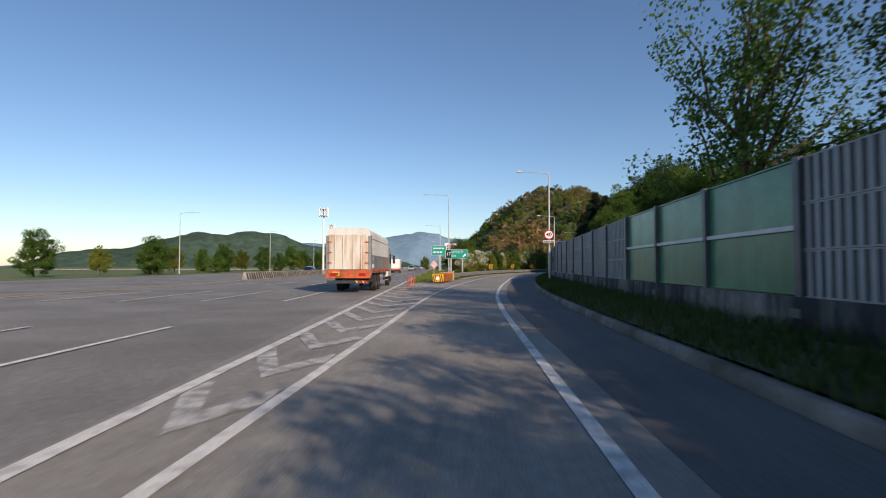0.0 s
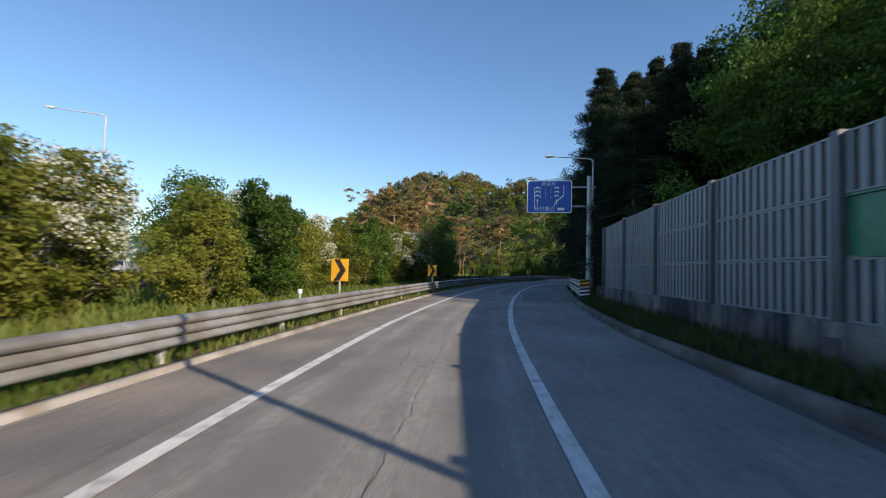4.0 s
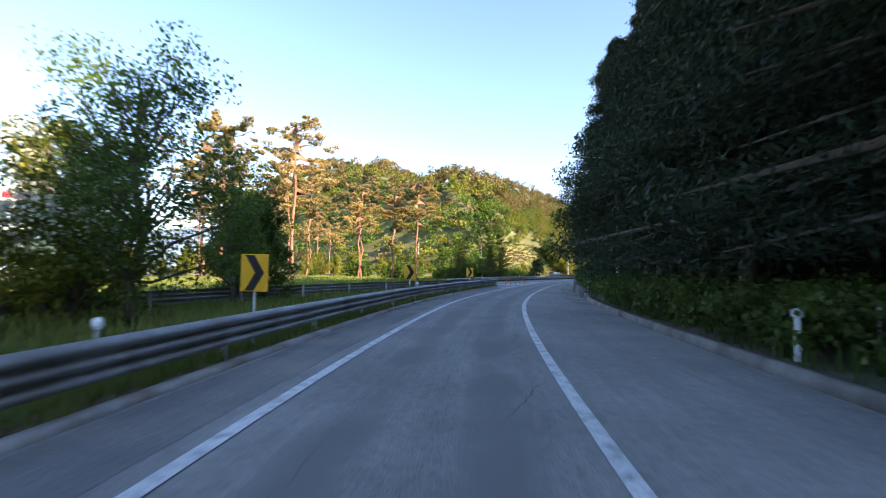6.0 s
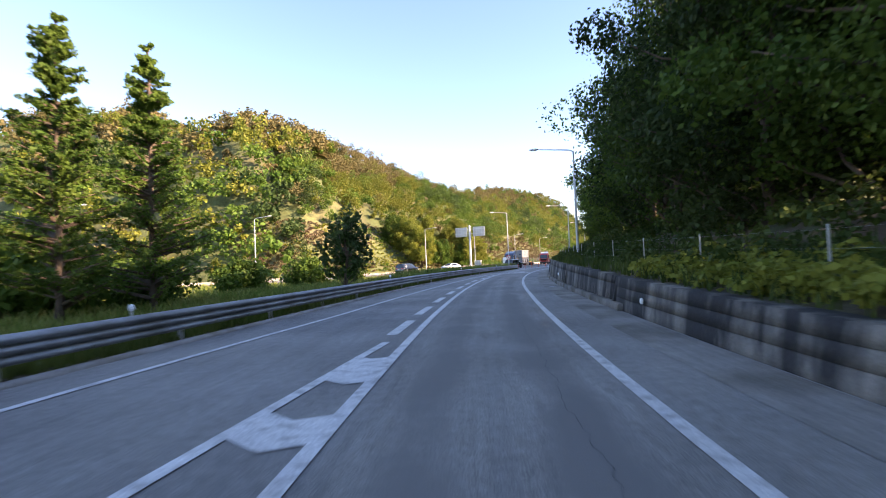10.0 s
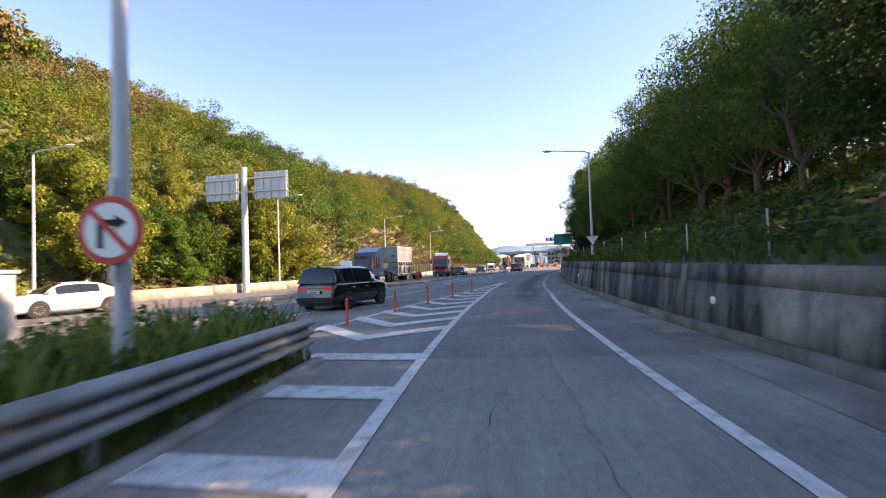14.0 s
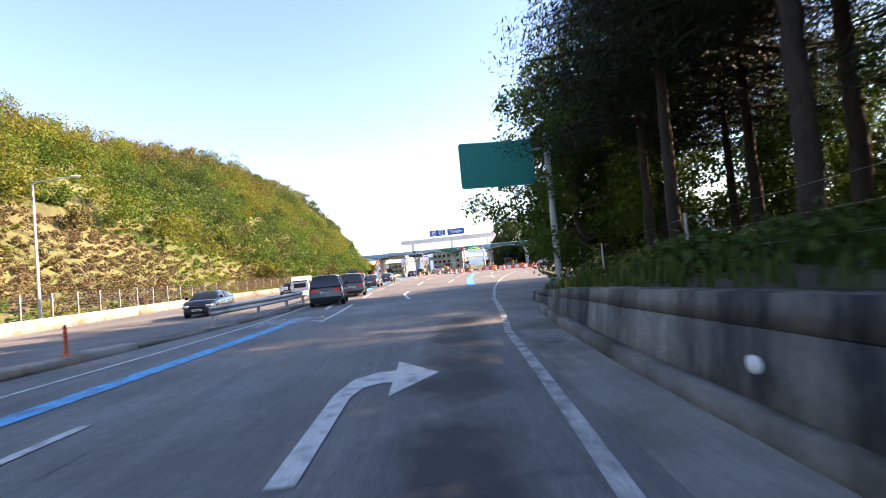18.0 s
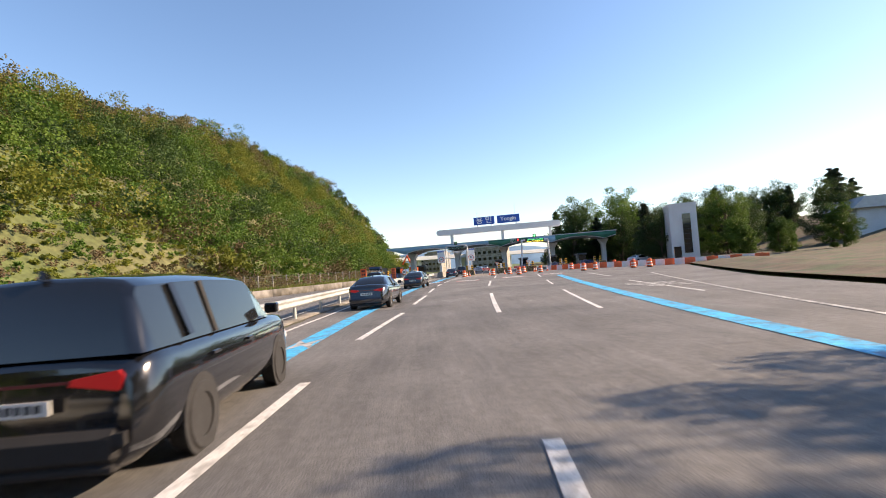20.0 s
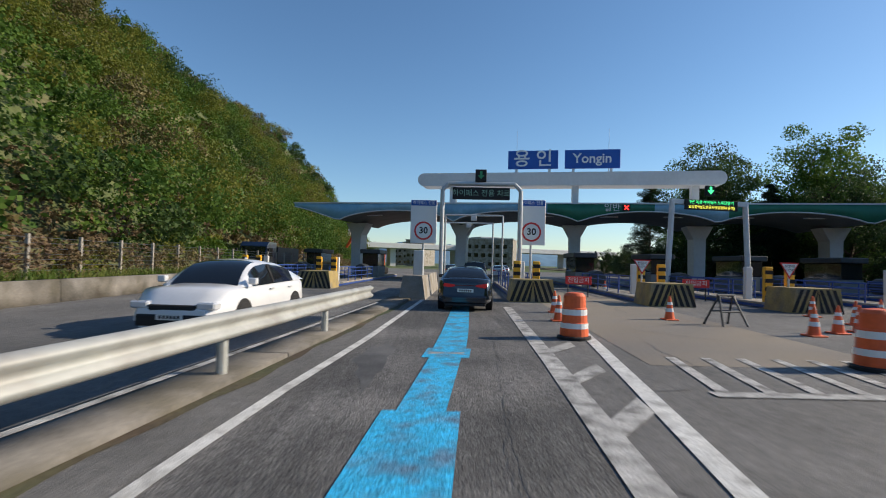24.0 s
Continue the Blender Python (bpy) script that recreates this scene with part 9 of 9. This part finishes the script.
car("sedan", "glossy black sedan beside the red tractor", "car", place(350.5, -12.6, 0, 181), P_BLACK, rim=M_CHROME, **SEDAN)
car("sedan", "white sedan on the opposite carriageway", "car", place(294, -19.5, 0, 160), P_WHITE, rim=M_CHROME, **SEDAN)
car("suv", "dark green estate car with roof rails behind the weeds", "car", place(279.5, -22.0, 0, -14), P_BLACK, **SUV)
car("suv", "black sport utility car on the opposite carriageway", "car", place(436.2, -7.6, 0, 181), P_BLACK, rim=M_CHROME, **SUV)
car("sedan", "silver sedan far ahead near the gate", "car", place(405, -12.0, 0, 180), P_SILVER, **SEDAN)
for x, y, p, lb in ((7.0, 62, P_WHITE, "white car beyond the toll gate"), (9.2, 75, P_SILVER, "silver car beyond the toll gate"), (34.0, 24, P_WHITE, "white car parked at the plaza's edge"), (1.0, 58, P_BLACK, "black car just beyond the toll gate")):
    car("sedan", lb, "car", app(x, y, 0, -60 if x > 30 else -5), p, **SEDAN)
for u, v, p, kind, lb in ((118, -12.6, P_WHITE, SEDAN, "white sedan on the highway"), (140, -9, P_BLACK, SEDAN, "black sedan on the highway"), (152, -5.4, P_SILVER, SUV, "silver car on the highway"), (175, -12.6, P_BLACK, SUV, "dark car far along the highway"),
                          (210, -9.2, P_WHITE, SUV, "white van far along the highway"), (238, -5.4, P_SILVER, SEDAN, "small silver car far along the highway"), (92, -22, P_BLACK, SEDAN, "black sedan in the opposite lanes")):
    car("sedan", lb, "car", hw_pose(u, v, 0, 180 if v < -19 else 0), p, **kind)

# ---- the wing-body truck on the highway ----
M_TRUCKWHITE = mat("grimy white truck panel", (0.66, 0.66, 0.64), 0.5, scale=0.5, var=0.08, fine=6, fine_var=0.05, col2=(0.5, 0.49, 0.46), stain=0.25, stain_scale=0.5, stretch=(1, 1, 0.4))
M_TRUCKGREY = mat("dull grey truck side", (0.3, 0.32, 0.33), 0.45, 0.4, scale=0.6, var=0.1, fine=8, fine_var=0.05, col2=(0.22, 0.22, 0.22), stain=0.35, stain_scale=0.6)
M_TRUCKRUST = mat("orange truck frame with rust", (0.6, 0.12, 0.03), 0.6, scale=1.5, var=0.2, fine=12, fine_var=0.12, col2=(0.16, 0.06, 0.03), stain=0.5, stain_scale=1.6)
M_DOORRUST = mat("rust-streaked white door", (0.66, 0.63, 0.56), 0.55, scale=0.7, var=0.1, fine=10, fine_var=0.06, col2=(0.34, 0.17, 0.06), stain=0.35, stain_scale=0.9, stretch=(2.4, 2.4, 0.3))
truck = thing("truck", "white wing-body truck with grey sides and orange frame", "truck", hw_pose(24.7, -0.75 - 1.25, 0))
bx = part("cargo_body", prism([(-1.25, 1.3), (1.25, 1.3), (1.25, 3.42), (1.22, 3.56), (1.12, 3.67), (0.85, 3.76), (-0.85, 3.76), (-1.12, 3.67), (-1.22, 3.56), (-1.25, 3.42)], 0.05, 10.0), M_TRUCKWHITE, truck)
part("side_skirt", boxed(1.25, 0.35, 1.35, 1.275, 9.95, 2.1), M_TRUCKGREY, truck)
part("side_skirt", boxed(-1.275, 0.35, 1.35, -1.25, 9.95, 2.1), M_TRUCKGREY, truck)
part("hinge_rail", boxed(1.25, 0.3, 2.1, 1.29, 9.97, 2.2), M_TRUCKGREY, truck)
part("wing_seam", boxed(1.2, 0.3, 3.14, 1.262, 9.97, 3.17), M_TRUCKGREY, truck)
part("frame_rail", boxed(1.2, 0.05, 1.14, 1.3, 9.98, 1.34), M_TRUCKRUST, truck)
part("frame_rail", boxed(-1.3, 0.05, 1.14, -1.2, 9.98, 1.34), M_TRUCKRUST, truck)
part("rear_corner", boxed(1.1, -0.02, 1.0, 1.3, 0.34, 3.3), M_TRUCKGREY, truck)
part("rear_corner", boxed(-1.3, -0.02, 1.0, -1.1, 0.34, 3.3), M_TRUCKGREY, truck)
part("side_post", boxed(1.262, 6.6, 1.3, 1.3, 7.05, 2.15), M_TRUCKRUST, truck)
for sg in (-1, 1):
    d = part("rear_door", boxed(min(0, sg * 1.12), -0.06, 1.35, max(0, sg * 1.12), 0.04, 3.36, 0.01), M_DOORRUST, truck)
    for x in (0.3, 0.75):
        part("lock_bar", rodded((sg * x, -0.1, 1.35), (sg * x, -0.1, 3.3), 0.022, n=7), M_TRUCKWHITE, d)
    for z in (1.7, 2.3, 2.9):
        part("hinge", boxed(sg * 0.95, -0.1, z, sg * 1.18, -0.05, z + 0.06), M_TRUCKRUST, d)
bm = boxed(-1.28, -0.1, 0.85, 1.28, 0.1, 1.33)
part("rear_frame", bm, M_TRUCKRUST, truck)
pl = part("plate", boxed(-0.9, -0.13, 1.0, -0.5, -0.11, 1.22), M_YELLOW, truck)
bars(pl, -0.86, -0.54, 1.1, 0.12, M_BLACK, 5, -0.135)
for sg in (-1, 1):
    part("tail_light", boxed(sg * 0.62, -0.14, 0.98, sg * 1.0, -0.1, 1.14, 0.01), M_TAIL, truck)
bump = part("under_bumper", boxed(-1.2, -0.12, 0.55, 1.2, 0.0, 0.72), M_DARKSTEEL, truck)
for k in range(4):
    part("stripe", prism([(0.5 + k * 0.18, 0.56), (0.6 + k * 0.18, 0.56), (0.52 + k * 0.18, 0.71), (0.42 + k * 0.18, 0.71)], -0.128, -0.121), M_RED if k % 2 else M_YELLOW, bump)
lab = part("side_label", boxed(1.276, 1.0, 1.9, 1.281, 1.9, 2.05), M_SIGNWHITE, truck)
bb = bmesh.new()
for k in range(5):
    box(bb, 1.281, 1.08 + k * 0.16, 1.92, 1.285, 1.19 + k * 0.16, 2.03)
part("lettering", bb, M_BLUEPAINT, lab)
part("repair_patch", boxed(1.25, 0.75, 2.6, 1.262, 1.6, 3.0), M_TRUCKWHITE, truck)
part("repair_patch", boxed(1.276, 0.6, 1.42, 1.284, 1.4, 1.65), M_SIGNWHITE, truck)
part("chassis", boxed(-0.45, 0.3, 0.7, 0.45, 12.3, 1.12), M_DARKSTEEL, truck)
for k in range(12):
    part("rope_hook", boxed(1.3, 0.7 + k * 0.8, 1.18, 1.34, 0.78 + k * 0.8, 1.26), M_DARKSTEEL, truck)
for sg in (-1, 1):
    for y in (3.1, 4.55):
        wheel(truck, sg * 1.02, y, 0.5, sg, 0.42)
    wheel(truck, sg * 1.05, 11.3, 0.5, sg, 0.3)
    part("mudguard", boxed(sg * 0.8, 2.2, 0.55, sg * 1.22, 2.28, 1.05, 0.02), M_BLACK, truck)
    part("side_guard", rodded((sg * 1.2, 5.4, 0.75), (sg * 1.2, 10.0, 0.75), 0.035), M_STEEL, truck)
    part("side_guard", rodded((sg * 1.2, 5.4, 0.5), (sg * 1.2, 10.0, 0.5), 0.035), M_STEEL, truck)
part("fuel_tank", boxed(0.55, 6.2, 0.5, 1.15, 7.6, 1.05, 0.08), M_SIGNBACK, truck)
part("battery_box", boxed(0.55, 8.0, 0.55, 1.15, 9.0, 1.05, 0.04), M_DARKSTEEL, truck)


def cab_over(parent, y0, y1, col, h=2.9, w=1.22, lift=0.55):
    """A flat-nosed lorry cab from y0 (back) to y1 (front)."""
    prof = [(y0, lift), (y1, lift), (y1 + 0.03, lift + 0.9), (y1 - 0.2, h - 0.35), (y1 - 0.55, h), (y0, h)]
    c = part("cab", prism([(a, b) for a, b in prof], -w, w, "x"), col, parent)
    part("windscreen", prism([(y1 + 0.025, lift + 1.0), (y1 + 0.05, lift + 1.0), (y1 - 0.16, h - 0.42), (y1 - 0.19, h - 0.42)], -w * 0.9, w * 0.9, "x"), M_GLASS, c)
    for sg in (-1, 1):
        part("side_window", prism([(y1 - 1.35, lift + 1.0), (y1 - 0.25, lift + 0.95), (y1 - 0.4, h - 0.5), (y1 - 1.35, h - 0.5)], sg * (w + 0.004), sg * (w - 0.02), "x"), M_GLASS, c)
        part("mirror", boxed(sg * (w + 0.12), y1 - 0.05, h - 1.25, sg * (w + 0.32), y1 + 0.08, h - 0.6, 0.03), M_BLACK, c)
        part("mirror_arm", rodded((sg * w, y1 - 0.15, h - 0.6), (sg * (w + 0.22), y1, h - 0.6), 0.02), M_BLACK, c)
        part("headlight", boxed(sg * w * 0.6, y1 - 0.05, lift + 0.12, sg * w * 0.92, y1 + 0.05, lift + 0.32, 0.02), M_HEAD, c)
        part("step", boxed(sg * (w - 0.1), y1 - 1.2, 0.35, sg * (w + 0.02), y1 - 0.4, lift, 0.02), M_BLACK, c)
    part("grille", boxed(-w * 0.7, y1 - 0.02, lift + 0.4, w * 0.7, y1 + 0.055, lift + 0.85, 0.02), M_BLACK, c)
    part("bumper", boxed(-w, y1 - 0.1, 0.3, w, y1 + 0.1, lift + 0.05, 0.04), M_DARKSTEEL, c)
    return c


cab_over(truck, 10.35, 12.75, P_WHITE, 3.0, 1.22, 0.75)
part("air_shield", prism([(10.4, 3.0), (12.0, 3.0), (10.5, 3.45)], -1.0, 1.0, "x"), P_WHITE, truck)

box_truck = thing("box_truck", "small white box truck with rear doors ahead on the highway", "truck", hw_pose(106, -6.6))
part("cargo_body", boxed(-1.05, 0, 0.95, 1.05, 4.4, 3.1, 0.04), M_TRUCKWHITE, box_truck)
for sg in (-1, 1):
    part("rear_door", boxed(min(0, sg * 1.0), -0.04, 1.0, max(0, sg * 1.0), 0.0, 3.0, 0.01), M_WHITE, box_truck)
    part("tail_light", boxed(sg * 0.7, -0.06, 0.75, sg * 0.95, 0.0, 0.9), M_TAIL, box_truck)
    wheel(box_truck, sg * 0.85, 0.9, 0.36, sg, 0.3)
    wheel(box_truck, sg * 0.85, 4.9, 0.36, sg, 0.24)
part("frame", boxed(-0.95, -0.05, 0.62, 0.95, 4.4, 0.95), M_TRUCKRUST, box_truck)
cab_over(box_truck, 4.5, 5.9, P_WHITE, 2.2, 0.95, 0.5)

# ---- red tractor with an empty trailer ----
red = thing("tractor_trailer", "red tractor with a long empty flatbed trailer", "truck", place(352, -15.8, 0, 180))
cab_over(red, -1.2, 1.2, P_RED, 3.25, 1.22, 0.7)
part("air_shield", prism([(-1.1, 3.25), (0.6, 3.25), (-0.9, 3.75)], -1.0, 1.0, "x"), P_WHITE, red)
part("chassis", boxed(-0.45, -6.0, 0.7, 0.45, 1.0, 1.05), M_DARKSTEEL, red)
part("flatbed", boxed(-1.25, -12.6, 1.15, 1.25, -3.2, 1.4, 0.02), M_DARKSTEEL, red)
for y in np.arange(-12.3, -3.4, 0.9):
    part("side_rail", boxed(-1.28, y, 1.05, 1.28, y + 0.12, 1.45), M_DARKSTEEL, red)
for sg in (-1, 1):
    wheel(red, sg * 1.05, 0.3, 0.5, sg, 0.3)
    part("fender", boxed(sg * 0.85, -3.9, 0.75, sg * 1.24, -1.6, 1.12, 0.08), P_RED, red)
    for y in (-3.4, -4.6, -8.6, -9.9, -11.2):
        wheel(red, sg * 1.02, y, 0.5, sg, 0.42)

# ---- dark blue tractor with a grey machine on its trailer ----
bt = thing("tractor_trailer", "dark blue tractor carrying a tall grey machine housing", "truck", place(323.6, -17.0, 0, 180))
cab_over(bt, -1.2, 1.2, P_BLUE, 3.3, 1.22, 0.7)
part("flatbed", boxed(-1.25, -15.3, 0.6, 1.25, -5.2, 0.76, 0.02), M_DARKSTEEL, bt)
part("gooseneck", prism([(-5.2, 0.95), (-2.2, 1.25), (-1.4, 1.3), (-1.4, 1.6), (-3.6, 1.62), (-5.4, 1.15)], -1.15, 1.15, "x"), P_BLUE, bt)
part("tarpaulin", prism([(-4.3, 1.62), (-1.6, 1.6), (-1.9, 2.0), (-3.2, 2.2), (-4.1, 1.95)], -0.9, 0.9, "x"), M_DARKSTEEL, bt)
part("wind_deflector", prism([(-1.15, 3.3), (0.7, 3.3), (-1.0, 3.85)], -1.1, 1.1, "x"), P_BLUE, bt)
M_HOUSING = mat("grey sheet steel housing", (0.27, 0.29, 0.31), 0.45, 0.4, scale=0.7, var=0.12, fine=10, fine_var=0.06, col2=(0.2, 0.21, 0.22), stain=0.3, stain_scale=0.8)
Y0, Y1, ZB, ZT = -11.4, -6.0, 0.75, 4.05
hs = part("machine_housing", boxed(-1.15, Y0, ZB, 1.15, Y1, ZT, 0.02), M_HOUSING, bt)
part("roof_lip", boxed(-1.2, Y0 - 0.04, ZT, 1.2, Y1 + 0.04, ZT + 0.06), M_POLE, hs)
for sg in (-1, 1):
    X = sg * 1.15
    for z in (2.28, 3.35, 1.75, 0.82):
        part("band", boxed(X, Y0, z, X + sg * 0.04, Y1, z + 0.07), M_POLE, hs)
    part("post", boxed(X, (Y0 + Y1) / 2 - 0.03, 2.3, X + sg * 0.035, (Y0 + Y1) / 2 + 0.03, ZT), M_POLE, hs)
    for k in range(7):
        y = Y0 + k * (Y1 - Y0) / 6.0
        part("post", boxed(X, y - 0.04, ZB, X + sg * 0.05, y + 0.04, 2.3), M_POLE, hs)
    for k in range(6):
        a, b = Y0 + (k + 0.08) * (Y1 - Y0) / 6.0, Y0 + (k + 0.92) * (Y1 - Y0) / 6.0
        part("opening", boxed(X, a, 1.84, X + sg * 0.012, b, 2.26), M_BLACK, hs)
        part("panel" if k % 2 == 0 else "opening", boxed(X, a, 0.9, X + sg * 0.03, b, 1.72), M_HOUSING if k % 2 == 0 else M_BLACK, hs)
        if k % 2 == 0:
            part("hood", prism([(X, 1.74), (X + sg * 0.16, 1.62), (X + sg * 0.16, 1.56), (X, 1.56)], a, b), M_SIGNBACK, hs)
part("end_band", boxed(-1.15, Y1, 2.2, 1.15, Y1 + 0.02, 2.26), M_DARKSTEEL, hs)
for x, z in ((-0.6, 3.0), (0.5, 2.5)):
    part("flange", boxed(x - 0.2, Y1, z - 0.1, x + 0.2, Y1 + 0.12, z + 0.1, 0.02), P_BLUE, hs)
part("rear_deck", boxed(-1.2, -13.6, 0.85, 1.2, -11.5, 1.05, 0.03), M_YELLOW, bt)
for sg in (-1, 1):
    for y in (0.3, -3.0, -4.3, -12.9, -13.9, -14.9):
        wheel(bt, sg * 1.02, y, 0.5, sg, 0.38)

# trucks and plant beyond the gate's outer lanes
dump = thing("dump_truck", "blue tipper truck leaving the toll lanes", "truck", app(-16.5, 44, 0, 176))
cab_over(dump, -1.0, 1.2, P_BLUE, 3.0, 1.22, 0.7)
part("tipper", prism([(-1.2, 1.2), (1.2, 1.2), (1.25, 2.6), (-1.25, 2.6)], -6.5, -1.3), M_DARKSTEEL, dump)
for sg in (-1, 1):
    for y in (0.2, -4.0, -5.3):
        wheel(dump, sg * 1.02, y, 0.5, sg, 0.38)
digger = thing("excavator", "orange excavator arm beyond the toll lanes", "excavator", app(-9.0, 62, 0, 40))
part("cab", boxed(-1.2, -1.4, 1.0, 1.2, 1.8, 2.6, 0.1), M_ORANGE, digger)
bm = rodded((0, 1.5, 2.2), (0, 4.0, 5.6), 0.25)
rod(bm, (0, 4.0, 5.6), (0, 6.4, 3.4), 0.2)
part("boom", bm, M_ORANGE, digger)
part("tracks", boxed(-1.4, -2.0, 0, 1.4, 2.0, 0.9, 0.2), M_BLACK, digger)
pickup = thing("pickup", "small white pickup truck on the opposite carriageway", "truck", place(399.5, -9.6, 0, 180))
cab_over(pickup, -0.3, 1.6, P_WHITE, 1.95, 0.85, 0.4)
part("bed", boxed(-0.85, -3.2, 0.65, 0.85, -0.4, 0.75, 0.01), P_WHITE, pickup)
for sg in (-1, 1):
    part("bed_side", boxed(sg * 0.82, -3.2, 0.7, sg * 0.86, -0.4, 1.1), P_WHITE, pickup)
    wheel(pickup, sg * 0.75, 0.7, 0.31, sg, 0.2)
    wheel(pickup, sg * 0.75, -2.2, 0.31, sg, 0.2)
